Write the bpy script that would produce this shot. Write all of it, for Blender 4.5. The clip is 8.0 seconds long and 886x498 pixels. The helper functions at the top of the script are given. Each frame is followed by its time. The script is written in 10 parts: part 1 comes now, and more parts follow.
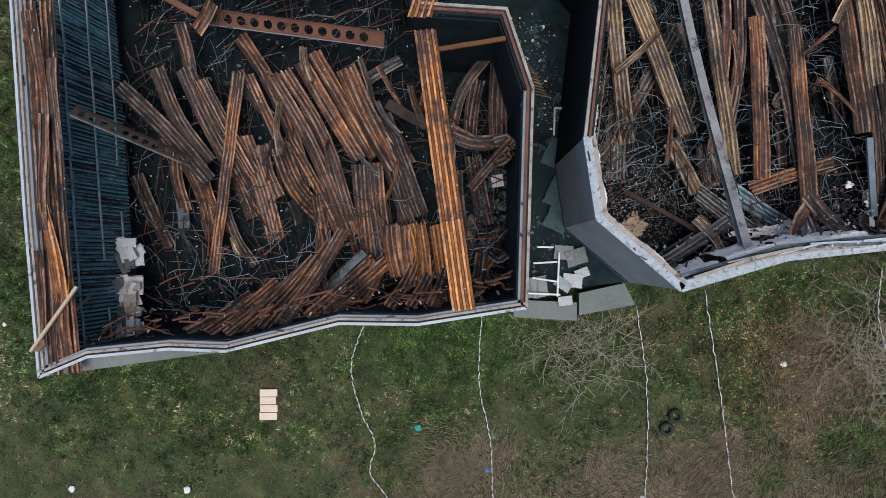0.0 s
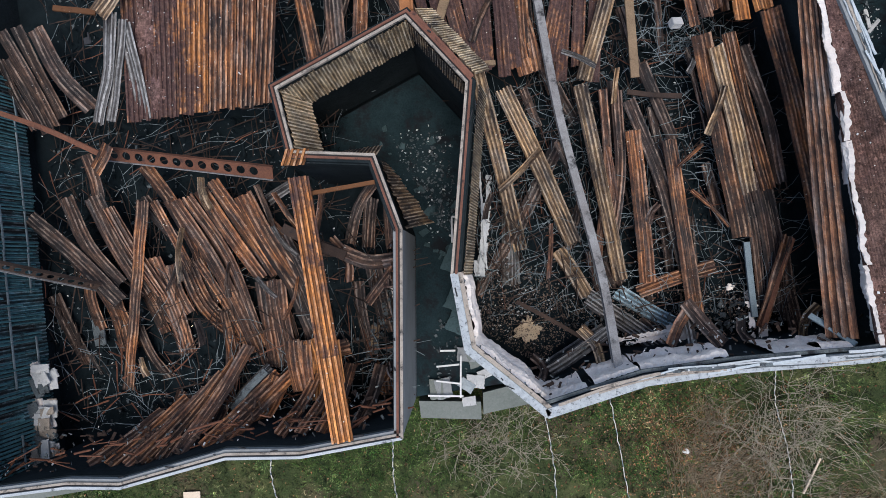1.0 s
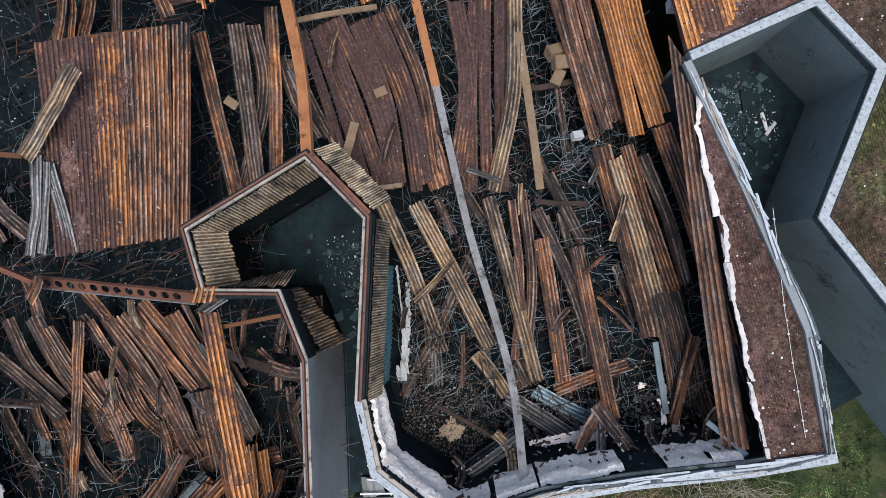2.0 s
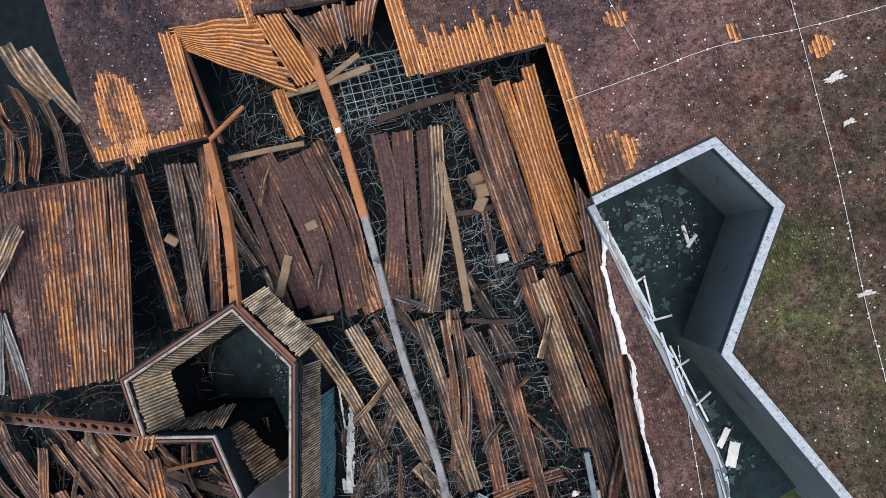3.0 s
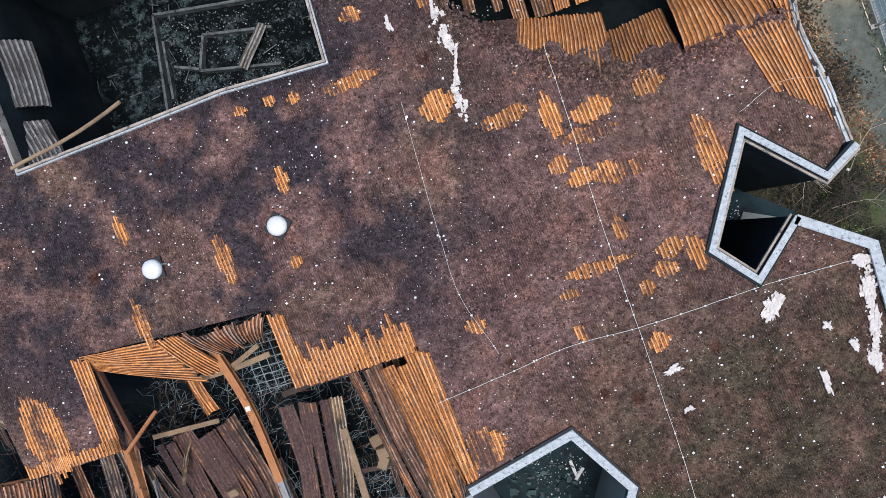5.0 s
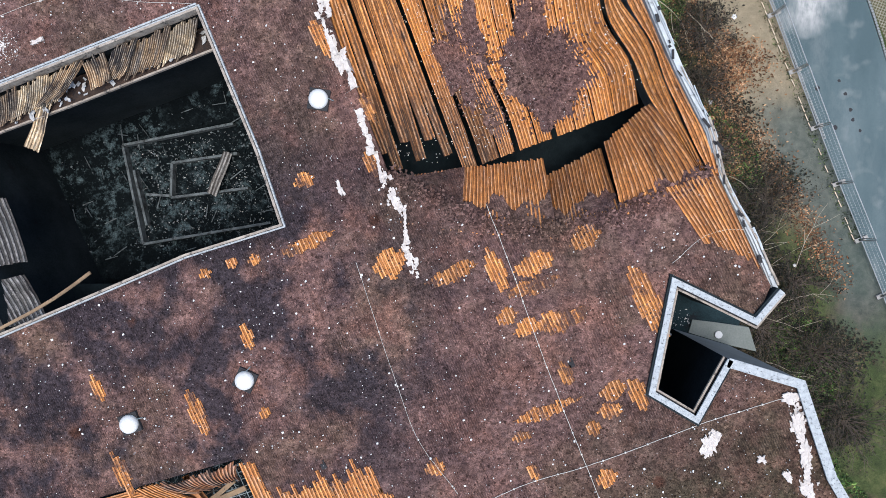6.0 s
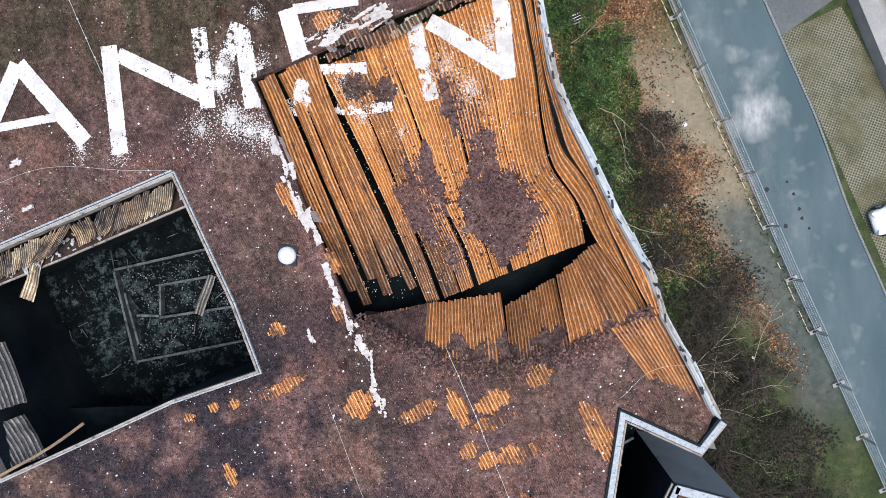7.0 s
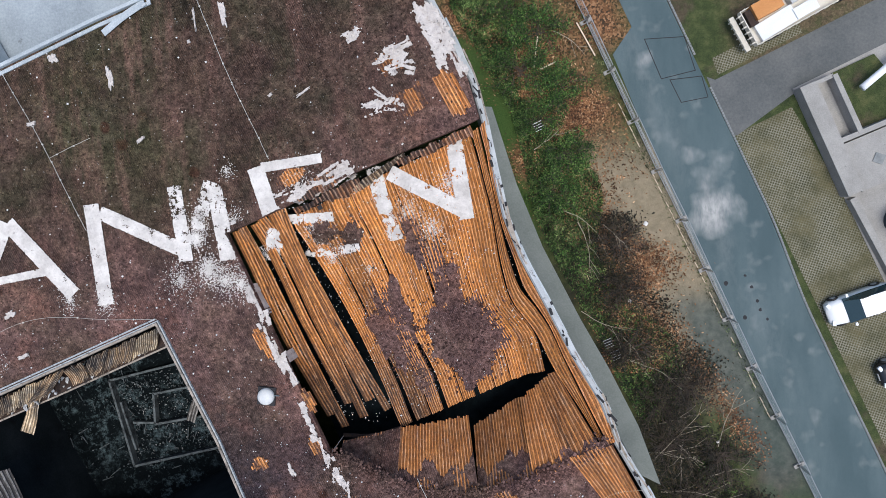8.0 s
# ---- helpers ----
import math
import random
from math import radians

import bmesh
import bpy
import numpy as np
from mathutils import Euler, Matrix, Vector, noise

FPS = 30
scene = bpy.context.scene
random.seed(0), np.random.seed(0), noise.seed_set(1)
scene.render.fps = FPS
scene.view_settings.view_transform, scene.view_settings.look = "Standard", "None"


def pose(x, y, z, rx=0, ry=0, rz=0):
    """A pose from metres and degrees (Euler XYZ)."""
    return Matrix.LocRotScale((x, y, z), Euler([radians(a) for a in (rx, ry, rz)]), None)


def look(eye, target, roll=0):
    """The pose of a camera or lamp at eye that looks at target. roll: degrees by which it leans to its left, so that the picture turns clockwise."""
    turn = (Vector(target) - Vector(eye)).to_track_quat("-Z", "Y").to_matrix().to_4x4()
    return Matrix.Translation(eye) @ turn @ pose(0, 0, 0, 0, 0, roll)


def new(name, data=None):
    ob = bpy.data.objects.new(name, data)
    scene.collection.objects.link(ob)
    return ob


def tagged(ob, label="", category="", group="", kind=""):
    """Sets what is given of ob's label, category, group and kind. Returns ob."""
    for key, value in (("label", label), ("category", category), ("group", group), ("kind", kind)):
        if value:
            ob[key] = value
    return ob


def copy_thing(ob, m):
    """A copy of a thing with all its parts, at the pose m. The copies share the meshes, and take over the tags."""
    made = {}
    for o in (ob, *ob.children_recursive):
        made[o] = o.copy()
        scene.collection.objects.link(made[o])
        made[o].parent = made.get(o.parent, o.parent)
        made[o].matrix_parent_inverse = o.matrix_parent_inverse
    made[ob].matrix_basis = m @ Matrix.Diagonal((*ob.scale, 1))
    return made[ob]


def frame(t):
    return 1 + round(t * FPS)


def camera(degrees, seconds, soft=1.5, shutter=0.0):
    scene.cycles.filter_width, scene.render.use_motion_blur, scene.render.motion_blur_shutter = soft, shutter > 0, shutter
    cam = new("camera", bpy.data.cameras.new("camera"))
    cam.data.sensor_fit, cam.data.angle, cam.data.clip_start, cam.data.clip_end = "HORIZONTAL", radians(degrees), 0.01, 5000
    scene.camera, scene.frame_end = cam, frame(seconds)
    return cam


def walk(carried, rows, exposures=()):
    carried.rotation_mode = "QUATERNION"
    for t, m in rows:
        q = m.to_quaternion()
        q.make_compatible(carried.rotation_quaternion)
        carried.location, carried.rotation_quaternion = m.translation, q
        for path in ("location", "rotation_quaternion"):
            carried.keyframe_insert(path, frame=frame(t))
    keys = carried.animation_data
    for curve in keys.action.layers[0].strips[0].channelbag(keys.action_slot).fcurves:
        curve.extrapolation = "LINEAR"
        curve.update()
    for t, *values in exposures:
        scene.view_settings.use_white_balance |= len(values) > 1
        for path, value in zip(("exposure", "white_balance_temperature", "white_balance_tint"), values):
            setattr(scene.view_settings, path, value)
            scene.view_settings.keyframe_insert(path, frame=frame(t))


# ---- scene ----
cam = camera(72, 8.0, soft=0.6)
# seconds, metres, degrees
PATH = [
    (0, 2.136, 3.027, 30.675, 0.706, 1.518, 14.009),
    (0.5, 3.74, 5.557, 31.164, 0.889, 1.728, 12.997),
    (1, 5.382, 8.097, 31.688, 1.373, 1.83, 11.909),
    (1.5, 6.821, 10.446, 32.206, 1.76, 2.072, 10.912),
    (1.7, 7.405, 11.407, 32.447, 1.97, 2.222, 10.471),
    (2.8, 10.715, 17.866, 33.504, 1.162, 4.202, 7.937),
    (3, 11.101, 19.168, 33.738, 0.77, 4.244, 7.368),
    (3.5, 11.94, 22.203, 34.259, 0.276, 4.101, 6.03),
    (4, 12.948, 25.653, 34.843, -0.307, 4.185, 4.682),
    (4.5, 13.954, 28.718, 35.31, -0.672, 4.254, 3.399),
    (4.7, 14.43, 30.027, 35.527, -0.803, 4.374, 2.872),
    (5.8, 16.352, 37.788, 36.775, -2.279, 3.835, 0.097),
    (6, 16.85, 38.92, 37.067, -1.995, 4.001, -0.374),
    (6.5, 17.899, 41.801, 37.832, -1.701, 4.161, -1.424),
    (7, 19.186, 45.159, 38.749, -1.695, 4.511, -2.773),
    (7.5, 20.397, 48.564, 39.441, -2.189, 4.667, -3.85),
    (8, 21.718, 52.398, 40.181, -3.055, 4.816, -4.978),
]
walk(cam, [(t, pose(*p)) for t, *p in PATH], exposures=[(0.0, 0.42), (1.2, 0.6), (3.0, 0.75), (4.5, 0.8), (6.0, 1.0), (7.0, 0.98), (7.5, 0.85), (8.0, 0.61)])

# ---- world and sun: bright overcast day ----
world = bpy.data.worlds.new("overcast_sky")
scene.world = world
world.use_nodes = True
wn = world.node_tree
sky = wn.nodes.new("ShaderNodeTexSky")
sky.sky_type, sky.sun_disc = "NISHITA", False
sky.sun_elevation, sky.sun_rotation = radians(77), radians(138)
sky.air_density, sky.dust_density, sky.ozone_density = 1.0, 2.0, 1.5
wn.links.new(sky.outputs[0], wn.nodes["Background"].inputs[0])
wn.nodes["Background"].inputs[1].default_value = 0.14
sun = new("sun", bpy.data.lights.new("sun", "SUN"))
sun.data.energy, sun.data.angle, sun.data.color = 1.55, radians(32), (1.0, 0.99, 0.975)
sun.matrix_world = look((9, -10, 60), (0, 0, 0))

# ---- materials ----
MATS = {}


class Nodes:
    """A short way to write node trees."""

    def __init__(self, name):
        self.mat = bpy.data.materials.new(name)
        self.mat.use_nodes = True
        self.tree = self.mat.node_tree
        self.bsdf = self.tree.nodes["Principled BSDF"]
        MATS[name] = self.mat

    def node(self, kind, **inputs):
        n = self.tree.nodes.new("ShaderNode" + kind)
        for key, value in inputs.items():
            socket = n.inputs[key.replace("_", " ")]
            if isinstance(value, bpy.types.NodeSocket):
                self.tree.links.new(value, socket)
            else:
                socket.default_value = value
        return n

    def coords(self, kind="Object", scale=(1, 1, 1), turn=0.0):
        c = self.tree.nodes.new("ShaderNodeTexCoord")
        m = self.node("Mapping", Vector=c.outputs[kind])
        m.inputs["Scale"].default_value = scale
        m.inputs["Rotation"].default_value = (0, 0, radians(turn))
        return m.outputs[0]

    def noise(self, vec, scale, detail=4.0, rough=0.6):
        return self.node("TexNoise", Vector=vec, Scale=scale, Detail=detail, Roughness=rough).outputs["Fac"]

    def voronoi(self, vec, scale):
        return self.node("TexVoronoi", Vector=vec, Scale=scale)

    def ramp(self, fac, *stops):
        n = self.node("ValToRGB", Fac=fac)
        e = n.color_ramp.elements
        while len(e) < len(stops):
            e.new(0.5)
        for el, (pos, col) in zip(e, stops):
            el.position = pos
            el.color = (*col, 1) if isinstance(col, tuple) else (col, col, col, 1)
        return n.outputs[0]

    def mix(self, fac, a, b, mode="MIX"):
        n = self.tree.nodes.new("ShaderNodeMix")
        n.data_type, n.blend_type = "RGBA", mode
        for socket, value in ((n.inputs[0], fac), (n.inputs[6], a), (n.inputs[7], b)):
            if isinstance(value, bpy.types.NodeSocket):
                self.tree.links.new(value, socket)
            else:
                socket.default_value = (*value, 1) if isinstance(value, tuple) else value
        return n.outputs[2]

    def math(self, op, a, b=0.0):
        n = self.tree.nodes.new("ShaderNodeMath")
        n.operation = op
        for socket, value in zip(n.inputs, (a, b)):
            if isinstance(value, bpy.types.NodeSocket):
                self.tree.links.new(value, socket)
            else:
                socket.default_value = value
        return n.outputs[0]

    def bump(self, height, strength=0.5, distance=0.02):
        n = self.node("Bump", Height=height)
        n.inputs["Strength"].default_value, n.inputs["Distance"].default_value = strength, distance
        self.tree.links.new(n.outputs[0], self.bsdf.inputs["Normal"])

    def done(self, color, rough=0.8, metal=0.0, spec=0.3):
        for key, value in (("Base Color", color), ("Roughness", rough), ("Metallic", metal), ("Specular IOR Level", spec)):
            socket = self.bsdf.inputs[key]
            if isinstance(value, bpy.types.NodeSocket):
                self.tree.links.new(value, socket)
            elif isinstance(value, tuple):
                socket.default_value = (*value, 1)
            else:
                socket.default_value = value
        return self.mat

    def random(self):
        return self.tree.nodes.new("ShaderNodeObjectInfo").outputs["Random"]


def deck_material(name, bright, mid, dark, soot, moss=0.0, grey=0.0, stain=None):
    """Corroded trapezoidal steel: streaks along the ribs, soot, pale crumbs of old coating, mats of moss over the ribs."""
    n = Nodes(name)
    along = n.coords("UV", (6.0, 0.7, 1))
    where = n.coords("Object")
    streak = n.noise(along, 1.2, 5, 0.65)
    base = n.ramp(streak, (0.30, dark), (0.46, mid), (0.64, bright))
    blot = n.noise(where, 0.8, 5, 0.65)
    base = n.mix(n.ramp(blot, (0.42, 0.0), (0.66, 0.7)), base, mid)
    if grey:
        base = n.mix(n.ramp(n.noise(n.coords("UV", (3.5, 0.4, 1)), 1.0, 5, 0.7), (0.58 - grey * 0.3, 0.0), (0.78 - grey * 0.3, 0.75)), base, (0.185, 0.185, 0.18))
    black = n.noise(n.coords("UV", (1.8, 0.35, 1)), 0.9, 6, 0.72)
    base = n.mix(n.ramp(black, (0.58 - soot * 0.35, 0.0), (0.72 - soot * 0.35, 0.94)), base, (0.016, 0.014, 0.014))
    burnt_ = n.noise(where, 0.42, 5, 0.66)
    base = n.mix(n.ramp(burnt_, (0.47, 0.0), (0.60, min(0.92, soot * 2.6))), base, (0.017, 0.017, 0.018))
    if stain:
        x, y, r = stain
        place = n.coords("Object", (1 / r, 1 / r, 0))
        place.node.inputs["Location"].default_value = (-x / r, -y / r, 0)
        ball = n.tree.nodes.new("ShaderNodeTexGradient")
        ball.gradient_type = "SPHERICAL"
        n.tree.links.new(place, ball.inputs[0])
        base = n.mix(n.math("MULTIPLY", n.ramp(ball.outputs["Fac"], (0.0, 0.0), (0.55, 0.9)), n.ramp(n.noise(along, 1.6, 5, 0.7), (0.32, 0.25), (0.58, 1.0))), base, (0.05, 0.04, 0.034))
    tone = n.math("MULTIPLY_ADD", n.random(), 0.75)
    tone.node.inputs[2].default_value = 0.55
    base = n.mix(1.0, base, n.mix(tone, (0, 0, 0), (1, 1, 1)), "MULTIPLY")
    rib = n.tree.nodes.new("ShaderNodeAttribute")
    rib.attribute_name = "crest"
    # Rib highlights painted in as broken tan wear along the crests.
    pale_crest = n.math("MULTIPLY", n.ramp(rib.outputs["Fac"], (0.8, 0.0), (1.0, 1.0)), n.ramp(n.noise(n.coords("UV", (5.0, 1.2, 1)), 1.1, 5, 0.75), (0.46, 0.0), (0.66, 0.6)))
    base = n.mix(pale_crest, base, n.mix(0.55, (bright[0] * 0.8, bright[1] * 0.9, bright[2] * 1.1), (0.36, 0.30, 0.24)))
    # Shade on flanks and grooves is put into the colour; crests are brightened.
    rib_shade = n.math("MULTIPLY", n.math("SUBTRACT", 1.0, rib.outputs["Fac"]), n.ramp(n.noise(along, 2.5, 4, 0.7), (0.25, 0.5), (0.7, 1.0)))
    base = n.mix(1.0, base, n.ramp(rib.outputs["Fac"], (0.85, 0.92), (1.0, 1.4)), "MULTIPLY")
    base = n.mix(rib_shade, base, n.mix(0.86, base, (0.014, 0.009, 0.008)))
    grain = n.noise(n.coords("UV", (14, 5, 1)), 1.0, 5, 0.8)
    base = n.mix(0.8, base, n.ramp(grain, (0.3, 0.25), (0.5, 0.95), (0.7, 1.85)), "MULTIPLY")
    fleck = n.noise(where, 7.0, 5, 0.8)
    base = n.mix(n.ramp(fleck, (0.58, 0.0), (0.68, 0.7)), base, n.mix(1.0, base, (0.28, 0.24, 0.24), "MULTIPLY"))
    if moss:
        grit = n.ramp(n.noise(where, 7, 5, 0.8), (0.36, (0.016, 0.009, 0.010)), (0.54, (0.058, 0.032, 0.031)), (0.72, (0.125, 0.078, 0.07)))
        spread = n.math("ADD", n.noise(n.coords("UV", (1.1, 0.45, 1)), 0.7, 4, 0.7), n.math("MULTIPLY", n.math("SUBTRACT", n.noise(where, 4.5, 5, 0.8), 0.5), 0.45))
        mask = n.ramp(spread, (0.58 - moss * 0.3, 0.0), (0.68 - moss * 0.3, 0.88))
        base = n.mix(mask, base, grit)
    patchy = n.ramp(n.noise(where, 0.9, 3), (0.42, 0.0), (0.60, 1.0))
    for scale, least in ((4.2, 0.60), (9.5, 0.56)):
        crumbs = n.voronoi(where, scale)
        pick = n.math("MULTIPLY", n.ramp(n.math("ADD", crumbs.outputs["Color"], 0.0), (least, 0.0), (least + 0.05, 0.85)), patchy)
        base = n.mix(n.math("MULTIPLY", pick, n.ramp(n.math("ADD", crumbs.outputs["Distance"], n.math("MULTIPLY", fleck, 0.2)), (0.17, 1.0), (0.22, 0.0))), base, (0.58, 0.54, 0.48))
    n.bump(n.math("ADD", n.noise(where, 40, 3, 0.7), n.noise(where, 6, 4, 0.7)), 0.5, 0.018)
    return n.done(base, n.ramp(streak, (0.3, 0.9), (0.7, 0.65)), 0.0, 0.3)


deck_material("bright_orange", (0.70, 0.285, 0.072), (0.47, 0.175, 0.043), (0.24, 0.078, 0.022), 0.02, 0.0, 0.05, (14.2, 41.8, 5.6))
deck_material("orange", (0.62, 0.255, 0.072), (0.38, 0.142, 0.04), (0.22, 0.07, 0.02), 0.04, 0.0, 0.05)
deck_material("patch_orange", (0.66, 0.275, 0.075), (0.42, 0.16, 0.045), (0.22, 0.07, 0.02), 0.02, 0.3, 0.0)
deck_material("rust", (0.54, 0.215, 0.07), (0.205, 0.076, 0.031), (0.045, 0.022, 0.018), 0.3, 0.0, 0.28)
deck_material("brown", (0.43, 0.19, 0.085), (0.175, 0.076, 0.042), (0.034, 0.021, 0.018), 0.24, 0.0, 0.34)
deck_material("tan", (0.54, 0.36, 0.19), (0.27, 0.16, 0.08), (0.07, 0.04, 0.026), 0.24, 0.0, 0.4)
deck_material("dark", (0.30, 0.16, 0.095), (0.09, 0.05, 0.036), (0.022, 0.018, 0.017), 0.34, 0.0, 0.3)
deck_material("mossy", (0.46, 0.185, 0.065), (0.19, 0.075, 0.034), (0.06, 0.03, 0.022), 0.1, 0.72, 0.1)
deck_material("half_mossy", (0.56, 0.21, 0.055), (0.32, 0.12, 0.035), (0.10, 0.04, 0.02), 0.1, 0.42)
deck_material("grey", (0.30, 0.29, 0.27), (0.14, 0.13, 0.12), (0.045, 0.04, 0.036), 0.16, 0.0, 0.5)
deck_material("teal", (0.36, 0.46, 0.50), (0.16, 0.25, 0.29), (0.06, 0.09, 0.10), 0.1)
deck_material("lining_teal", (0.16, 0.34, 0.37), (0.055, 0.145, 0.165), (0.010, 0.022, 0.025), 0.34)
deck_material("cream", (0.78, 0.64, 0.44), (0.47, 0.33, 0.185), (0.14, 0.082, 0.045), 0.24)
deck_material("scorched", (0.66, 0.48, 0.29), (0.34, 0.20, 0.10), (0.05, 0.03, 0.02), 0.42)


def plain(name, dark, light, scale=3.0, rough=0.8, metal=0.0, soot=0.0, bump=0.25, spec=0.3):
    """A surface with stains at two scales and fine grain."""
    n = Nodes(name)
    where = n.coords("Object")
    a, b = n.noise(where, scale * 0.35, 5, 0.65), n.noise(where, scale * 7, 4, 0.7)
    base = n.mix(0.45, n.ramp(a, (0.3, dark), (0.7, light)), n.ramp(b, (0.3, dark), (0.7, light)))
    if soot:
        base = n.mix(n.ramp(n.noise(where, scale * 0.5, 6, 0.75), (0.68 - 0.35 * soot, 0.0), (0.78 - 0.3 * soot, 0.9)), base, (0.014, 0.014, 0.016))
    n.bump(b, bump, 0.02)
    return n.done(base, rough, metal, spec)


plain("wood", (0.10, 0.065, 0.04), (0.32, 0.22, 0.13), 3, 0.85, 0, 0.2)
plain("burnt_wood", (0.014, 0.011, 0.010), (0.075, 0.046, 0.033), 3, 0.9, 0, 0.4)
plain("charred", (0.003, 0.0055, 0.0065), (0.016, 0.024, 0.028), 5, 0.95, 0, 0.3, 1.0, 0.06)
plain("ash", (0.018, 0.025, 0.028), (0.17, 0.195, 0.20), 4, 0.9, 0, 0.5, 0.6)
plain("white_metal", (0.22, 0.26, 0.275), (0.53, 0.565, 0.575), 1.8, 0.55, 0, 0.14, 0.2)
plain("soiled_metal", (0.14, 0.11, 0.088), (0.46, 0.40, 0.33), 5.0, 0.7, 0, 0.42, 0.4)
plain("rail_rust", (0.07, 0.03, 0.022), (0.22, 0.095, 0.06), 4.0, 0.85, 0, 0.3, 0.4)
plain("rail_white", (0.28, 0.30, 0.31), (0.52, 0.54, 0.54), 4.0, 0.6, 0, 0.3, 0.3)
plain("plaster", (0.30, 0.305, 0.30), (0.58, 0.575, 0.56), 5.0, 0.9, 0, 0.25, 0.7)
plain("insulation", (0.66, 0.56, 0.49), (0.88, 0.81, 0.74), 4.0, 0.95, 0, 0.16, 0.7)
plain("worn_white", (0.19, 0.212, 0.22), (0.48, 0.505, 0.51), 15.0, 0.6, 0, 0.40, 0.3)
plain("wall_grey", (0.16, 0.17, 0.175), (0.28, 0.29, 0.29), 1.6, 0.85, 0, 0.15, 0.3)
plain("wall_soot", (0.05, 0.06, 0.066), (0.17, 0.19, 0.195), 1.0, 0.85, 0, 0.4, 0.3)
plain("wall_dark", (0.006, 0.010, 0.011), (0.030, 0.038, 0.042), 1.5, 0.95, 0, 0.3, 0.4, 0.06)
plain("passage_floor", (0.02, 0.040, 0.044), (0.085, 0.130, 0.135), 2.0, 0.85, 0, 0.3, 0.4, 0.15)
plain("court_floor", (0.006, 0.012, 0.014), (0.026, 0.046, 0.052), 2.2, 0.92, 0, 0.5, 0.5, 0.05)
plain("tan_board", (0.30, 0.22, 0.14), (0.55, 0.43, 0.30), 4, 0.9, 0, 0.1, 0.4)
plain("rubble_brown", (0.05, 0.036, 0.028), (0.25, 0.19, 0.145), 5, 0.9, 0, 0.35, 0.6)
plain("wall_court", (0.10, 0.128, 0.122), (0.215, 0.25, 0.235), 1.4, 0.8, 0, 0.28, 0.3)
plain("dry_asphalt", (0.06, 0.068, 0.069), (0.145, 0.146, 0.138), 0.9, 0.85, 0, 0.05, 0.3)
plain("concrete", (0.20, 0.192, 0.175), (0.38, 0.365, 0.335), 2.0, 0.9, 0, 0.05, 0.3)
plain("ledge", (0.11, 0.125, 0.11), (0.20, 0.215, 0.195), 1.5, 0.85, 0, 0.0, 0.2)
plain("beam_pink", (0.10, 0.085, 0.078), (0.33, 0.33, 0.325), 3.2, 0.8, 0, 0.42, 0.5)
plain("beam_rust", (0.055, 0.026, 0.019), (0.21, 0.085, 0.047), 2.0, 0.85, 0, 0.25, 0.5)
plain("teal_bar", (0.07, 0.10, 0.115), (0.24, 0.30, 0.33), 3.0, 0.7, 0, 0.25, 0.4)
plain("beam_orange", (0.20, 0.075, 0.03), (0.46, 0.20, 0.08), 4.5, 0.85, 0, 0.32, 0.6)
plain("wire", (0.045, 0.065, 0.07), (0.29, 0.34, 0.35), 3, 0.7, 0, 0.12, 0.1)
plain("rope", (0.38, 0.36, 0.32), (0.68, 0.66, 0.60), 8, 0.9)
plain("dome_white", (0.48, 0.48, 0.46), (0.66, 0.66, 0.64), 3, 0.45, 0, 0.0, 0.1)
plain("chip_white", (0.48, 0.47, 0.45), (0.80, 0.79, 0.77), 6, 0.8)
plain("torn_white", (0.30, 0.262, 0.235), (0.72, 0.66, 0.605), 9, 0.85, 0, 0.32, 0.6)
plain("membrane_pale", (0.17, 0.20, 0.215), (0.38, 0.42, 0.435), 1.2, 0.6, 0, 0.16, 0.1)
plain("felt_black", (0.012, 0.012, 0.013), (0.035, 0.034, 0.036), 3, 0.8)
plain("rubber", (0.012, 0.012, 0.012), (0.03, 0.03, 0.03), 6, 0.75)
plain("fence_metal", (0.30, 0.31, 0.31), (0.46, 0.47, 0.47), 5, 0.45, 0.6)
plain("car_white", (0.74, 0.75, 0.75), (0.80, 0.81, 0.81), 1, 0.22, 0, 0, 0.0, 0.6)
plain("car_black", (0.012, 0.012, 0.014), (0.02, 0.02, 0.022), 1, 0.2, 0, 0, 0.0, 0.6)
plain("car_glass", (0.01, 0.03, 0.035), (0.015, 0.04, 0.045), 1, 0.06, 0, 0, 0.0, 0.8)
plain("truck_cream", (0.50, 0.46, 0.38), (0.68, 0.64, 0.55), 3, 0.6, 0, 0.05)
plain("cargo_orange", (0.42, 0.17, 0.05), (0.60, 0.28, 0.10), 2, 0.7)
plain("cargo_white", (0.60, 0.62, 0.62), (0.78, 0.80, 0.80), 2, 0.6)
plain("twig", (0.032, 0.026, 0.022), (0.14, 0.11, 0.088), 10, 0.9)
plain("twig_pale", (0.22, 0.19, 0.145), (0.44, 0.39, 0.30), 10, 0.9)
plain("straw", (0.09, 0.066, 0.036), (0.30, 0.23, 0.135), 6, 0.85)
plain("straw_pale", (0.15, 0.118, 0.078), (0.42, 0.345, 0.25), 7, 0.85)
plain("cloth_blue", (0.05, 0.12, 0.3), (0.1, 0.2, 0.45), 5, 0.8)
plain("cloth_teal", (0.02, 0.22, 0.2), (0.05, 0.35, 0.3), 5, 0.8)
plain("pallet_wood", (0.55, 0.42, 0.30), (0.74, 0.62, 0.48), 5, 0.85)
plain("slat_teal", (0.012, 0.055, 0.065), (0.13, 0.29, 0.31), 4, 0.7, 0, 0.42)
plain("sett_stone", (0.13, 0.14, 0.14), (0.27, 0.28, 0.27), 9, 0.9)


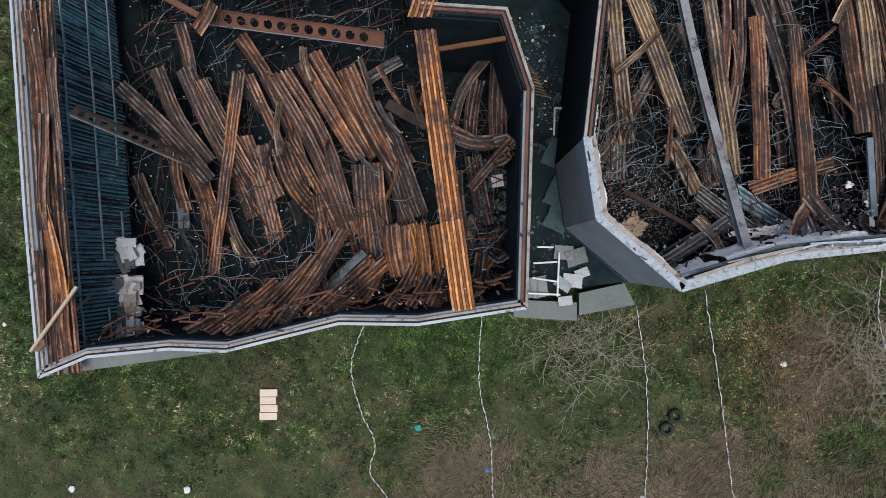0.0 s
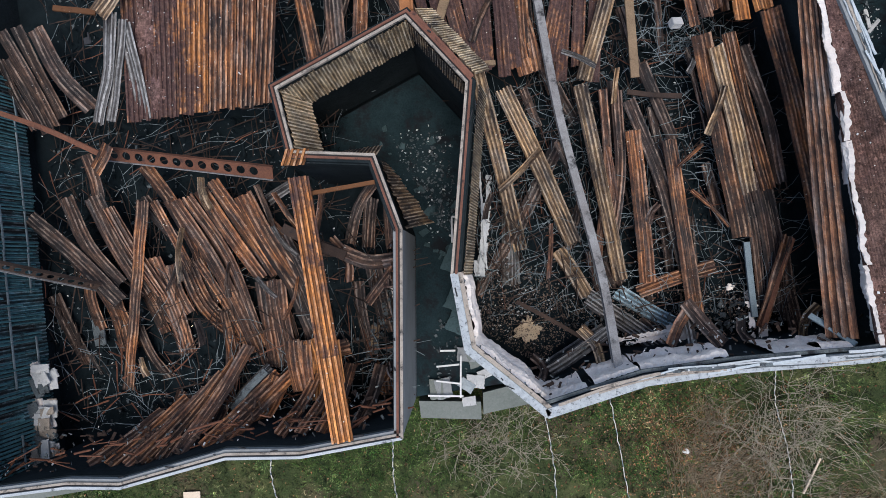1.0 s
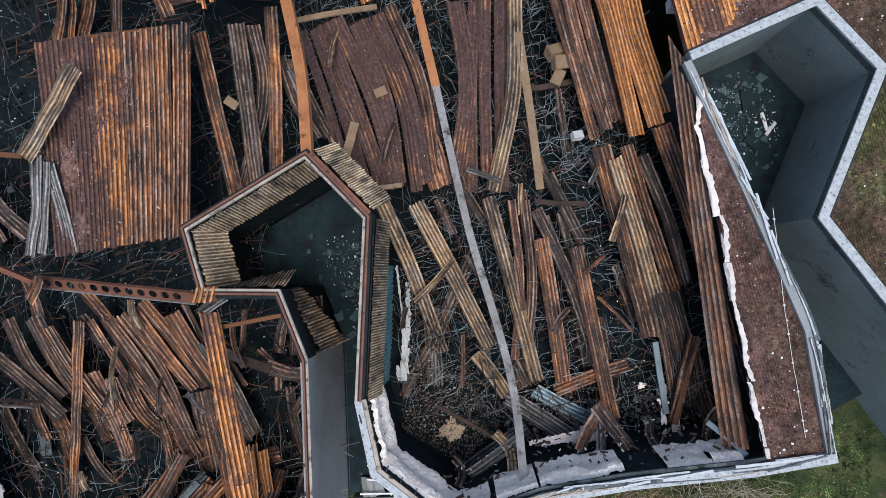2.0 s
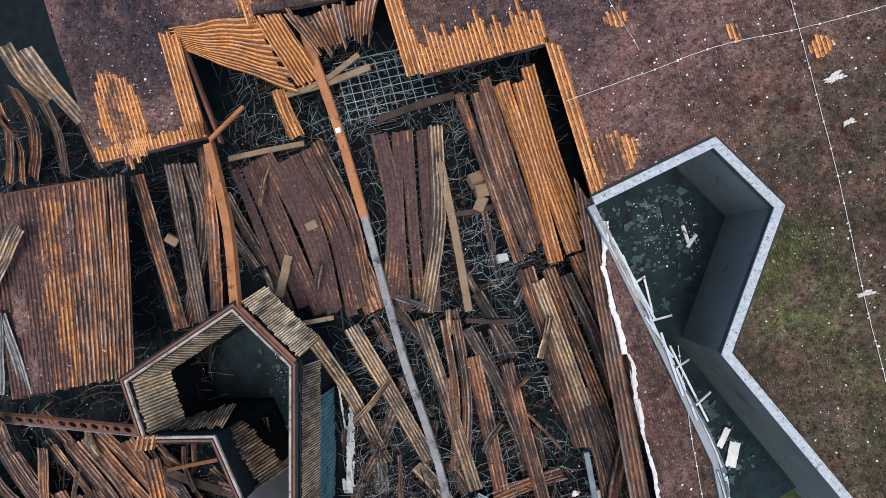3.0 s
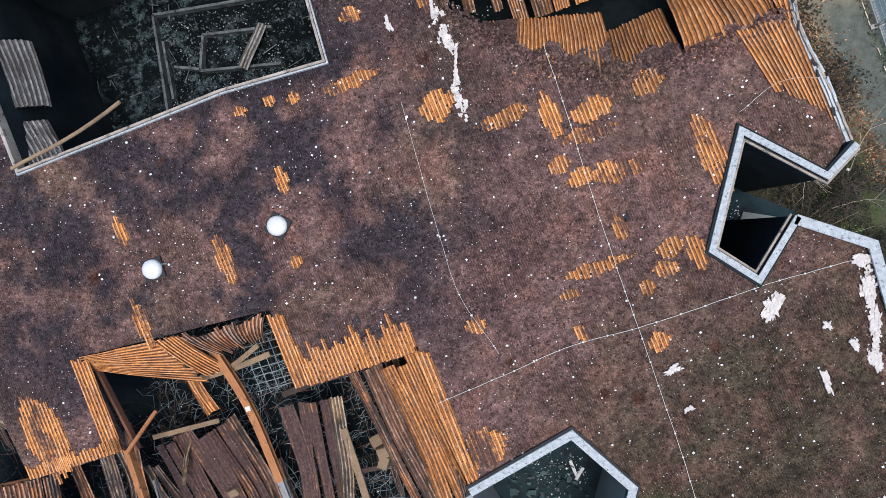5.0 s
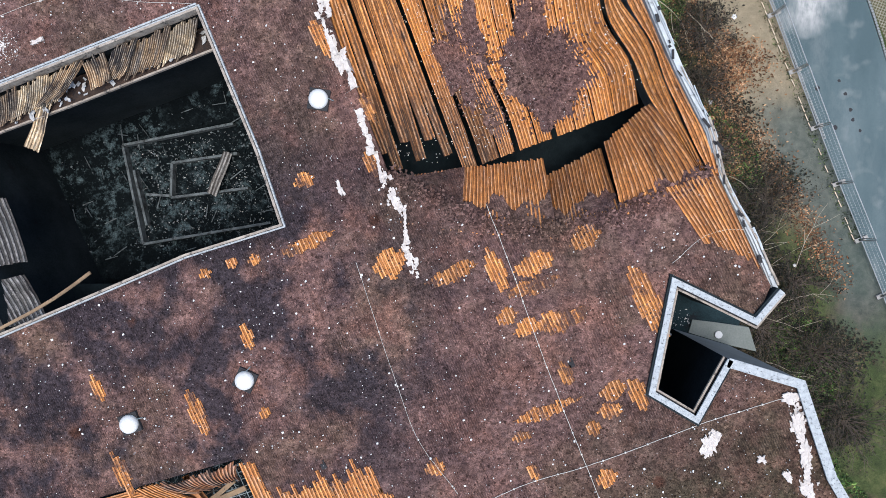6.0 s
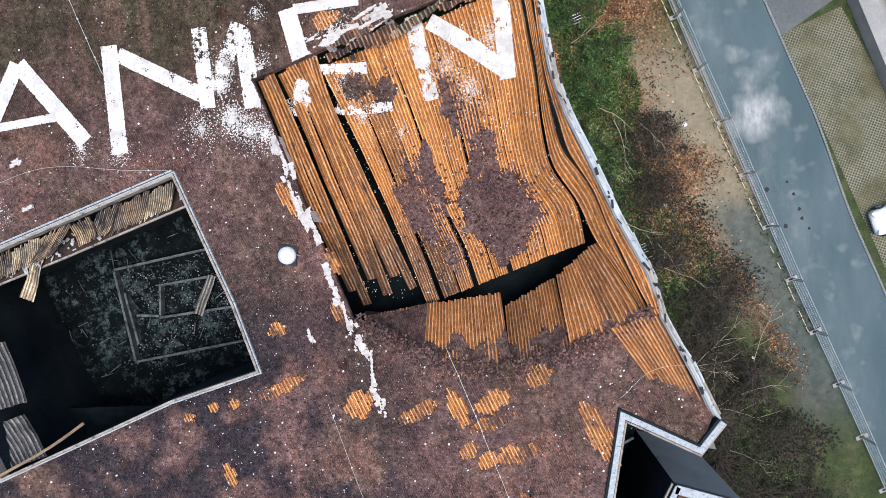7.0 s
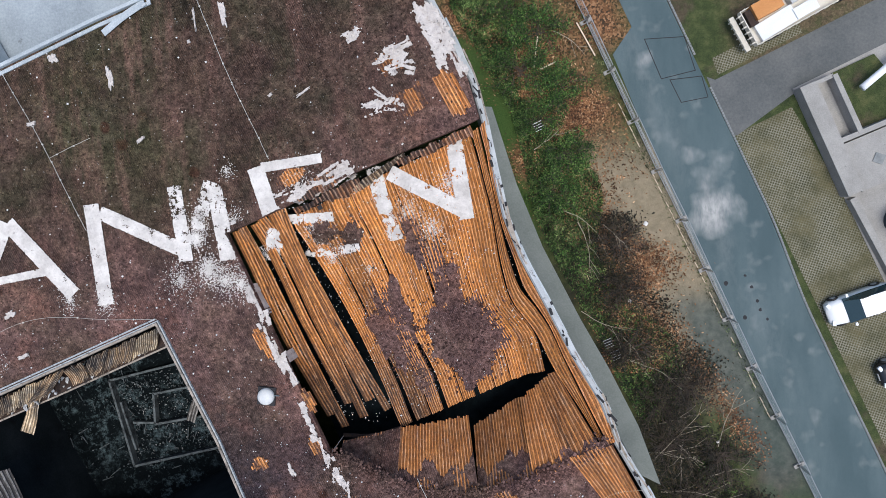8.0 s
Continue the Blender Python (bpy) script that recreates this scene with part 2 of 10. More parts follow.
def leaf_material(name, *stops):
    """Small leaves, each with a tint of its own."""
    n = Nodes(name)
    r = n.tree.nodes.new("ShaderNodeNewGeometry").outputs["Random Per Island"]
    tone = n.ramp(n.noise(n.coords("Object"), 0.9, 4, 0.7), (0.36, 0.5), (0.5, 1.0), (0.64, 1.7))
    return n.done(n.mix(1.0, n.ramp(r, *stops), tone, "MULTIPLY"), 0.75, 0, 0.25)


leaf_material("leaf_green", (0.0, (0.008, 0.024, 0.008)), (0.45, (0.03, 0.072, 0.016)), (0.8, (0.07, 0.135, 0.03)), (1.0, (0.15, 0.21, 0.06)))
leaf_material("leaf_dry", (0.0, (0.045, 0.024, 0.014)), (0.45, (0.15, 0.068, 0.03)), (0.8, (0.27, 0.135, 0.062)), (1.0, (0.40, 0.27, 0.16)))
leaf_material("leaf_bush", (0.0, (0.006, 0.008, 0.005)), (0.6, (0.022, 0.023, 0.014)), (1.0, (0.085, 0.062, 0.034)))


def grass_material():
    n = Nodes("grass_blades")
    r = n.tree.nodes.new("ShaderNodeNewGeometry").outputs["Random Per Island"]
    where = n.coords("Object")
    a = n.noise(where, 0.45, 4, 0.6)
    green = n.ramp(r, (0.0, (0.013, 0.028, 0.010)), (0.45, (0.042, 0.070, 0.023)), (0.8, (0.070, 0.105, 0.034)), (1.0, (0.13, 0.15, 0.06)))
    dry = n.ramp(r, (0.0, (0.03, 0.03, 0.016)), (0.5, (0.095, 0.085, 0.045)), (1.0, (0.26, 0.215, 0.125)))
    tone = n.ramp(n.noise(where, 0.7, 5, 0.7), (0.36, 0.25), (0.5, 0.95), (0.64, 2.5))
    clump = n.ramp(n.noise(where, 2.2, 4, 0.7), (0.38, 0.18), (0.5, 0.85), (0.62, 2.4))
    tone = n.mix(1.0, tone, clump, "MULTIPLY")
    return n.done(n.mix(1.0, n.mix(n.ramp(a, (0.54, 0.0), (0.66, 0.9)), green, dry), tone, "MULTIPLY"), 0.8, 0, 0.2)


def ground_material():
    """Rough grass, with bare earth, sand and leaf litter where the ground's own masks say so."""
    n = Nodes("ground_soil")
    where = n.coords("Object")
    big, mid, fine = n.noise(where, 0.3, 5, 0.65), n.noise(where, 1.7, 5, 0.7), n.noise(where, 16, 4, 0.8)
    grass = n.mix(0.55, n.ramp(n.noise(where, 0.9, 6, 0.72), (0.34, (0.012, 0.024, 0.010)), (0.5, (0.05, 0.072, 0.024)), (0.62, (0.135, 0.14, 0.055))), n.ramp(fine, (0.34, (0.012, 0.022, 0.009)), (0.66, (0.085, 0.10, 0.042))))
    earth = n.mix(0.5, n.ramp(fine, (0.3, (0.03, 0.022, 0.017)), (0.7, (0.13, 0.095, 0.066))), n.ramp(mid, (0.34, (0.02, 0.016, 0.013)), (0.66, (0.15, 0.115, 0.075))))
    base = n.mix(n.ramp(big, (0.52, 0.0), (0.64, 0.85)), grass, earth)
    att = {}
    for key in ("sand", "litter", "green", "damp", "straw", "mould_shade"):
        a = n.tree.nodes.new("ShaderNodeAttribute")
        a.attribute_name = key
        att[key] = a.outputs["Fac"]
    cells = n.voronoi(where, 9)
    leaves = n.ramp(n.math("ADD", cells.outputs["Color"], 0.0), (0.2, (0.05, 0.03, 0.02)), (0.5, (0.19, 0.085, 0.04)), (0.8, (0.36, 0.19, 0.10)))
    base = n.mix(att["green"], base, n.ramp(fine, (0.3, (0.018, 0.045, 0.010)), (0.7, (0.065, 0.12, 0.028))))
    dead = n.ramp(n.noise(where, 5, 5, 0.8), (0.3, (0.05, 0.034, 0.024)), (0.5, (0.125, 0.088, 0.058)), (0.7, (0.27, 0.205, 0.13)))
    base = n.mix(n.math("MULTIPLY", att["straw"], n.ramp(mid, (0.36, 0.35), (0.56, 1.0))), base, dead)
    # Dark leaf mould whose colour also carries the shade under the bushes.
    mould_shade = n.mix(n.ramp(n.noise(where, 0.5, 5, 0.7), (0.45, 0.0), (0.6, 1.0)), n.ramp(mid, (0.3, (0.010, 0.013, 0.009)), (0.7, (0.05, 0.045, 0.028))), n.ramp(mid, (0.3, (0.02, 0.03, 0.010)), (0.7, (0.085, 0.088, 0.034))))
    base = n.mix(att["mould_shade"], base, mould_shade)
    base = n.mix(att["litter"], base, leaves)
    sand = n.ramp(mid, (0.3, (0.17, 0.14, 0.09)), (0.7, (0.33, 0.27, 0.18)))
    base = n.mix(att["sand"], base, n.mix(0.3, sand, n.ramp(fine, (0.3, (0.10, 0.085, 0.055)), (0.7, (0.38, 0.32, 0.22)))))
    base = n.mix(att["damp"], base, n.ramp(mid, (0.3, (0.05, 0.068, 0.062)), (0.7, (0.115, 0.13, 0.112))))
    n.bump(n.math("ADD", fine, mid), 0.9, 0.06)
    return n.done(base, 0.95, 0, 0.15)


def moss_colour(n, where):
    """Plum-brown moss with browner stretches, soot clouds and soft patches of turf."""
    big, mid = n.noise(where, 0.16, 4, 0.6), n.noise(where, 1.1, 5, 0.7)
    base = n.ramp(mid, (0.3, (0.083, 0.048, 0.045)), (0.52, (0.138, 0.079, 0.068)), (0.72, (0.205, 0.121, 0.102)))
    brown = n.ramp(mid, (0.3, (0.064, 0.041, 0.03)), (0.7, (0.155, 0.102, 0.072)))
    base = n.mix(n.ramp(big, (0.47, 0.0), (0.62, 0.85)), base, brown)
    red = n.noise(where, 0.42, 4, 0.6)
    base = n.mix(n.ramp(red, (0.52, 0.0), (0.68, 0.75)), base, (0.20, 0.10, 0.075))
    soot = n.noise(where, 0.30, 4, 0.6)
    place = n.coords("Object", (1 / 17, 1 / 13, 0))
    place.node.inputs["Location"].default_value = (-1 / 17, -33.5 / 13, 0)
    near = n.tree.nodes.new("ShaderNodeTexGradient")
    near.gradient_type = "SPHERICAL"
    n.tree.links.new(place, near.inputs[0])
    cloud = n.math("MULTIPLY", n.ramp(soot, (0.41, 0.0), (0.54, 0.92)), n.ramp(near.outputs["Fac"], (0.0, 0.2), (0.35, 1.0)))
    base = n.mix(cloud, base, (0.031, 0.026, 0.031))
    place = n.coords("Object", (1 / 22, 1 / 14, 0))
    place.node.inputs["Location"].default_value = (-2 / 22, -63 / 14, 0)
    far = n.tree.nodes.new("ShaderNodeTexGradient")
    far.gradient_type = "SPHERICAL"
    n.tree.links.new(place, far.inputs[0])
    northern = n.mix(n.ramp(n.noise(where, 0.22, 4, 0.65), (0.42, 0.0), (0.60, 1.0)), n.ramp(mid, (0.3, (0.034, 0.022, 0.017)), (0.7, (0.092, 0.058, 0.043))), n.ramp(mid, (0.3, (0.022, 0.024, 0.012)), (0.7, (0.066, 0.058, 0.034))))
    smear = n.noise(n.coords("Object", (0.9, 0.16, 1), -24), 0.9, 5, 0.65)
    northern = n.mix(n.ramp(smear, (0.50, 0.0), (0.66, 0.75)), northern, (0.15, 0.082, 0.064))
    base = n.mix(n.ramp(far.outputs["Fac"], (0.0, 0.0), (0.4, 0.85)), base, northern)
    place = n.coords("Object", (1 / 15, 1 / 18, 0))
    place.node.inputs["Location"].default_value = (-29.5 / 15, -18 / 18, 0)
    east = n.tree.nodes.new("ShaderNodeTexGradient")
    east.gradient_type = "SPHERICAL"
    n.tree.links.new(place, east.inputs[0])
    wet = n.mix(n.ramp(n.noise(where, 0.45, 5, 0.7), (0.44, 0.0), (0.60, 1.0)), n.ramp(mid, (0.3, (0.026, 0.022, 0.014)), (0.7, (0.075, 0.06, 0.038))), n.ramp(mid, (0.3, (0.05, 0.03, 0.022)), (0.7, (0.13, 0.075, 0.055))))
    base = n.mix(n.ramp(east.outputs["Fac"], (0.05, 0.0), (0.42, 0.9)), base, wet)
    spots = n.voronoi(where, 0.33)
    base = n.mix(n.math("MULTIPLY", n.ramp(n.math("ADD", spots.outputs["Distance"], n.math("MULTIPLY", n.noise(where, 3, 3), 0.12)), (0.13, 0.85), (0.18, 0.0)), n.ramp(n.math("ADD", spots.outputs["Color"], 0.0), (0.4, 0.0), (0.42, 1.0))), base, (0.055, 0.024, 0.016))
    turf = 0.0
    for cx, cy, r, amount in ((21.7, 19.7, 3.0, 0.85), (24.0, 17.7, 3.4, 0.45), (27.5, 15.5, 6.5, 0.25), (3.0, 60.0, 8.0, 0.12)):
        place = n.coords("Object", (1 / r, 1 / r, 0))
        place.node.inputs["Location"].default_value = (-cx / r, -cy / r, 0)
        ball = n.tree.nodes.new("ShaderNodeTexGradient")
        ball.gradient_type = "SPHERICAL"
        n.tree.links.new(place, ball.inputs[0])
        turf = n.math("MAXIMUM", n.ramp(ball.outputs["Fac"], (0.0, 0.0), (0.6, amount)), turf)
    tn = n.ramp(n.noise(where, 0.7, 6, 0.75), (0.40, 0.0), (0.58, 0.85))
    return n.mix(n.math("MULTIPLY", turf, tn), base, n.ramp(mid, (0.3, (0.042, 0.054, 0.016)), (0.55, (0.105, 0.12, 0.04)), (0.75, (0.22, 0.235, 0.10))))


def roof_material():
    """Gravelled bitumen on ribbed deck, overgrown with moss; fine grain and pale grit."""
    n = Nodes("roof_moss")
    where = n.coords("Object")
    fine, grit = n.noise(where, 4.5, 6, 0.75), n.noise(where, 17, 3, 0.8)
    base = moss_colour(n, where)
    base = n.mix(0.7, base, n.ramp(fine, (0.36, 0.2), (0.5, 0.95), (0.63, 2.0)), "MULTIPLY")
    base = n.mix(0.55, base, n.ramp(grit, (0.34, 0.35), (0.5, 0.95), (0.66, 1.8)), "MULTIPLY")
    clumps = n.math("ADD", n.voronoi(where, 5.5).outputs["Distance"], n.math("MULTIPLY", n.noise(where, 9, 4, 0.8), 0.35))
    base = n.mix(n.math("MULTIPLY", n.ramp(clumps, (0.32, 0.95), (0.43, 0.0)), n.ramp(n.noise(where, 0.6, 4, 0.7), (0.42, 0.3), (0.58, 1.0))), base, n.mix(1.0, base, (0.30, 0.27, 0.28), "MULTIPLY"))
    ribs = n.node("TexWave", Vector=n.coords("Object", (1, 1, 1), -24), Scale=3.14, Distortion=1.6, Detail=3.0)
    ribs.inputs["Detail Scale"].default_value = 3.0
    rib = n.math("MULTIPLY", ribs.outputs["Fac"], n.ramp(n.noise(where, 0.35, 3), (0.44, 0.0), (0.60, 1.0)))
    # Rib shading painted into the colour, on top of the bump.
    base = n.mix(n.math("MULTIPLY", rib, 0.6), base, n.mix(1.0, base, (0.34, 0.32, 0.34), "MULTIPLY"))
    specks = n.voronoi(where, 6.3)
    pick = n.ramp(n.math("ADD", specks.outputs["Color"], 0.0), (0.60, 0.0), (0.62, 0.55))
    base = n.mix(n.math("MULTIPLY", pick, n.ramp(specks.outputs["Distance"], (0.10, 1.0), (0.15, 0.0))), base, (0.44, 0.40, 0.37))
    n.bump(n.math("ADD", n.math("MULTIPLY", rib, 0.7), n.math("ADD", fine, grit)), 0.9, 0.045)
    return n.done(base, 0.95, 0, 0.12)


def clod_material():
    n = Nodes("moss_clod")
    r = n.tree.nodes.new("ShaderNodeNewGeometry").outputs["Random Per Island"]
    where = n.coords("Object")
    tint = n.ramp(r, (0.0, 0.28), (0.5, 0.7), (0.85, 1.2), (1.0, 1.95))
    return n.done(n.mix(1.0, moss_colour(n, where), tint, "MULTIPLY"), 0.95, 0, 0.1)


def asphalt_material():
    """Teal-grey damp asphalt, with reflected sky painted in as pale patches and a streak."""
    n = Nodes("wet_asphalt")
    where = n.coords("Object")
    wet = n.noise(n.coords("Object", (1, 0.3, 1), 21), 0.35, 5, 0.6)
    fine = n.noise(where, 30, 3, 0.8)
    base = n.mix(0.35, n.ramp(wet, (0.38, (0.052, 0.085, 0.092)), (0.68, (0.102, 0.142, 0.148))), n.ramp(fine, (0.3, (0.044, 0.068, 0.074)), (0.7, (0.122, 0.152, 0.158))))
    across = n.tree.nodes.new("ShaderNodeVectorMath")
    across.operation = "DOT_PRODUCT"
    n.tree.links.new(where, across.inputs[0])
    across.inputs[1].default_value = (1.0, 0.385, 0.0)
    side = n.math("ABSOLUTE", n.math("SUBTRACT", across.outputs["Value"], 55.1))
    # A pale streak of reflected sky is painted along the street.
    shine_streak = n.math("MULTIPLY", n.ramp(n.math("MULTIPLY", side, 0.5), (0.1, 1.0), (0.62, 0.0)), n.ramp(n.noise(n.coords("Object", (1, 0.45, 1), 21), 0.8, 5, 0.7), (0.42, 0.0), (0.70, 0.42)))
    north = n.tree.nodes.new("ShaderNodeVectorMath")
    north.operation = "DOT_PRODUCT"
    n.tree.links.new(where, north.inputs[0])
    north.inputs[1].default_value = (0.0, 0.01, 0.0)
    shine_streak = n.math("MULTIPLY", shine_streak, n.ramp(north.outputs["Value"], (0.38, 0.3), (0.47, 1.0)))
    base = n.mix(shine_streak, base, (0.19, 0.21, 0.21))
    # Bright sky mirrored in the wet road, painted as ragged pale patches.
    sky_shine = 0.0
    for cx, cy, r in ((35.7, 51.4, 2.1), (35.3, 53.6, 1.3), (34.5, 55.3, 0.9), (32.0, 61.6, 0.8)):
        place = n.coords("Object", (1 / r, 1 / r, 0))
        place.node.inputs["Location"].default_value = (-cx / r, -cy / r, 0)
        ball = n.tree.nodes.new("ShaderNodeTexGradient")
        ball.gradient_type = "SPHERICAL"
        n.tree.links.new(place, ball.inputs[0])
        sky_shine = n.math("MAXIMUM", n.math("MULTIPLY", ball.outputs["Fac"], r * 0.5), sky_shine)
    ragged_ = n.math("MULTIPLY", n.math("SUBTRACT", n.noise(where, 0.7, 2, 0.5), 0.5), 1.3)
    sky_shine = n.ramp(n.math("ADD", sky_shine, ragged_), (0.1, 0.0), (1.1, 0.62))
    sky_shine = n.math("MULTIPLY", sky_shine, n.ramp(n.noise(n.coords("Object", (1, 0.4, 1), 21), 2.6, 5, 0.7), (0.3, 0.35), (0.6, 1.0)))
    base = n.mix(sky_shine, base, (0.62, 0.59, 0.55))
    n.bump(fine, 0.15, 0.01)
    return n.done(base, n.ramp(wet, (0.40, 0.8), (0.55, 0.7), (0.66, 0.6)), 0, 0.12)


def paver_material():
    """Lattice paving blocks with turf in their cells."""
    n = Nodes("turf_pavers")
    where = n.coords("Object", (1, 1, 1), 22)
    chk = n.node("TexVoronoi", Vector=where, Scale=6.5)
    chk.inputs["Randomness"].default_value = 0.0
    cell = n.ramp(chk.outputs["Distance"], (0.33, 1.0), (0.47, 0.0))
    mid = n.noise(where, 0.8, 5, 0.7)
    turf = n.ramp(mid, (0.3, (0.04, 0.042, 0.018)), (0.7, (0.115, 0.10, 0.048)))
    stone = n.ramp(n.noise(where, 9, 3), (0.3, (0.135, 0.13, 0.10)), (0.7, (0.27, 0.255, 0.20)))
    base = n.mix(n.math("MULTIPLY", n.math("SUBTRACT", 1.0, cell), n.ramp(n.noise(where, 0.5, 3), (0.35, 0.25), (0.6, 1.0))), turf, stone)
    n.bump(chk.outputs["Distance"], -0.4, 0.03)
    return n.done(base, 0.9, 0, 0.2)


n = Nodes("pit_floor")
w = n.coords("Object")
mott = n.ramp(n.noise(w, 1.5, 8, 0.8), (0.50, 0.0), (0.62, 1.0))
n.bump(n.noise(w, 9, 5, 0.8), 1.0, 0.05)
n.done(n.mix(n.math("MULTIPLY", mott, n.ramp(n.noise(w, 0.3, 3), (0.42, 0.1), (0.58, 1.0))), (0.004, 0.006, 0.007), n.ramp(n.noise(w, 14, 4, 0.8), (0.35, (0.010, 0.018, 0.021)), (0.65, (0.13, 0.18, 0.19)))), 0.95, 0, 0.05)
clod_material(), grass_material(), ground_material(), roof_material(), asphalt_material(), paver_material()
n = Nodes("letter_paint")
w = n.coords("Object")
n.bump(n.noise(w, 20, 4, 0.8), 0.5, 0.02)
paint = n.ramp(n.noise(w, 1.1, 6, 0.75), (0.35, (0.44, 0.405, 0.37)), (0.6, (0.66, 0.62, 0.57)))
n.done(n.mix(n.ramp(n.noise(w, 9, 5, 0.8), (0.55, 0.0), (0.72, 0.75)), paint, (0.26, 0.22, 0.20)), 0.85, 0, 0.2)

# ---- shape helpers ----
from mathutils.geometry import tessellate_polygon

rng = np.random.default_rng(7)
RIB = 114.0  # the way the roof deck's ribs run, in degrees


def build(name, verts, faces, material, parent=None, label="", uv=None, smooth=False):
    """One mesh object from vertices and faces."""
    me = bpy.data.meshes.new(name)
    me.from_pydata([tuple(map(float, v)) for v in verts], [], [tuple(map(int, f)) for f in faces])
    me.materials.append(MATS[material])
    if uv is not None:
        layer = me.uv_layers.new(name="UVMap")
        idx = np.empty(len(me.loops), dtype=np.int32)
        me.loops.foreach_get("vertex_index", idx)
        layer.data.foreach_set("uv", np.asarray(uv, dtype=np.float32)[idx].ravel())
    if smooth:
        me.polygons.foreach_set("use_smooth", [True] * len(me.polygons))
    me.update()
    ob = new(name, me)
    if parent:
        ob.parent = parent
    if label:
        ob["label"] = label
    return ob


def part(name, bm, material, parent, label=""):
    """A bmesh as one mesh object under a thing or a part."""
    me = bpy.data.meshes.new(name)
    bm.to_mesh(me)
    bm.free()
    me.materials.append(MATS[material])
    ob = new(name, me)
    ob.parent = parent
    if label:
        ob["label"] = label
    return ob


def empty(name, m=None):
    ob = new(name)
    if m is not None:
        ob.matrix_world = m
    return ob


class Soup:
    """Gathers loose pieces into one mesh."""

    def __init__(self):
        self.v, self.f = [], []

    def add(self, verts, faces):
        k = len(self.v)
        self.v.extend(verts)
        self.f.extend([tuple(i + k for i in f) for f in faces])

    def box(self, centre, size, turn=None):
        x, y, z = (s / 2 for s in size)
        c = np.array([(-x, -y, -z), (x, -y, -z), (x, y, -z), (-x, y, -z), (-x, -y, z), (x, -y, z), (x, y, z), (-x, y, z)])
        if turn is not None:
            c = c @ np.array(turn).T
        self.add([tuple(p) for p in c + np.array(centre)], [(0, 3, 2, 1), (4, 5, 6, 7), (0, 1, 5, 4), (1, 2, 6, 5), (2, 3, 7, 6), (3, 0, 4, 7)])

    def chunk(self, centre, size, turn):
        """A broken lump: a box with its corners knocked about."""
        c = np.array([(-1, -1, -1), (1, -1, -1), (1, 1, -1), (-1, 1, -1), (-1, -1, 1), (1, -1, 1), (1, 1, 1), (-1, 1, 1)]) * rng.uniform(0.15, 0.62, (8, 3)) * size
        self.add([tuple(p) for p in c @ np.array(turn).T + np.array(centre)], [(0, 3, 2, 1), (4, 5, 6, 7), (0, 1, 5, 4), (1, 2, 6, 5), (2, 3, 7, 6), (3, 0, 4, 7)])

    def rod(self, p, q, r, sides=3):
        p, q = np.array(p, float), np.array(q, float)
        d = (q - p) / max(np.linalg.norm(q - p), 1e-6)
        a = np.cross(d, (0.3, 0.5, 0.8))
        a /= np.linalg.norm(a)
        b = np.cross(d, a)
        ring = [(np.cos(t) * a + np.sin(t) * b) * r for t in np.arange(sides) * 2 * np.pi / sides]
        self.add([tuple(p + o) for o in ring] + [tuple(q + o) for o in ring], [(i, (i + 1) % sides, sides + (i + 1) % sides, sides + i) for i in range(sides)])

    def done(self, name, material, parent=None, label="", smooth=False):
        return build(name, self.v, self.f, material, parent, label, None, smooth)


def mass(name, pieces, faces, material, parent=None):
    """One mesh from an array of alike small pieces (count, corners, 3), each with the same faces."""
    pieces, faces = np.asarray(pieces, np.float32), np.asarray(faces, np.int32)
    count, corners = pieces.shape[:2]
    loops = (np.arange(count, dtype=np.int32)[:, None, None] * corners + faces[None]).reshape(-1)
    me = bpy.data.meshes.new(name)
    me.vertices.add(count * corners)
    me.vertices.foreach_set("co", pieces.ravel())
    me.loops.add(len(loops))
    me.loops.foreach_set("vertex_index", loops)
    me.polygons.add(count * len(faces))
    me.polygons.foreach_set("loop_start", np.arange(count * len(faces), dtype=np.int32) * faces.shape[1])
    me.materials.append(MATS[material])
    me.update(calc_edges=True)
    me.validate()
    ob = new(name, me)
    if parent:
        ob.parent = parent
    return ob


def rotz(deg):
    c, s = math.cos(radians(deg)), math.sin(radians(deg))
    return np.array([(c, -s, 0), (s, c, 0), (0, 0, 1)])


def rot(rx, ry, rz):
    return np.array(Euler((radians(rx), radians(ry), radians(rz))).to_matrix())


def slab(name, outline, z0, z1, material, holes=(), parent=None):
    """A flat plate with the given outline and holes, from z0 up to z1."""
    loops = [list(outline), *map(list, holes)]
    flat = [p for loop in loops for p in loop]
    tris = tessellate_polygon([[Vector((x, y, 0)) for x, y in loop] for loop in loops])
    k = len(flat)
    verts = [(x, y, z1) for x, y in flat] + [(x, y, z0) for x, y in flat]
    faces = []
    for a, b, c in tris:
        (ax, ay), (bx, by), (cx, cy) = flat[a], flat[b], flat[c]
        if (bx - ax) * (cy - ay) - (by - ay) * (cx - ax) < 0:
            b, c = c, b
        faces += [(a, b, c), (a + k, c + k, b + k)]
    start = 0
    for loop in loops:
        m = len(loop)
        faces += [(start + i, start + i + k, start + (i + 1) % m + k, start + (i + 1) % m) for i in range(m)]
        start += m
    return build(name, verts, faces, material, parent)


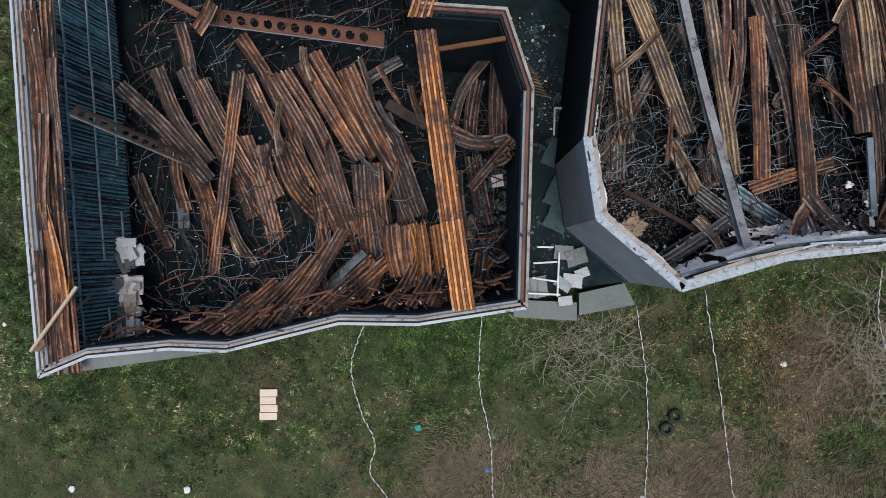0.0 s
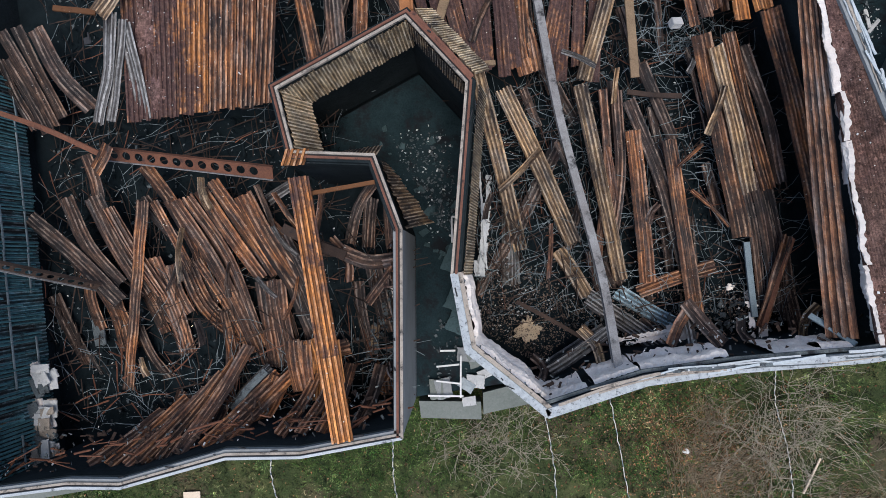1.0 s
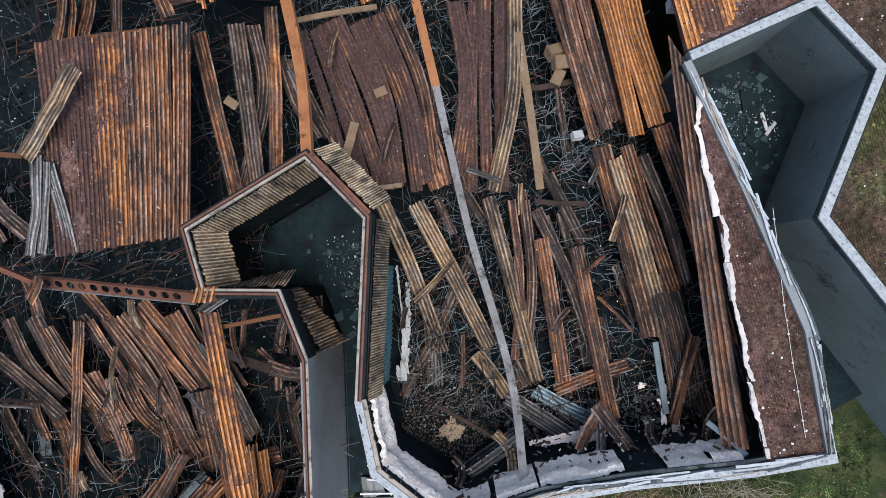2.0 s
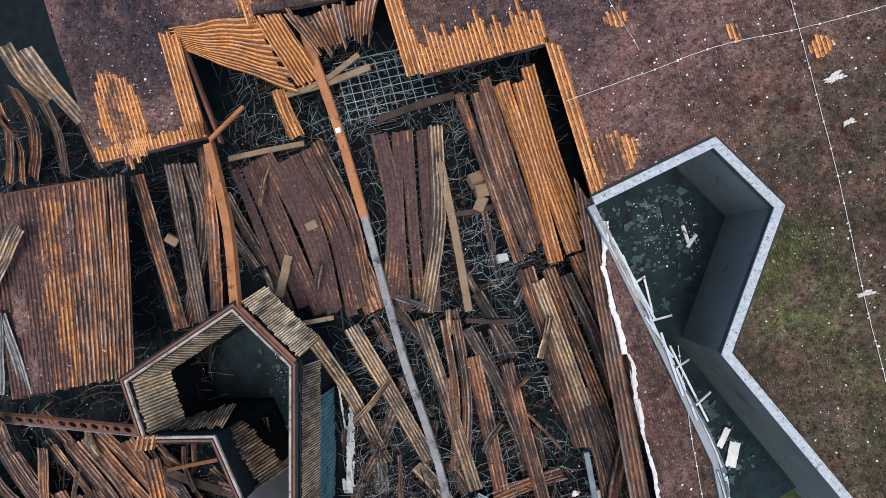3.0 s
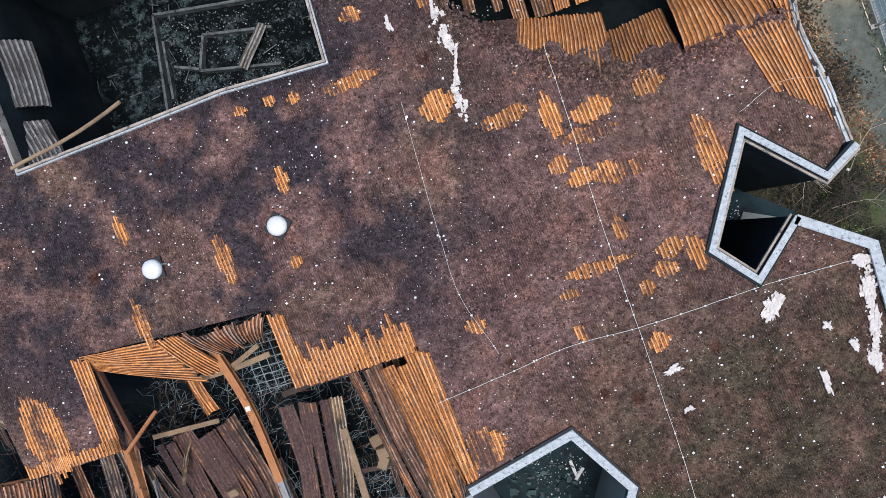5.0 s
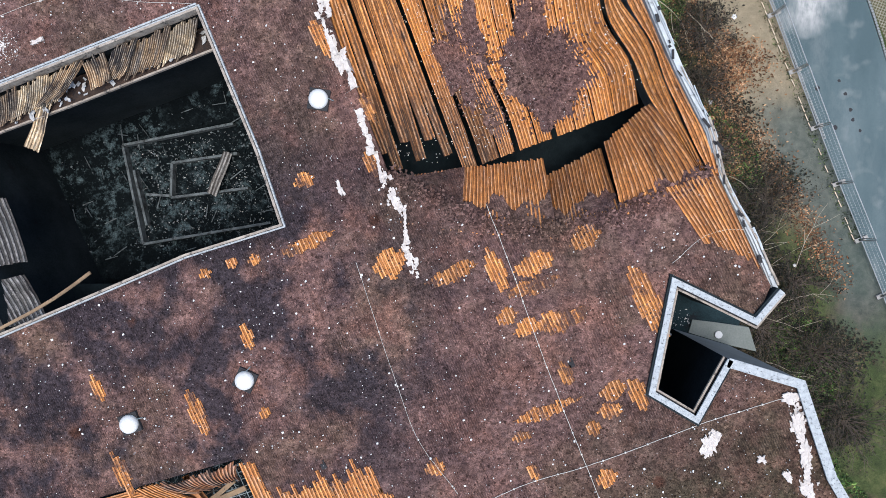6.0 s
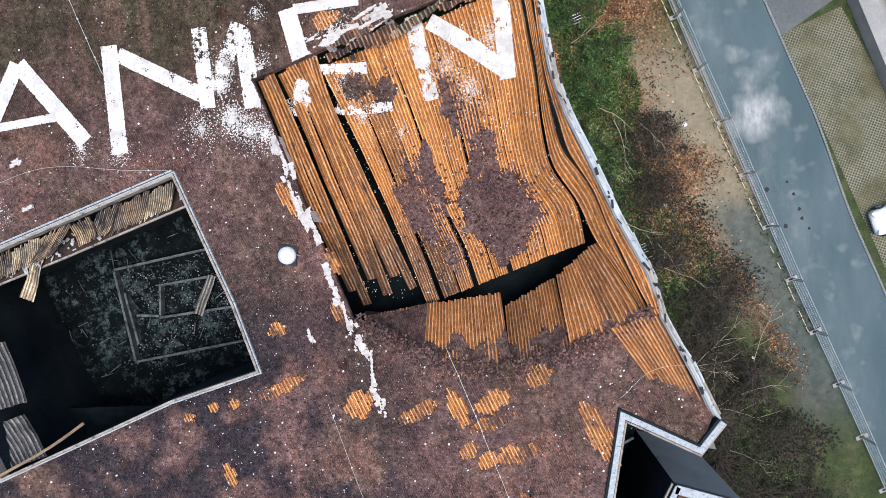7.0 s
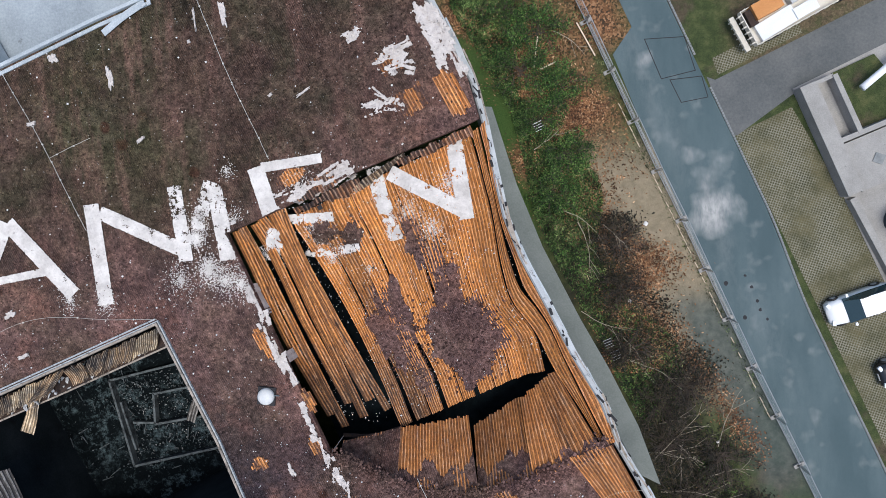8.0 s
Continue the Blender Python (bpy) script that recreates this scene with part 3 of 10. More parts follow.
def band(pts, a, b, z0, z1, closed=False):
    """A mitred strip along a line of plan points: a and b metres to its left, from z0 to z1. Returns vertices and faces."""
    P = [np.array(p, float) for p in pts]
    m, rows = len(P), []
    for i in range(m):
        before = P[i] - P[i - 1] if i or closed else P[1] - P[0]
        after = P[(i + 1) % m] - P[i] if i < m - 1 or closed else P[i] - P[i - 1]
        n1, n2 = (np.array((-d[1], d[0])) / np.linalg.norm(d) for d in (before, after))
        mid = (n1 + n2) / np.linalg.norm(n1 + n2)
        k = 1 / max(mid @ n1, 0.45)
        rows.append((P[i] + mid * a * k, P[i] + mid * b * k))
    verts = [v for p, q in rows for v in ((*p, z0), (*q, z0), (*q, z1), (*p, z1))]
    faces = []
    for i in range(m if closed else m - 1):
        j, k = 4 * i, 4 * ((i + 1) % m)
        faces += [(j + s, k + s, k + (s + 1) % 4, j + (s + 1) % 4) for s in range(4)]
    if not closed:
        faces += [(0, 1, 2, 3), (4 * m - 1, 4 * m - 2, 4 * m - 3, 4 * m - 4)]
    return verts, faces


def run(name, pts, a, b, z0, z1, material, closed=False, parent=None, label=""):
    return build(name, *band(pts, a, b, z0, z1, closed), material, parent, label)


def smooth_line(pts, n):
    """n points on a smooth curve through the given ones."""
    P = np.array(pts, float)
    if len(P) == 2:
        return P[0] + (P[1] - P[0]) * np.linspace(0, 1, n)[:, None]
    s = np.r_[0, np.cumsum(np.linalg.norm(np.diff(P, axis=0), axis=1))]
    t = np.linspace(0, s[-1], n)
    tangents = np.gradient(P, s, axis=0)
    out = []
    for x in t:
        i = min(np.searchsorted(s, x, side="right") - 1, len(P) - 2)
        h = s[i + 1] - s[i]
        u = (x - s[i]) / h
        out.append((2 * u**3 - 3 * u**2 + 1) * P[i] + (u**3 - 2 * u**2 + u) * h * tangents[i] + (-2 * u**3 + 3 * u**2) * P[i + 1] + (u**3 - u**2) * h * tangents[i + 1])
    return np.array(out)


def sweep(line, profile, up=(0, 0, 1)):
    """A closed profile (across, upward) carried along a line."""
    L = np.array(line, float)
    d = np.gradient(L, axis=0)
    d /= np.linalg.norm(d, axis=1)[:, None]
    a = np.cross(d, up)
    a /= np.linalg.norm(a, axis=1)[:, None] + 1e-9
    u = np.cross(a, d)
    m = len(profile)
    verts = [tuple(L[i] + a[i] * x + u[i] * y) for i in range(len(L)) for x, y in profile]
    faces = [(i * m + j, i * m + (j + 1) % m, (i + 1) * m + (j + 1) % m, (i + 1) * m + j) for i in range(len(L) - 1) for j in range(m)]
    faces += [tuple(range(m))[::-1], tuple((len(L) - 1) * m + j for j in range(m))]
    return verts, faces


def rect(w, h):
    return [(-w / 2, -h / 2), (w / 2, -h / 2), (w / 2, h / 2), (-w / 2, h / 2)]


def i_section(w, h, t):
    return [(-w / 2, -h / 2), (w / 2, -h / 2), (w / 2, -h / 2 + t), (t / 2, -h / 2 + t), (t / 2, h / 2 - t), (w / 2, h / 2 - t), (w / 2, h / 2),
            (-w / 2, h / 2), (-w / 2, h / 2 - t), (-t / 2, h / 2 - t), (-t / 2, -h / 2 + t), (-w / 2, -h / 2 + t)]


def corrugate(name, surface, width, length, material, pitch=0.2, depth=0.06, ends=None, jag=0.04, parent=None, label="", seg=0.5, groove=0.38):
    """Trapezoidal steel deck. surface(u, v) gives points for arrays of u across and v along in 0..1; ends(i, n) the stretch of v of rib i."""
    ribs = max(2, round(width / pitch))
    nseg = max(3, round(length / seg))
    cols, lift = [], []
    for i in range(ribs):
        cols += [(i + f) / ribs for f in (0.06, 0.44, 0.5, 0.57, 0.9, 0.98)]
        lift += [depth, depth, depth * 0.5, 0.0, 0.0, depth * 0.5]
    cols, lift = np.array(cols), np.array(lift)
    m = len(cols)
    v0, v1 = np.empty(m), np.empty(m)
    for i in range(ribs):
        a, b = ends(i, ribs) if ends else (0.0, 1.0)
        sl = slice(6 * i, min(6 * i + 6, m))
        v0[sl], v1[sl] = a + rng.uniform(0, jag) / length, b - rng.uniform(0, jag) / length
    k = np.linspace(0, 1, nseg + 1)[:, None]
    V = v0 + (v1 - v0) * k
    U = np.broadcast_to(cols, V.shape)
    P = surface(U, V)
    e = 1e-3
    du, dv = surface(U + e, V) - P, surface(U, V + e) - P
    N = np.cross(du, dv)
    N /= np.linalg.norm(N, axis=-1, keepdims=True) + 1e-12
    N *= np.sign(N[..., 2:3] + 1e-9)
    top = P + N * lift[None, :, None]
    low = top - N * 0.014
    verts = np.concatenate([top.reshape(-1, 3), low.reshape(-1, 3)])
    count = (nseg + 1) * m
    j, i = np.meshgrid(np.arange(nseg), np.arange(m - 1), indexing="ij")
    q = (j * m + i).ravel()
    upper = np.stack([q, q + 1, q + m + 1, q + m], 1)
    lower = upper[:, ::-1] + count
    faces = [*upper.tolist(), *lower.tolist()]
    for i in range(m - 1):
        a, b = i, nseg * m + i
        faces += [(a + 1, a, a + count, a + 1 + count), (b, b + 1, b + 1 + count, b + count)]
    for r in range(nseg):
        a, b = r * m, r * m + m - 1
        faces += [(a, a + m, a + m + count, a + count), (b + m, b, b + count, b + m + count)]
    uv = np.stack([U * width, V * length], -1).reshape(-1, 2) + rng.uniform(0, 40, 2)
    ob = build(name, verts, faces, material, parent, label, np.concatenate([uv, uv]))
    # Rib height, from which deck_material paints light crests and shaded flanks.
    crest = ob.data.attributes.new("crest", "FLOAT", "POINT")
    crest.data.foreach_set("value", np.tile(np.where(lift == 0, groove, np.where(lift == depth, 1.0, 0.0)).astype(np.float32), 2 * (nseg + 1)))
    return ob


def quad_surface(a, b, c, d, sag=0.0, crumple=0.0, seed=0.0):
    """The surface between corners a, b (one end) and d, c (the other), hanging through by sag."""
    A, B, C, D = (np.array(p, float) for p in (a, b, c, d))

    def at(u, v):
        u, v = u[..., None], v[..., None]
        p = (A * (1 - u) + B * u) * (1 - v) + (D * (1 - u) + C * u) * v
        p = p + np.array((0, 0, -4 * sag)) * v * (1 - v)
        if crumple:
            p = p + np.array((0.3, 0.3, 1.0)) * crumple * (np.sin(3.1 * p[..., :1] + 1.7 * p[..., 1:2] + seed) + 0.6 * np.sin(5.3 * p[..., 1:2] - 2.2 * p[..., :1] + 2 * seed))
        return p

    return at


SHEET_LABELS = {"cream": "cream corrugated sheet hanging from the rim", "scorched": "scorched cream deck strip among burnt debris", 
    "orange": "bright orange rusted corrugated steel deck sheet, fallen and bent",
    "rust": "rust-red corrugated steel deck sheet fallen among charred debris",
    "brown": "dark brown rusted corrugated steel sheet lying in the burnt hall",
    "tan": "tan weathered corrugated steel strip leaning over black debris",
    "dark": "sooty dark corrugated steel sheet lying in the ruin",
    "mossy": "moss-covered plum-brown corrugated deck sheet hanging from the roof edge",
    "bright_orange": "long orange rusted deck strip sagging beside dark gaps",
    "grey": "grey weathered corrugated sheet lying bent across debris",
    "teal": "blue-grey coated corrugated sheet lying across the rubble",
}


EDGE_TINT = {"mossy": "rust", "dark": "brown", "brown": "rust", "tan": "rust", "rust": "brown"}


def sheet(name, material, pts, width, crumple=0.03):
    """A strip of deck along a bent line, slightly rolled and crumpled; wide ones have split along their ribs."""
    P = np.array(pts, float)
    if width > 0.86:
        n_ = round(width / 0.54)
        d = P[-1] - P[0]
        a = np.array((-d[1], d[0], 0.0)) / math.hypot(d[0], d[1])
        for k in range(n_):
            o = a * (((k + 0.5) / n_ - 0.5) * width)
            ends_ = np.linspace(rng.uniform(-0.02, 0.07), 1 + rng.uniform(-0.10, 0.02), len(P))[:, None]
            base_ = np.stack([np.interp(ends_[:, 0], np.linspace(0, 1, len(P)), P[:, i]) for i in range(3)], 1)
            sway = a * rng.normal(0, 0.05, (len(P), 1)) + np.array((0, 0, 1.0)) * rng.normal(0, 0.07, (len(P), 1))
            mat = material if rng.random() < 0.7 or material not in EDGE_TINT else EDGE_TINT[material]
            sheet(name, mat, base_ + o + sway, width / n_ * rng.uniform(0.9, 0.99), crumple)
        return
    length = float(np.linalg.norm(np.diff(P, axis=0), axis=1).sum())
    fine = smooth_line(P, 25)
    d = np.gradient(fine, axis=0)
    across = np.stack([-d[:, 1], d[:, 0], 0 * d[:, 0]], 1)
    across /= np.linalg.norm(across, axis=1)[:, None] + 1e-9
    tilt = np.linspace(rng.uniform(-0.25, 0.25), rng.uniform(-0.25, 0.25), 25)
    across[:, 2] = np.sin(tilt)
    grow = np.linspace(rng.uniform(0.92, 1.05), rng.uniform(0.92, 1.05), 25)
    seed = rng.uniform(0, 9)
    knots = np.linspace(0, 1, 25)

    def at(u, v):
        c = np.stack([np.interp(v, knots, fine[:, k]) for k in range(3)], -1)
        a = np.stack([np.interp(v, knots, across[:, k] * grow) for k in range(3)], -1)
        p = c - a * ((u - 0.5) * width)[..., None]
        p[..., 2] += crumple * (np.sin(2.1 * p[..., 0] + 2.9 * p[..., 1] + seed) + np.sin(9 * u + 3 * v + seed)) + 0.05 * np.abs(rng.normal(0, 0.15))
        return p

    ob = corrugate(name, at, width, length, material, pitch=0.165, depth=0.065, jag=0.06)
    return tagged(ob, SHEET_LABELS[material], "metal sheet", "fallen deck sheets")


def plank(name, material, pts, width, thick=0.07):
    width *= 0.72
    line = smooth_line(pts, 9)
    line[:, 2] += rng.normal(0, 0.012, 9)
    ob = build(name, *sweep(line, [(-width / 2, -thick / 2), (width / 2, -thick / 2), (width / 2 - 0.01, thick / 2), (-width / 2 + 0.01, thick / 2)]), material)
    words = {"wood": "weathered pale timber plank, scorched at the ends", "burnt_wood": "charred dark timber plank lying on debris", "orange": "rust-orange steel angle bar at the torn deck edge"}
    return tagged(ob, words[material], "plank" if "wood" in material else "steel bar", "loose planks")

# ---- plan of the building ----
ROOF = 11.0
WEST = [(-20.0, 24.0), (-14.11, 7.63), (-11.9, 0.94), (-10.12, -4.07)]
SOUTH = [(-10.12, -4.07), (-8.75, -3.04), (-6.21, -2.13), (-4.41, -1.75), (-1.08, 0.01), (1.39, 0.6), (4.61, 1.96)]
ENTRY = [(4.61, 1.96), (3.12, 8.83), (1.69, 11.09), (-1.05, 10.63), (-2.07, 12.65), (1.75, 15.93), (4.25, 14.14), (5.1, 7.69), (6.11, 5.25), (9.21, 3.69)]
FRONT = [(9.21, 3.69), (12.2, 5.45), (15.05, 6.5), (19.03, 7.7), (21.69, 8.7)]
FLANK = [(21.69, 8.7), (20.25, 12.96), (17.93, 16.66), (14.7, 21.6)]
COURT = [(14.7, 21.6), (18.62, 24.18), (21.03, 22.25), (19.85, 16.8), (25.28, 11.63), (33.0, 4.2)]
EAST_LOW = [(40.0, 12.0), (33.5, 24.5), (31.2, 28.55), (29.9, 32.5), (26.9, 33.4)]
NICHE = [(26.9, 33.4), (25.6, 30.93), (23.85, 31.97), (24.72, 36.55), (28.0, 34.9), (29.05, 36.2)]
EAST = [(29.05, 36.2), (28.21, 38.2), (26.85, 41.0), (26.35, 42.95), (25.05, 45.6), (24.0, 48.1), (23.0, 50.4), (22.38, 52.4), (22.1, 54.3), (21.75, 57.0), (21.35, 59.0), (19.7, 62.83), (16.0, 70.0)]
EAST_TOP = 10.6
PIT = [(-5.15, 34.2), (-9.4, 43.7), (-4.37, 45.46), (4.42, 48.5), (6.95, 42.3), (8.0, 39.1), (3.65, 37.8), (0.0, 36.3)]
TORN = [(-22.0, 31.0), (-8.6, 29.2), (-6.6, 24.95), (-4.4, 20.85), (-0.2, 22.4), (-2.25, 26.35), (5.95, 28.75), (7.84, 25.63), (12.34, 27.34)]
BASIN_NORTH = [(8.5, 52.7), (11.4, 53.7), (15.5, 55.2), (20.9, 56.9)]
BASIN_SOUTH = [(26.0, 41.2), (25.2, 40.35), (22.5, 39.4), (19.8, 38.7), (17.0, 39.0), (14.3, 40.3), (12.7, 41.2), (11.8, 43.6), (9.9, 48.8)]
BASIN = BASIN_NORTH + EAST[9:1:-1] + BASIN_SOUTH
HOLLOW = [(-2.4, 62.05), (2.95, 63.8), (5.4, 64.5), (4.0, 72.0), (-6.0, 70.0)]


def ease(a, b, x):
    k = np.clip((x - a) / (b - a), 0, 1)
    return k * k * (3 - 2 * k)


def terrain(x, y):
    """The lie of the land: high in front of the building, falling to the street."""
    rise = 3.6 * (1 - ease(10, 34, y)) * (1 - ease(24, 40, x) * ease(0, 20, y))
    return rise + 0.06 * np.sin(0.9 * x + 0.4 * y) * (1 - ease(26, 30, x))


# ground: one sheet to the horizon, finer near the building
xs = np.r_[-900, -400, -180, -90, -50, np.arange(-34, 64, 0.8), 80, 120, 220, 450, 900]
ys = np.r_[-900, -400, -180, -90, -45, np.arange(-24, 84, 0.8), 100, 140, 240, 480, 900]
gx, gy = np.meshgrid(xs, ys)
gz = terrain(gx, gy) + rng.normal(0, 0.02, gx.shape) * (gx < 29)
w = len(xs)
j, i = np.meshgrid(np.arange(len(ys) - 1), np.arange(w - 1), indexing="ij")
q = (j * w + i).ravel()
ground = build("ground", np.stack([gx, gy, gz], -1).reshape(-1, 3), np.stack([q, q + 1, q + w + 1, q + w], 1), "ground_soil", smooth=True)
tagged(ground, "rough autumn grass with bare earth and fallen leaves", "ground", kind="structure")


def street_x(y):
    """Where the fence along the street stands."""
    return 35.5 - 0.385 * (y - 46.0)


def wall_x(y):
    return np.interp(y, [p[1] for p in EAST], [p[0] for p in EAST])


wob = 1.2 * np.sin(0.55 * gy) + 0.8 * np.sin(1.3 * gy + 1)
off = street_x(gy) - gx  # metres in from the fence
inside = (gy > 30) & (gx > 18)
masks = {
    "sand": ease(5.4, 3.6, off + wob * 0.6) * ease(-4, -1, off) * ease(37, 41, gy) * ease(58, 54, gy) * inside,
    "straw": (ease(-5.6, -7.2, gy - 0.3 * gx + 0.9 * np.sin(0.9 * gx) + 0.5 * np.sin(2.3 * gx + 1)) * ease(-3, 3, gx + np.sin(1.7 * gy)) * (0.75 + 0.35 * np.sin(0.8 * gx + 1.1 * gy) * np.sin(1.3 * gy - 0.5 * gx)) + 0.75 * np.exp(-((gx - 18) / 4.5) ** 2 - ((gy - 2.2) / 2.2) ** 2)) * (gy < 12) + 0.8 * ease(36.5, 38.5, gx) * ease(58.5, 61.0, gy),
    "litter": np.exp(-((off - 5.2 + wob) / 1.5) ** 2) * ease(40, 43, gy) * inside + ease(53, 57, gy) * ease(0.3, 1.4, off + wob * 0.3) * ease(7.5, 4.8, off + wob) * inside * 0.5 + 0.9 * ease(61.5, 63.5, gy) * ease(-3.4, -1.5, off) * ease(1.6, -0.2, off),
    "damp": ease(3.6, 2.2, off + wob * 0.4) * ease(-1.5, -0.6, off) * ease(47, 44.5, gy + wob) * ease(30, 36, gy) * inside * 0.9,
    "mould_shade": ease(4.6, 6.6, off + wob) * ease(28, 33, gy) * ease(54, 47, gy + 2 * np.sin(0.9 * gx)) * (gx > 24) * 0.9,
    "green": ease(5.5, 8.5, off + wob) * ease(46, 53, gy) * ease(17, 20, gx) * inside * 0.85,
}
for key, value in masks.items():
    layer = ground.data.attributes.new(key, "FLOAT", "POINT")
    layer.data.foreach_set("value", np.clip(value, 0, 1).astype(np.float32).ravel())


# ---- walls ----
def wall(name, pts, z0, label, inner=True, material="wall_grey", top=ROOF + 0.13):
    ob = run(name, pts, 0.0, 0.28, z0, top, material)
    tagged(ob, label, "wall", kind="structure")
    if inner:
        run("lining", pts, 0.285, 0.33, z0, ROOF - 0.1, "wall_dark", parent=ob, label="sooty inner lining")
    return ob


burnt = "fire-stained grey rendered wall of the burnt-out building"
walls = {
    "west": wall("wall_west", WEST, 2.0, burnt),
    "south": wall("wall_south", SOUTH, 2.0, burnt),
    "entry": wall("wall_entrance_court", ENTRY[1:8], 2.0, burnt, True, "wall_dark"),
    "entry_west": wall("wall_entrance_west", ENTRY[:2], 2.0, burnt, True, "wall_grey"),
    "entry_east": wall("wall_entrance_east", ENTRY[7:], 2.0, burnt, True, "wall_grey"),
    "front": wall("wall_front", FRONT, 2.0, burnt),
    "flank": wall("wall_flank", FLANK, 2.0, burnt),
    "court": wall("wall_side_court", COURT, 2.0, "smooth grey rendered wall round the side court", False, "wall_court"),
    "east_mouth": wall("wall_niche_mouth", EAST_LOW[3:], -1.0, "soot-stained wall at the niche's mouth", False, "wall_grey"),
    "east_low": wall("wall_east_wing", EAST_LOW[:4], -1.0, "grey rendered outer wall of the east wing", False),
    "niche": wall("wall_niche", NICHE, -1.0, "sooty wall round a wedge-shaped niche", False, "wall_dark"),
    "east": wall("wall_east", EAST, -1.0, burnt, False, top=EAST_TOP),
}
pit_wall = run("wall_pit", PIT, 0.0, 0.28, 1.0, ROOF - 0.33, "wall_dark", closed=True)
tagged(pit_wall, "soot-black wall round the burnt-out inner court", "wall", kind="structure")


def rails(owner, pts, closed=False, outer="rail_white"):
    """A fire-stripped parapet: two pale rails with a dark gap between."""
    run("coping_rail", pts, -0.04, 0.05, ROOF + 0.13, ROOF + 0.25, outer, closed, owner, "scorched pale coping rail")
    # The gap's darkness is put in as a black strip.
    run("coping_gap", pts, 0.05, 0.11, ROOF + 0.13, ROOF + 0.17, "felt_black", closed, owner, "black felt strip")
    run("coping_rail", pts, 0.11, 0.19, ROOF + 0.13, ROOF + 0.23, "soiled_metal" if outer == "rail_white" else "rail_rust", closed, owner, "scorched pale coping rail")


def coping(owner, pts, width=0.42, material="white_metal", closed=False):
    run("coping", pts, -0.06, width, ROOF + 0.13, ROOF + 0.21, material, closed, owner, "white sheet-metal coping")


rails(walls["west"], WEST), rails(walls["south"], SOUTH), rails(walls["entry"], ENTRY[:8], outer="soiled_metal")
run("coping_rail", PIT, -0.05, 0.05, ROOF - 0.3, ROOF + 0.2, "soiled_metal", True, pit_wall, "scorched thin coping rail")
run("coping_rail", PIT, 0.07, 0.14, ROOF + 0.004, ROOF + 0.13, "worn_white", True, pit_wall, "pale flaking coping rail")
run("coping_rail", PIT[1:4], 0.2, 0.28, ROOF + 0.004, ROOF + 0.08, "worn_white", parent=pit_wall, label="blue-white metal flashing")
run("coping", FRONT, -0.06, 0.26, ROOF + 0.13, ROOF + 0.21, "worn_white", parent=walls["front"], label="white sheet-metal coping")
run("coping_rail", FRONT, 0.345, 0.46, ROOF - 0.12, ROOF - 0.02, "ash", parent=walls["front"], label="sooty grey inner rail")
run("coping", ENTRY[7:], -0.06, 0.2, ROOF + 0.13, ROOF + 0.21, "worn_white", parent=walls["entry_east"], label="blue-white sheet-metal coping")
run("coping_rail", ENTRY[7:], 0.21, 0.36, ROOF + 0.131, ROOF + 0.17, "soiled_metal", parent=walls["entry_east"], label="charred pale strip")
coping(walls["court"], COURT, 0.27, "worn_white")


def splinters(owner, pts, count, a, b, z, materials, words):
    """Long split boards lying along a wall top, overlapping and out of line."""
    total = sum(math.hypot(q[0] - p[0], q[1] - p[1]) for p, q in zip(pts, pts[1:]))
    path = smooth_line([(*p, z) for p in pts], 120)
    for k in range(count):
        ln = rng.uniform(1.4, 4.6)
        f0 = rng.uniform(0, max(0.01, 1 - ln / total))
        piece = path[int(f0 * 119):max(int((f0 + ln / total) * 119), int(f0 * 119) + 4)].copy()
        d = piece[-1] - piece[0]
        n_ = np.array((-d[1], d[0], 0.0)) / np.linalg.norm(d[:2])
        o = np.linspace(rng.uniform(a, b), rng.uniform(a, b), len(piece))[:, None]
        piece += n_ * o
        piece[:, 2] += 0.012 * (k % 6) + rng.normal(0, 0.01, len(piece))
        w_ = rng.uniform(0.03, 0.10)
        build("splintered_board", *sweep(piece, rect(w_, 0.035)), materials[k % len(materials)], owner, words)


splinters(walls["flank"], FLANK, 22, -0.08, 0.26, ROOF + 0.16, ("white_metal", "rail_white", "soiled_metal", "white_metal", "ash"), "white splintered trim board")
splinters(walls["front"], FRONT, 20, 0.0, 0.4, ROOF + 0.2, ("white_metal", "soiled_metal", "rail_white", "ash"), "pale splintered trim board")
splinters(walls["east"], EAST[:12], 26, -0.1, 0.2, EAST_TOP + 0.1, ("rail_white", "soiled_metal", "white_metal"), "pale splintered trim board")
coping(walls["east_low"], EAST_LOW, 0.34, "worn_white"), coping(walls["niche"], NICHE, 0.19, "worn_white"), run("coping_rail", NICHE, -0.2, -0.12, ROOF - 0.05, ROOF + 0.05, "soiled_metal", parent=walls["niche"], label="scorched inner rail of the niche"), run("coping_gap", NICHE, -0.12, -0.06, ROOF - 0.1, ROOF + 0.02, "felt_black", parent=walls["niche"], label="black felt strip"), run("coping", EAST, -0.06, 0.2, EAST_TOP, EAST_TOP + 0.08, "rail_white", parent=walls["east"], label="pale flaking coping")
run("flashing", COURT[:4], 0.282, 0.37, ROOF + 0.004, ROOF + 0.12, "felt_black", parent=walls["court"], label="black felt upstand")

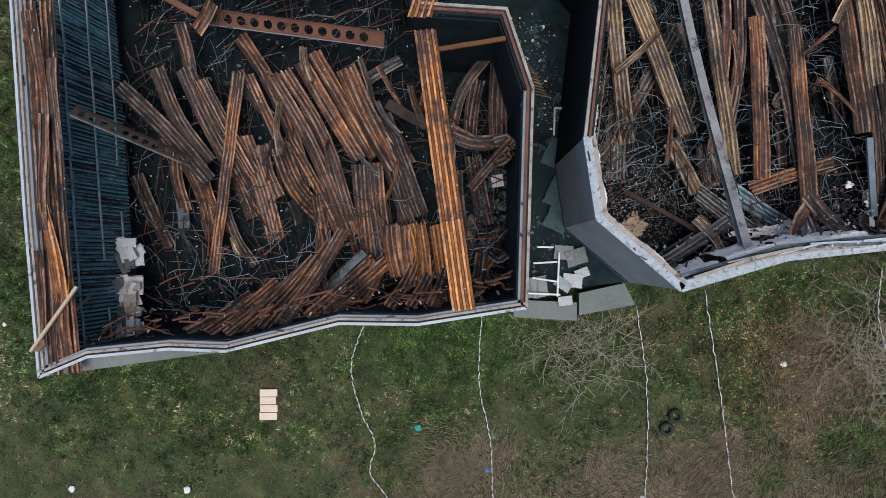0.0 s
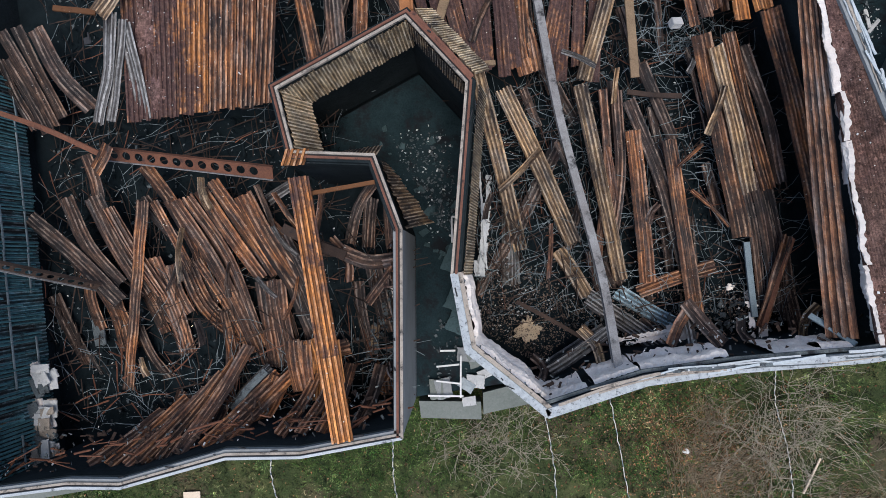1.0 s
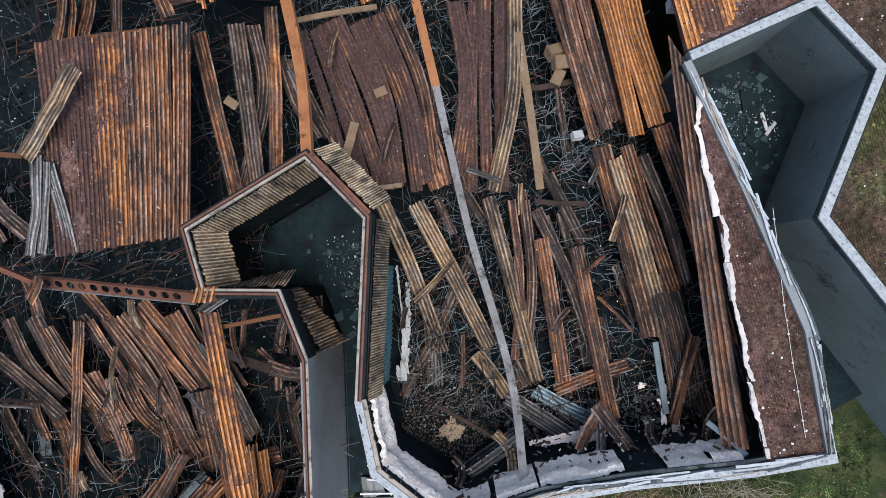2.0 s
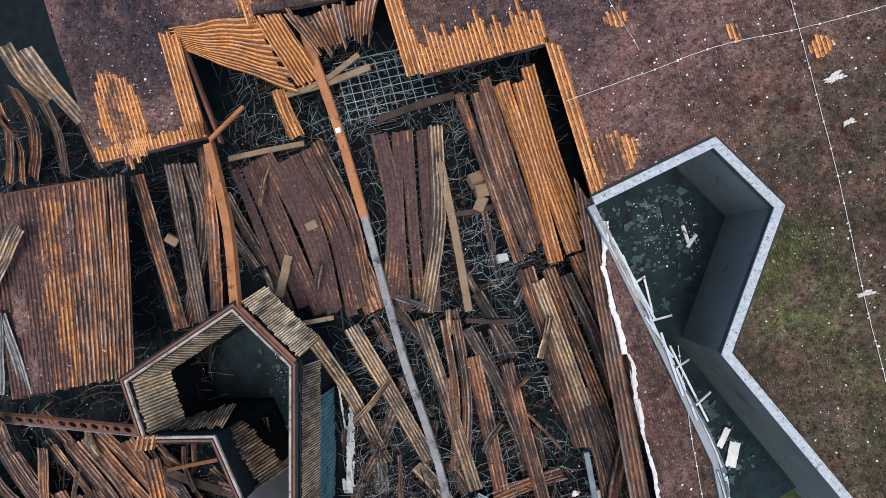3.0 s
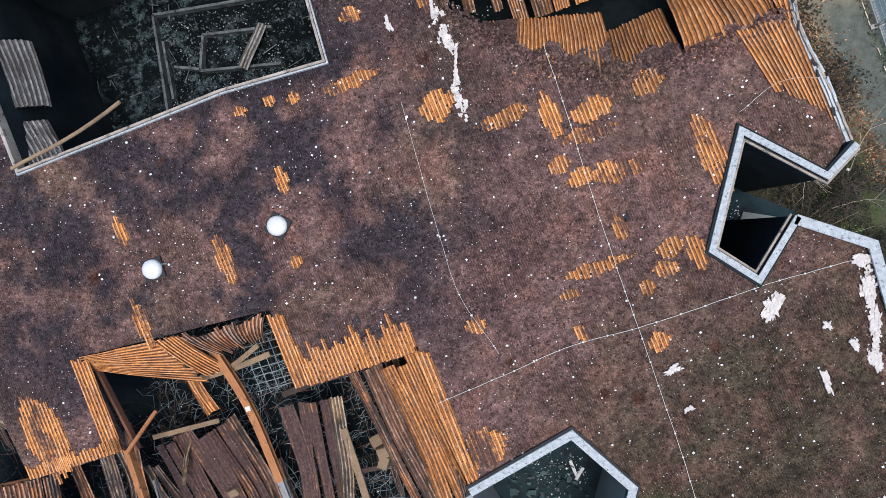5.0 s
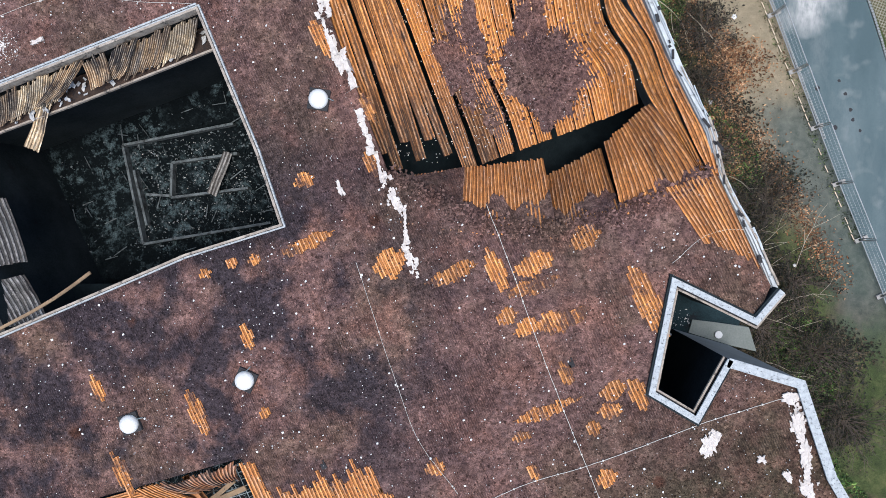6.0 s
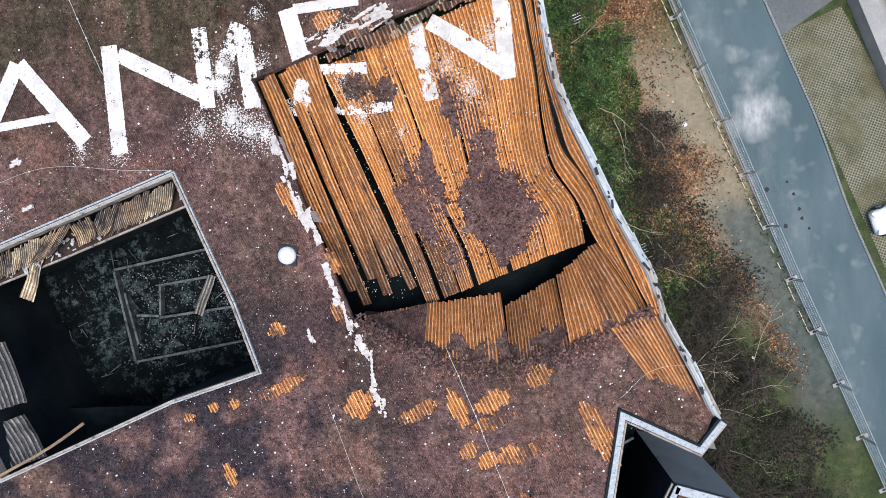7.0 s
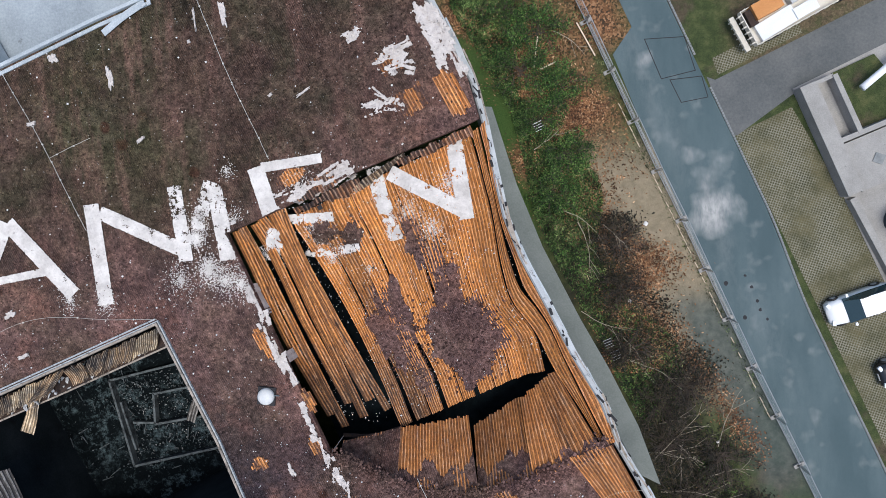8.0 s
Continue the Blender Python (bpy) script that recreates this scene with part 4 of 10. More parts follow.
# ---- roof ----
outline = TORN + COURT + EAST_LOW[:-1] + NICHE[:-1] + [(28.62, 36.45), (27.8, 38.0), (26.45, 40.9)] + BASIN_SOUTH + BASIN_NORTH + [(21.4, 57.1), (21.0, 59.0), (19.35, 62.7), (15.65, 69.9)] + [(10.0, 78.0), (-22.0, 74.0)]
roof = slab("roof", outline, ROOF - 0.32, ROOF, "roof_moss", [PIT, HOLLOW])
tagged(roof, "flat roof overgrown with plum-brown moss and gravel", "roof", kind="structure")
REMNANT = [(15.1, 20.9), (15.45, 19.4), (17.6, 13.45), (19.55, 8.2), (21.3, 8.85), (19.95, 12.9), (17.65, 16.5)]
strip = slab("roof_remnant", REMNANT, ROOF - 0.3, ROOF, "roof_moss")
tagged(strip, "narrow strip of mossy roof left standing at the wall", "roof", kind="structure")

# ---- floors ----
hall = WEST + SOUTH[1:] + ENTRY[1:] + FRONT[1:] + FLANK[1:] + [(14.5, 36.0), (-20.0, 36.0)]
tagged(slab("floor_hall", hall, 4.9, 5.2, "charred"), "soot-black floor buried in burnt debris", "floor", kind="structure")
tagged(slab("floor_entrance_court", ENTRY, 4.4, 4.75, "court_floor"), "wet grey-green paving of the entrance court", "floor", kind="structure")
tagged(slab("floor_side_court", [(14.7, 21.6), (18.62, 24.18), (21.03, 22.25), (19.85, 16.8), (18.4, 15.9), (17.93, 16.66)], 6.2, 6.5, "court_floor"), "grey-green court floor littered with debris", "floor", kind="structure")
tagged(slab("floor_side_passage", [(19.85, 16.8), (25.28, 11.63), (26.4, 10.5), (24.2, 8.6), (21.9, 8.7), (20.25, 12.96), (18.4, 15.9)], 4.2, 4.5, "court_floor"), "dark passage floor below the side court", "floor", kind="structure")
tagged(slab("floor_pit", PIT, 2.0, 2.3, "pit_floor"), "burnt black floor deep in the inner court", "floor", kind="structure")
# The niche floor's near-black colour holds occlusion as well as soot.
tagged(slab("floor_niche", [(25.6, 30.93), (23.85, 31.97), (24.72, 36.55), (28.0, 34.9), (30.6, 34.0), (29.9, 32.5), (26.9, 33.4)], 3.1, 3.4, "court_floor"), "sooty floor of the niche, darkened for its depth", "floor", kind="structure")
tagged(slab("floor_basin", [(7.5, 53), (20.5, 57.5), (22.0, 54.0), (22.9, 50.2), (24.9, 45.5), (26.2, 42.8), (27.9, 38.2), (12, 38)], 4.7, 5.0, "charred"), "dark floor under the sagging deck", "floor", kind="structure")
tagged(slab("floor_hollow", HOLLOW, 9.6, 9.9, "membrane_pale"), "pale sheet roof of a lower hollow", "roof", kind="structure")
hollow_rim = run("hollow_rim", HOLLOW[::-1], -0.05, 0.12, ROOF - 1.0, ROOF + 0.2, "white_metal", closed=True)
tagged(hollow_rim, "pale metal parapet round the hollow", "parapet", kind="structure")
run("gutter", HOLLOW[::-1], 0.125, 0.24, ROOF - 0.7, ROOF - 0.02, "felt_black", True, hollow_rim, "black gutter behind the parapet")
run("inner_rail", HOLLOW[::-1], 0.245, 0.42, ROOF - 0.9, ROOF + 0.06, "white_metal", True, hollow_rim, "dented blue-white inner rail")
loose = build("loose_flashing", *sweep(smooth_line([(3.3, 63.05, ROOF + 0.1), (4.4, 63.7, ROOF + 0.14), (5.6, 64.3, ROOF + 0.12)], 8), rect(0.34, 0.03)), "white_metal")
tagged(loose, "loose blue-white flashing strip lying beside the hollow", "flashing")
# Unseen wall added to close the building; its colour stands for under-roof darkness.
tagged(run("wall_inner", [(14.4, 33.0), (-19.0, 33.0)], 0, 0.3, 5.2, ROOF - 0.33, "wall_dark"), "plain dark wall added under the roof", "wall", kind="structure")
tagged(slab("ledge_niche", [(27.75, 33.2), (27.95, 33.9), (29.2, 33.75), (30.9, 33.5), (31.3, 32.2), (29.92, 32.52)], 3.0, 3.5, "ledge"), "grey concrete ledge at the niche's mouth", "ledge", kind="structure")
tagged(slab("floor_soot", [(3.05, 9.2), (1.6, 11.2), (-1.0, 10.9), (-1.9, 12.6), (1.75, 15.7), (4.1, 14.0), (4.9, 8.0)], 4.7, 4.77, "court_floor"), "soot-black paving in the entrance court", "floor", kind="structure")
ledge = slab("ledge", [(30.3, 35.5), (29.27, 39.13), (27.75, 42.83), (26.3, 45.9), (24.45, 50.3), (23.2, 54.2), (22.1, 58.9), (21.4, 59.0), (21.76, 57.0), (22.11, 54.3), (22.4, 52.4), (23.01, 50.4), (24.02, 48.1), (25.07, 45.6), (26.4, 42.95), (26.9, 41.0), (28.25, 38.2), (29.1, 36.2)], -0.5, 3.4, "ledge")
tagged(ledge, "plain grey-green concrete ledge along the wall's foot", "ledge", kind="structure")

fascia = slab("fascia", [(-10.4, -4.25), (-7.2, -2.95), (-4.85, -2.0), (-4.41, -1.76), (-6.21, -2.14), (-8.75, -3.05), (-10.14, -4.08)], 10.3, 10.5, "ledge")
tagged(fascia, "pale grey fascia board jutting below the south rail", "fascia", kind="structure")

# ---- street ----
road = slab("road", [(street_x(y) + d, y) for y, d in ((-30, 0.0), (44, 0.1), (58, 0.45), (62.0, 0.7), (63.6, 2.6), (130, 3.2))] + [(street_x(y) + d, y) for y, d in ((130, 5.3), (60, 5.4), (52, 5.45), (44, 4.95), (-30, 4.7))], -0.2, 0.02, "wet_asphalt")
tagged(road, "narrow wet asphalt street with patches and painted sky shine", "road", kind="structure")
side = slab("side_road", [(35.7, 60.0), (37.0, 56.1), (37.4, 56.2), (40.7, 58.3), (43.2, 59.4), (46.4, 60.4), (52, 62.3), (82, 72), (80, 77), (52, 66.0), (41.7, 61.9), (36.2, 59.75)], -0.2, 0.016, "dry_asphalt")
tagged(side, "damp grey asphalt side road", "road", kind="structure")
pavers = slab("pavers", [(37.2, 56.2), (40.7, 57.6), (45.6, 47.4), (46.6, 44.6), (60, 46), (66, 20), (51.2, 20), (40.8, 46.9)], -0.2, 0.012, "turf_pavers")
strip_ = slab("pavers_strip", [(36.4, 60.05), (41.6, 62.1), (41.2, 63.2), (36.1, 61.1)], -0.2, 0.012, "turf_pavers")
tagged(strip_, "strip of lattice paving beside the side road", "pavement", kind="structure")
tagged(pavers, "grass-filled lattice paving beside the street", "pavement", kind="structure")
for off_, y0, y1 in ((5.5, 20, 59.4), (0.2, 44, 64), (5.5, 61.5, 75)):
    soup = Soup()
    for y in np.arange(y0, y1, 0.165):
        for r in range(1):
            soup.box((street_x(y) + off_ - (0.5 * float(ease(52, 44, y)) if off_ > 1 else 0.0) + 0.15 * r, y, 0.015 + rng.uniform(-0.006, 0.012)), (0.13, 0.145, 0.12), rotz(21 + rng.uniform(-5, 5)))
    tagged(soup.done("kerb_setts", "sett_stone"), "row of small grey stone setts along the street", "kerb", kind="stuff")

# ---- torn roof deck ----
def ragged(lo=0.0, hi=1.0, wild=0.25, round_=False):
    """Ends for the ribs of a patch: uneven, and for round_ patches shorter towards the sides."""
    state = [rng.uniform(-1, 1), rng.uniform(-1, 1)]

    def ends(i, n):
        for k in (0, 1):
            state[k] = 0.6 * state[k] + 0.7 * rng.uniform(-1, 1)
        side = abs(2 * (i + 0.5) / n - 1)
        cut = 0.5 * (1 - math.sqrt(max(0.0, 1 - side**2))) if round_ else 0.0
        a = lo + cut + wild * 0.5 * (1 + np.clip(state[0], -1, 1)) * 0.6
        b = hi - cut - wild * 0.5 * (1 + np.clip(state[1], -1, 1)) * 0.6
        return (a, max(b, a + 0.08))

    return ends


def along_ribs(x, y, across, length, z=ROOF):
    """Corners of a patch centred at x, y with its ribs along the roof's."""
    d = np.array((math.cos(radians(RIB)), math.sin(radians(RIB)), 0.0)) * length / 2
    a = np.array((math.cos(radians(RIB - 90)), math.sin(radians(RIB - 90)), 0.0)) * across / 2
    c = np.array((x, y, z))
    return c - a - d, c + a - d, c + a + d, c - a + d


def bare_patch(x, y, across, length, z=ROOF + 0.004, round_=True, wild=0.45, material="patch_orange"):
    """A place where the moss has gone and the orange ribs show."""
    across, length = max(across, 0.4), max(length, 0.55)
    return corrugate("bare_deck", quad_surface(*along_ribs(x, y, across, length * 1.25, z)), across, length, material, 0.165, 0.035,
                     ragged(0, 1, wild, round_), 0.06, roof, "bare orange ribs of rusted deck", 0.6, 0.75)


for spot in ((9.1, 38.3, 2.7, 0.7), (12.8, 37.4, 1.7, 1.3), (15.4, 36.9, 2.5, 0.8), (18.9, 37.4, 2.0, 1.0), (17.3, 37.1, 0.8, 1.9), (18.8, 36.4, 2.5, 0.8),
             (17.8, 35.1, 1.0, 0.8), (20.1, 35.0, 2.5, 1.2), (18.6, 34.6, 1.3, 1.0), (23.75, 35.6, 1.1, 3.3), (20.3, 32.7, 0.7, 1.1), (19.5, 31.1, 3.2, 0.75),
             (18.4, 30.0, 1.0, 0.6), (22.2, 32.0, 1.2, 0.8), (22.1, 31.2, 1.2, 0.8), (23.3, 31.8, 0.8, 1.7)):
    bare_patch(*spot)
for spot in ((14.6, 28.5, 0.9, 1.0), (18.9, 28.4, 0.5, 0.8), (22.0, 28.2, 1.0, 1.1), (4.0, 30.8, 0.75, 2.0), (-0.6, 31.8, 0.5, 1.7), (6.4, 34.1, 0.6, 1.6),
             (9.0, 41.0, 1.0, 0.8), (9.8, 47.1, 0.6, 2.2), (4.5, 37.0, 0.6, 0.6), (5.7, 37.5, 0.5, 0.6), (6.7, 37.6, 0.6, 0.7), (21.0, 38.5, 1.5, 1.1),
             (12.0, 41.7, 0.6, 1.5), (0.5, 27.9, 0.7, 2.2), (15.1, 23.6, 2.2, 1.7), (-3.7, 22.6, 1.9, 4.2), (7.1, 30.8, 0.5, 0.6), 
             (11.9, 44.0, 0.5, 1.4), (21.4, 30.4, 0.6, 0.8), (12.0, 55.2, 1.6, 0.8)):
    bare_patch(*spot)


for x, y, across, length, mat in ((20.2, 58.4, 1.0, 2.2, "orange"), (18.2, 58.2, 1.6, 1.2, "half_mossy"), (17.4, 60.2, 1.2, 1.1, "half_mossy"), (13.2, 54.6, 2.2, 0.8, "rust")):
    bare_patch(x, y, across, length, round_=False, wild=0.35, material=mat)


def edge_strip(p, q, depth_, wild=0.35, z=ROOF + 0.004, material="orange", drop=0.0):
    """Bare ribs along a torn edge p to q, running back from it by depth_ along the ribs; drop lowers the edge itself."""
    d = np.array((math.cos(radians(RIB)), math.sin(radians(RIB)), 0.0)) * depth_
    P, Q = np.array((*p, z)), np.array((*q, z))
    low = np.array((0, 0, drop))
    s = quad_surface(P - low, Q - low, Q + d, P + d)
    width = float(np.linalg.norm(np.cross(Q - P, d / np.linalg.norm(d))))
    return corrugate("edge_deck", s, width, float(np.linalg.norm(d)), material, 0.16, 0.04, lambda i, n: (0.0, ragged(0, 1, wild)(i, n)[1]), 0.05, roof, "bare orange deck at the torn roof edge", 0.5, 0.6)


edge_strip((-4.4, 20.85), (-0.2, 22.4), 0.7, 0.6)
edge_strip((7.84, 25.63), (12.34, 27.34), 2.0, 0.85)
edge_strip((-0.95, 22.2), (-0.2, 22.42), 4.6, 0.15)
edge_strip((7.2, 25.5), (7.86, 25.7), 3.4, 0.15)
edge_strip((14.7, 21.6), (15.2, 21.85), 6.6, 0.2)

# deck bent down from the torn edge over the hall
hang = quad_surface((-2.3, 26.35, 10.99), (-2.1, 25.75, 10.7), (2.5, 24.95, 8.6), (1.1, 27.3, 10.98), -0.15, 0.06, 1.0)
tagged(corrugate("hanging_deck", hang, 2.3, 4.4, "orange", 0.16, jag=0.35), "orange rusted deck folded down from the torn roof edge", "metal sheet", "hanging deck sheets")
hang = quad_surface((0.9, 27.25, 10.97), (1.95, 27.55, 10.97), (3.35, 25.75, 8.7), (2.35, 25.15, 8.55), -0.2, 0.06, 3.0)
tagged(corrugate("hanging_deck", hang, 1.15, 2.7, "orange", 0.16, jag=0.2), "narrow orange deck strip folded down from the torn roof edge", "metal sheet", "hanging deck sheets")
hang = quad_surface((1.95, 27.55, 10.97), (5.85, 28.7, 10.98), (5.3, 27.15, 9.5), (3.3, 26.35, 9.2), -0.35, 0.07, 5.0)
tagged(corrugate("hanging_deck", hang, 3.2, 2.0, "rust", 0.16, jag=0.45), "rust-red deck folded down from the torn roof edge", "metal sheet", "hanging deck sheets")

# roof slab that dropped between the rooms, split along its ribs
lane = np.array([0.0, 0.20, 0.36, 0.56, 0.74, 0.87, 1.0])
N0, N1 = np.array((-10.3, 18.9, 9.6)), np.array((-4.05, 20.75, 9.7))
S0, S1 = np.array((-7.95, 10.62, 9.35)), np.array((-2.65, 12.4, 9.45))
for k in range(6):
    a, b, gap = lane[k], lane[k + 1] - 0.004, rng.uniform(-0.05, 0.05, 3) * (k > 3)
    s = quad_surface(S0 + (S1 - S0) * a + gap, S0 + (S1 - S0) * b + gap, N0 + (N1 - N0) * (b - 0.012 * (k > 3)), N0 + (N1 - N0) * a, 0.08, 0.02, k)
    ob = corrugate("dropped_deck", s, 5.9 * (b - a), 8.6, ("mossy", "mossy", "half_mossy", "rust", "rust", "rust")[k], jag=0.12)
    tagged(ob, "rusted ribbed deck panel with patches of plum-brown moss", "metal sheet", "dropped roof panels")


def dropped_z(x, y):
    """Height of the dropped roof panels."""
    return 9.35 + 0.25 * (y - 10.6) / 8.3 - 0.08 * math.sin(math.pi * min(max((y - 10.6) / 8.5, 0), 1))

# eaves along the west wall
for k, (x0, x1, z, mat) in enumerate(((0.34, 0.72, 11.08, "brown"), (0.80, 1.28, 11.02, "rust"))):
    P = [np.array(p) for p in WEST]
    for a, b in ((P[1], P[2]), (P[2], P[3])):
        n_ = np.array((-(b - a)[1], (b - a)[0])) / np.linalg.norm(b - a)
        s = quad_surface((*(a + n_ * x0), z), (*(a + n_ * x1), z - 0.03), (*(b + n_ * x1), z - 0.03), (*(b + n_ * x0), z), 0.0, 0.03, k)
        ob = corrugate("eaves_deck", s, x1 - x0, float(np.linalg.norm(b - a)) * 0.97, mat, 0.16, 0.05)
        tagged(ob, "rusted deck strip still lying along the eaves", "metal sheet", "eaves decks")
for a, b, o0, o1, z, mat, w_ in (((-14.0, 7.3), (-12.8, 3.7), 0.55, 0.75, 11.16, "rust", 0.5), ((-12.9, 4.0), (-11.7, 0.4), 0.85, 0.6, 11.2, "brown", 0.45), ((-12.0, 1.3), (-10.9, -1.9), 0.5, 0.95, 11.18, "orange", 0.42),
                              ((-11.2, -1.0), (-10.2, -3.9), 0.95, 0.8, 11.12, "rust", 0.5), ((-11.5, -0.2), (-10.5, -3.2), 0.42, 0.4, 11.22, "rust", 0.3), ((-13.5, 5.8), (-12.5, 2.8), 1.15, 1.2, 11.05, "dark", 0.4)):
    A, B_ = np.array(a), np.array(b)
    n_ = np.array((-(B_ - A)[1], (B_ - A)[0])) / np.linalg.norm(B_ - A)
    m_ = (A + B_) / 2 + n_ * ((o0 + o1) / 2 + rng.normal(0, 0.06))
    sheet("corrugated_sheet", mat, ((*(A + n_ * o0), z), (*m_, z + 0.05), (*(B_ + n_ * o1), z - 0.02)), w_, 0.04)
# long strip bridging the hall
bridge = empty("bridging_deck", pose(1.0, 5.6, 11.15))
for v0, v1, lift, mat in ((0.0, 0.36, 0.0, "half_mossy"), (0.34, 0.7, 0.03, "half_mossy"), (0.68, 1.0, 0.06, "orange")):
    A, B_, C, D = (np.array(p) for p in ((-1.05, 9.75, 11.15 + lift), (-0.35, 9.95, 11.15 + lift), (3.05, 1.55, 11.17 + lift), (2.35, 1.25, 11.17 + lift)))
    s = quad_surface(A + (D - A) * v0, B_ + (C - B_) * v0, B_ + (C - B_) * v1, A + (D - A) * v1, 0.01, 0.015)
    length_ = corrugate("deck_length", s, 0.72, 9.0 * (v1 - v0), mat, 0.2, 0.07, parent=bridge)
    length_.matrix_parent_inverse = bridge.matrix_world.inverted()
tagged(bridge, "orange ribbed deck strip bridging the burnt hall", "metal sheet")
s = quad_surface((-1.35, 10.05, 11.2), (-0.55, 10.25, 11.2), (-0.5, 10.85, 11.22), (-1.3, 10.7, 11.22))
tagged(corrugate("deck_offcut", s, 0.8, 0.7, "orange", 0.2, 0.07), "short orange deck offcut on the wall top", "metal sheet")

# ---- sagging basin of deck in the north ----
SPLIT_IN = [(20.95, 56.5), (21.35, 54.5), (21.68, 52.44), (21.95, 49.6), (22.25, 48.2), (23.4, 46.25), (24.05, 44.6), (25.28, 42.38), (25.95, 40.9)]
SPLIT_OUT = [(21.35, 56.7), (21.7, 54.5), (22.05, 52.1), (22.55, 50.2), (22.95, 48.7), (23.5, 47.75), (23.95, 46.9), (24.65, 45.0), (25.6, 42.6), (26.25, 40.95)]


def basin_z(x, y):
    """Height of the sagging deck: it hangs down southwards and turns up again towards the east parapet."""
    v = np.clip((52.8 + 0.26 * (x - 11.9) - y) / 11.5, 0, 1)
    near = np.interp(y, [p[1] for p in SPLIT_IN[::-1]], [p[0] for p in SPLIT_IN[::-1]]) - x
    return 10.2 * (1 - v) ** 2 + 13.8 * v * (1 - v) + 8.3 * v * v + 1.2 * ease(1.9, 0.0, near) * ease(0.0, 0.5, v)


T0, B0 = (np.array((*p, 0.0)) for p in ((11.55, 53.25), (15.85, 41.55)))
right_edge = smooth_line([(x, y, 0.0) for x, y in SPLIT_IN[:6] + [(23.75, 44.35)]], 60)
cuts = np.linspace(0, 1, 10)
for k in range(9):
    def at(u, v, a=cuts[k], b=cuts[k + 1], gap=(0.03, 0.008, 0.03, 0.006, 0.03, 0.004, 0.004, 0.002, 0.004)[k], lift=0.02 * (k % 3)):
        w_ = (a + (b - a) * u - gap * u * v)[..., None]
        left = T0 + (B0 - T0) * v[..., None]
        right = np.stack([np.interp(v, np.linspace(0, 1, 60), right_edge[:, i]) for i in range(3)], -1)
        p = left * (1 - w_) + right * w_
        p[..., 0] -= 0.08 * w_[..., 0]
        p[..., 2] = basin_z(p[..., 0], p[..., 1]) + lift + 0.03 * np.sin(1.3 * p[..., 0] + 0.8 * p[..., 1])
        return p

    tagged(corrugate("sagging_deck", at, 9.0 * (cuts[k + 1] - cuts[k]), 11.8, "bright_orange", 0.16, 0.05, jag=0.06, groove=0.72), "bright orange rusted deck panel sagging into the building", "metal sheet", "sagging deck panels")


# two strips of deck along the east parapet, torn apart lengthwise
def between(left, right, z_left, z_right):
    """The surface between two plan lines, u across and v along."""
    L_, R_ = smooth_line([(x, y, z) for (x, y), z in zip(left, z_left)], 60), smooth_line([(x, y, z) for (x, y), z in zip(right, z_right)], 60)
    knots = np.linspace(0, 1, 60)

    def at(u, v):
        a, b = (np.stack([np.interp(v, knots, line[:, i]) for i in range(3)], -1) for line in (L_, R_))
        p = a + (b - a) * u[..., None]
        p[..., 2] += 0.035 * np.sin(2.2 * p[..., 1] + 4 * u)
        return p

    return at


rise_in = [10.8, 10.4, 9.95, 9.6, 9.5, 9.35, 9.5, 10.2, 10.7]
rise_out = [10.85, 10.5, 10.15, 10.0, 9.95, 9.95, 10.05, 10.1, 10.4, 10.75]
torn_west = [(x - 0.07 - 0.22 * math.exp(-((y - 49.6) / 1.6) ** 2), y) for x, y in SPLIT_OUT]
parapet_side = [(21.62, 57.0), (21.95, 54.3), (22.22, 52.4), (22.82, 50.4), (23.8, 48.1), (24.85, 45.6), (26.15, 42.95), (26.65, 41.0)]
tagged(corrugate("verge_deck", between(SPLIT_IN, torn_west, rise_in, rise_out), 0.66, 17.0, "bright_orange", 0.15, 0.05, seg=0.3, groove=0.72), "long orange deck strip buckled along a dark split", "metal sheet", "verge decks")
tagged(corrugate("verge_deck", between(SPLIT_OUT, parapet_side, rise_out, [10.75, 10.6, 10.5, 10.45, 10.4, 10.4, 10.5, 10.65]), 0.5, 17.0, "orange", 0.17, 0.05, seg=0.3, groove=0.72), "long orange deck strip lying against the east parapet", "metal sheet", "verge decks")
# deck falling from the mossy roof on the south into the gap, still mossed above
def moss_sheet(surface, v0, words, wild=0.2, lift=0.1, n=26):
    """A mat of moss on a sloping deck, from the roof side (v = 1) down to a ragged edge near v0."""
    verts, faces = [], []
    seed = rng.uniform(0, 30)
    for i in range(n + 1):
        for k in range(n + 1):
            u = i / n
            end = np.clip(v0 + wild * noise.noise((u * 5 + seed, 0, 0)) + 0.5 * wild * noise.noise((u * 17 + seed, 4, 0)), 0.0, 0.95)
            v = end + (1.0 - end) * k / n
            p = surface(np.array(u), np.array(v))
            verts.append((p[0], p[1], p[2] + (lift * (1 - v) + 0.035 if k else 0.0) + 0.03 * noise.noise((p[0] * 5, p[1] * 5, seed))))
    faces = [(i * (n + 1) + k, (i + 1) * (n + 1) + k, (i + 1) * (n + 1) + k + 1, i * (n + 1) + k + 1) for i in range(n) for k in range(n)]
    return tagged(build("moss_mat", verts, faces, "roof_moss", smooth=True), words, "moss", "moss mats")


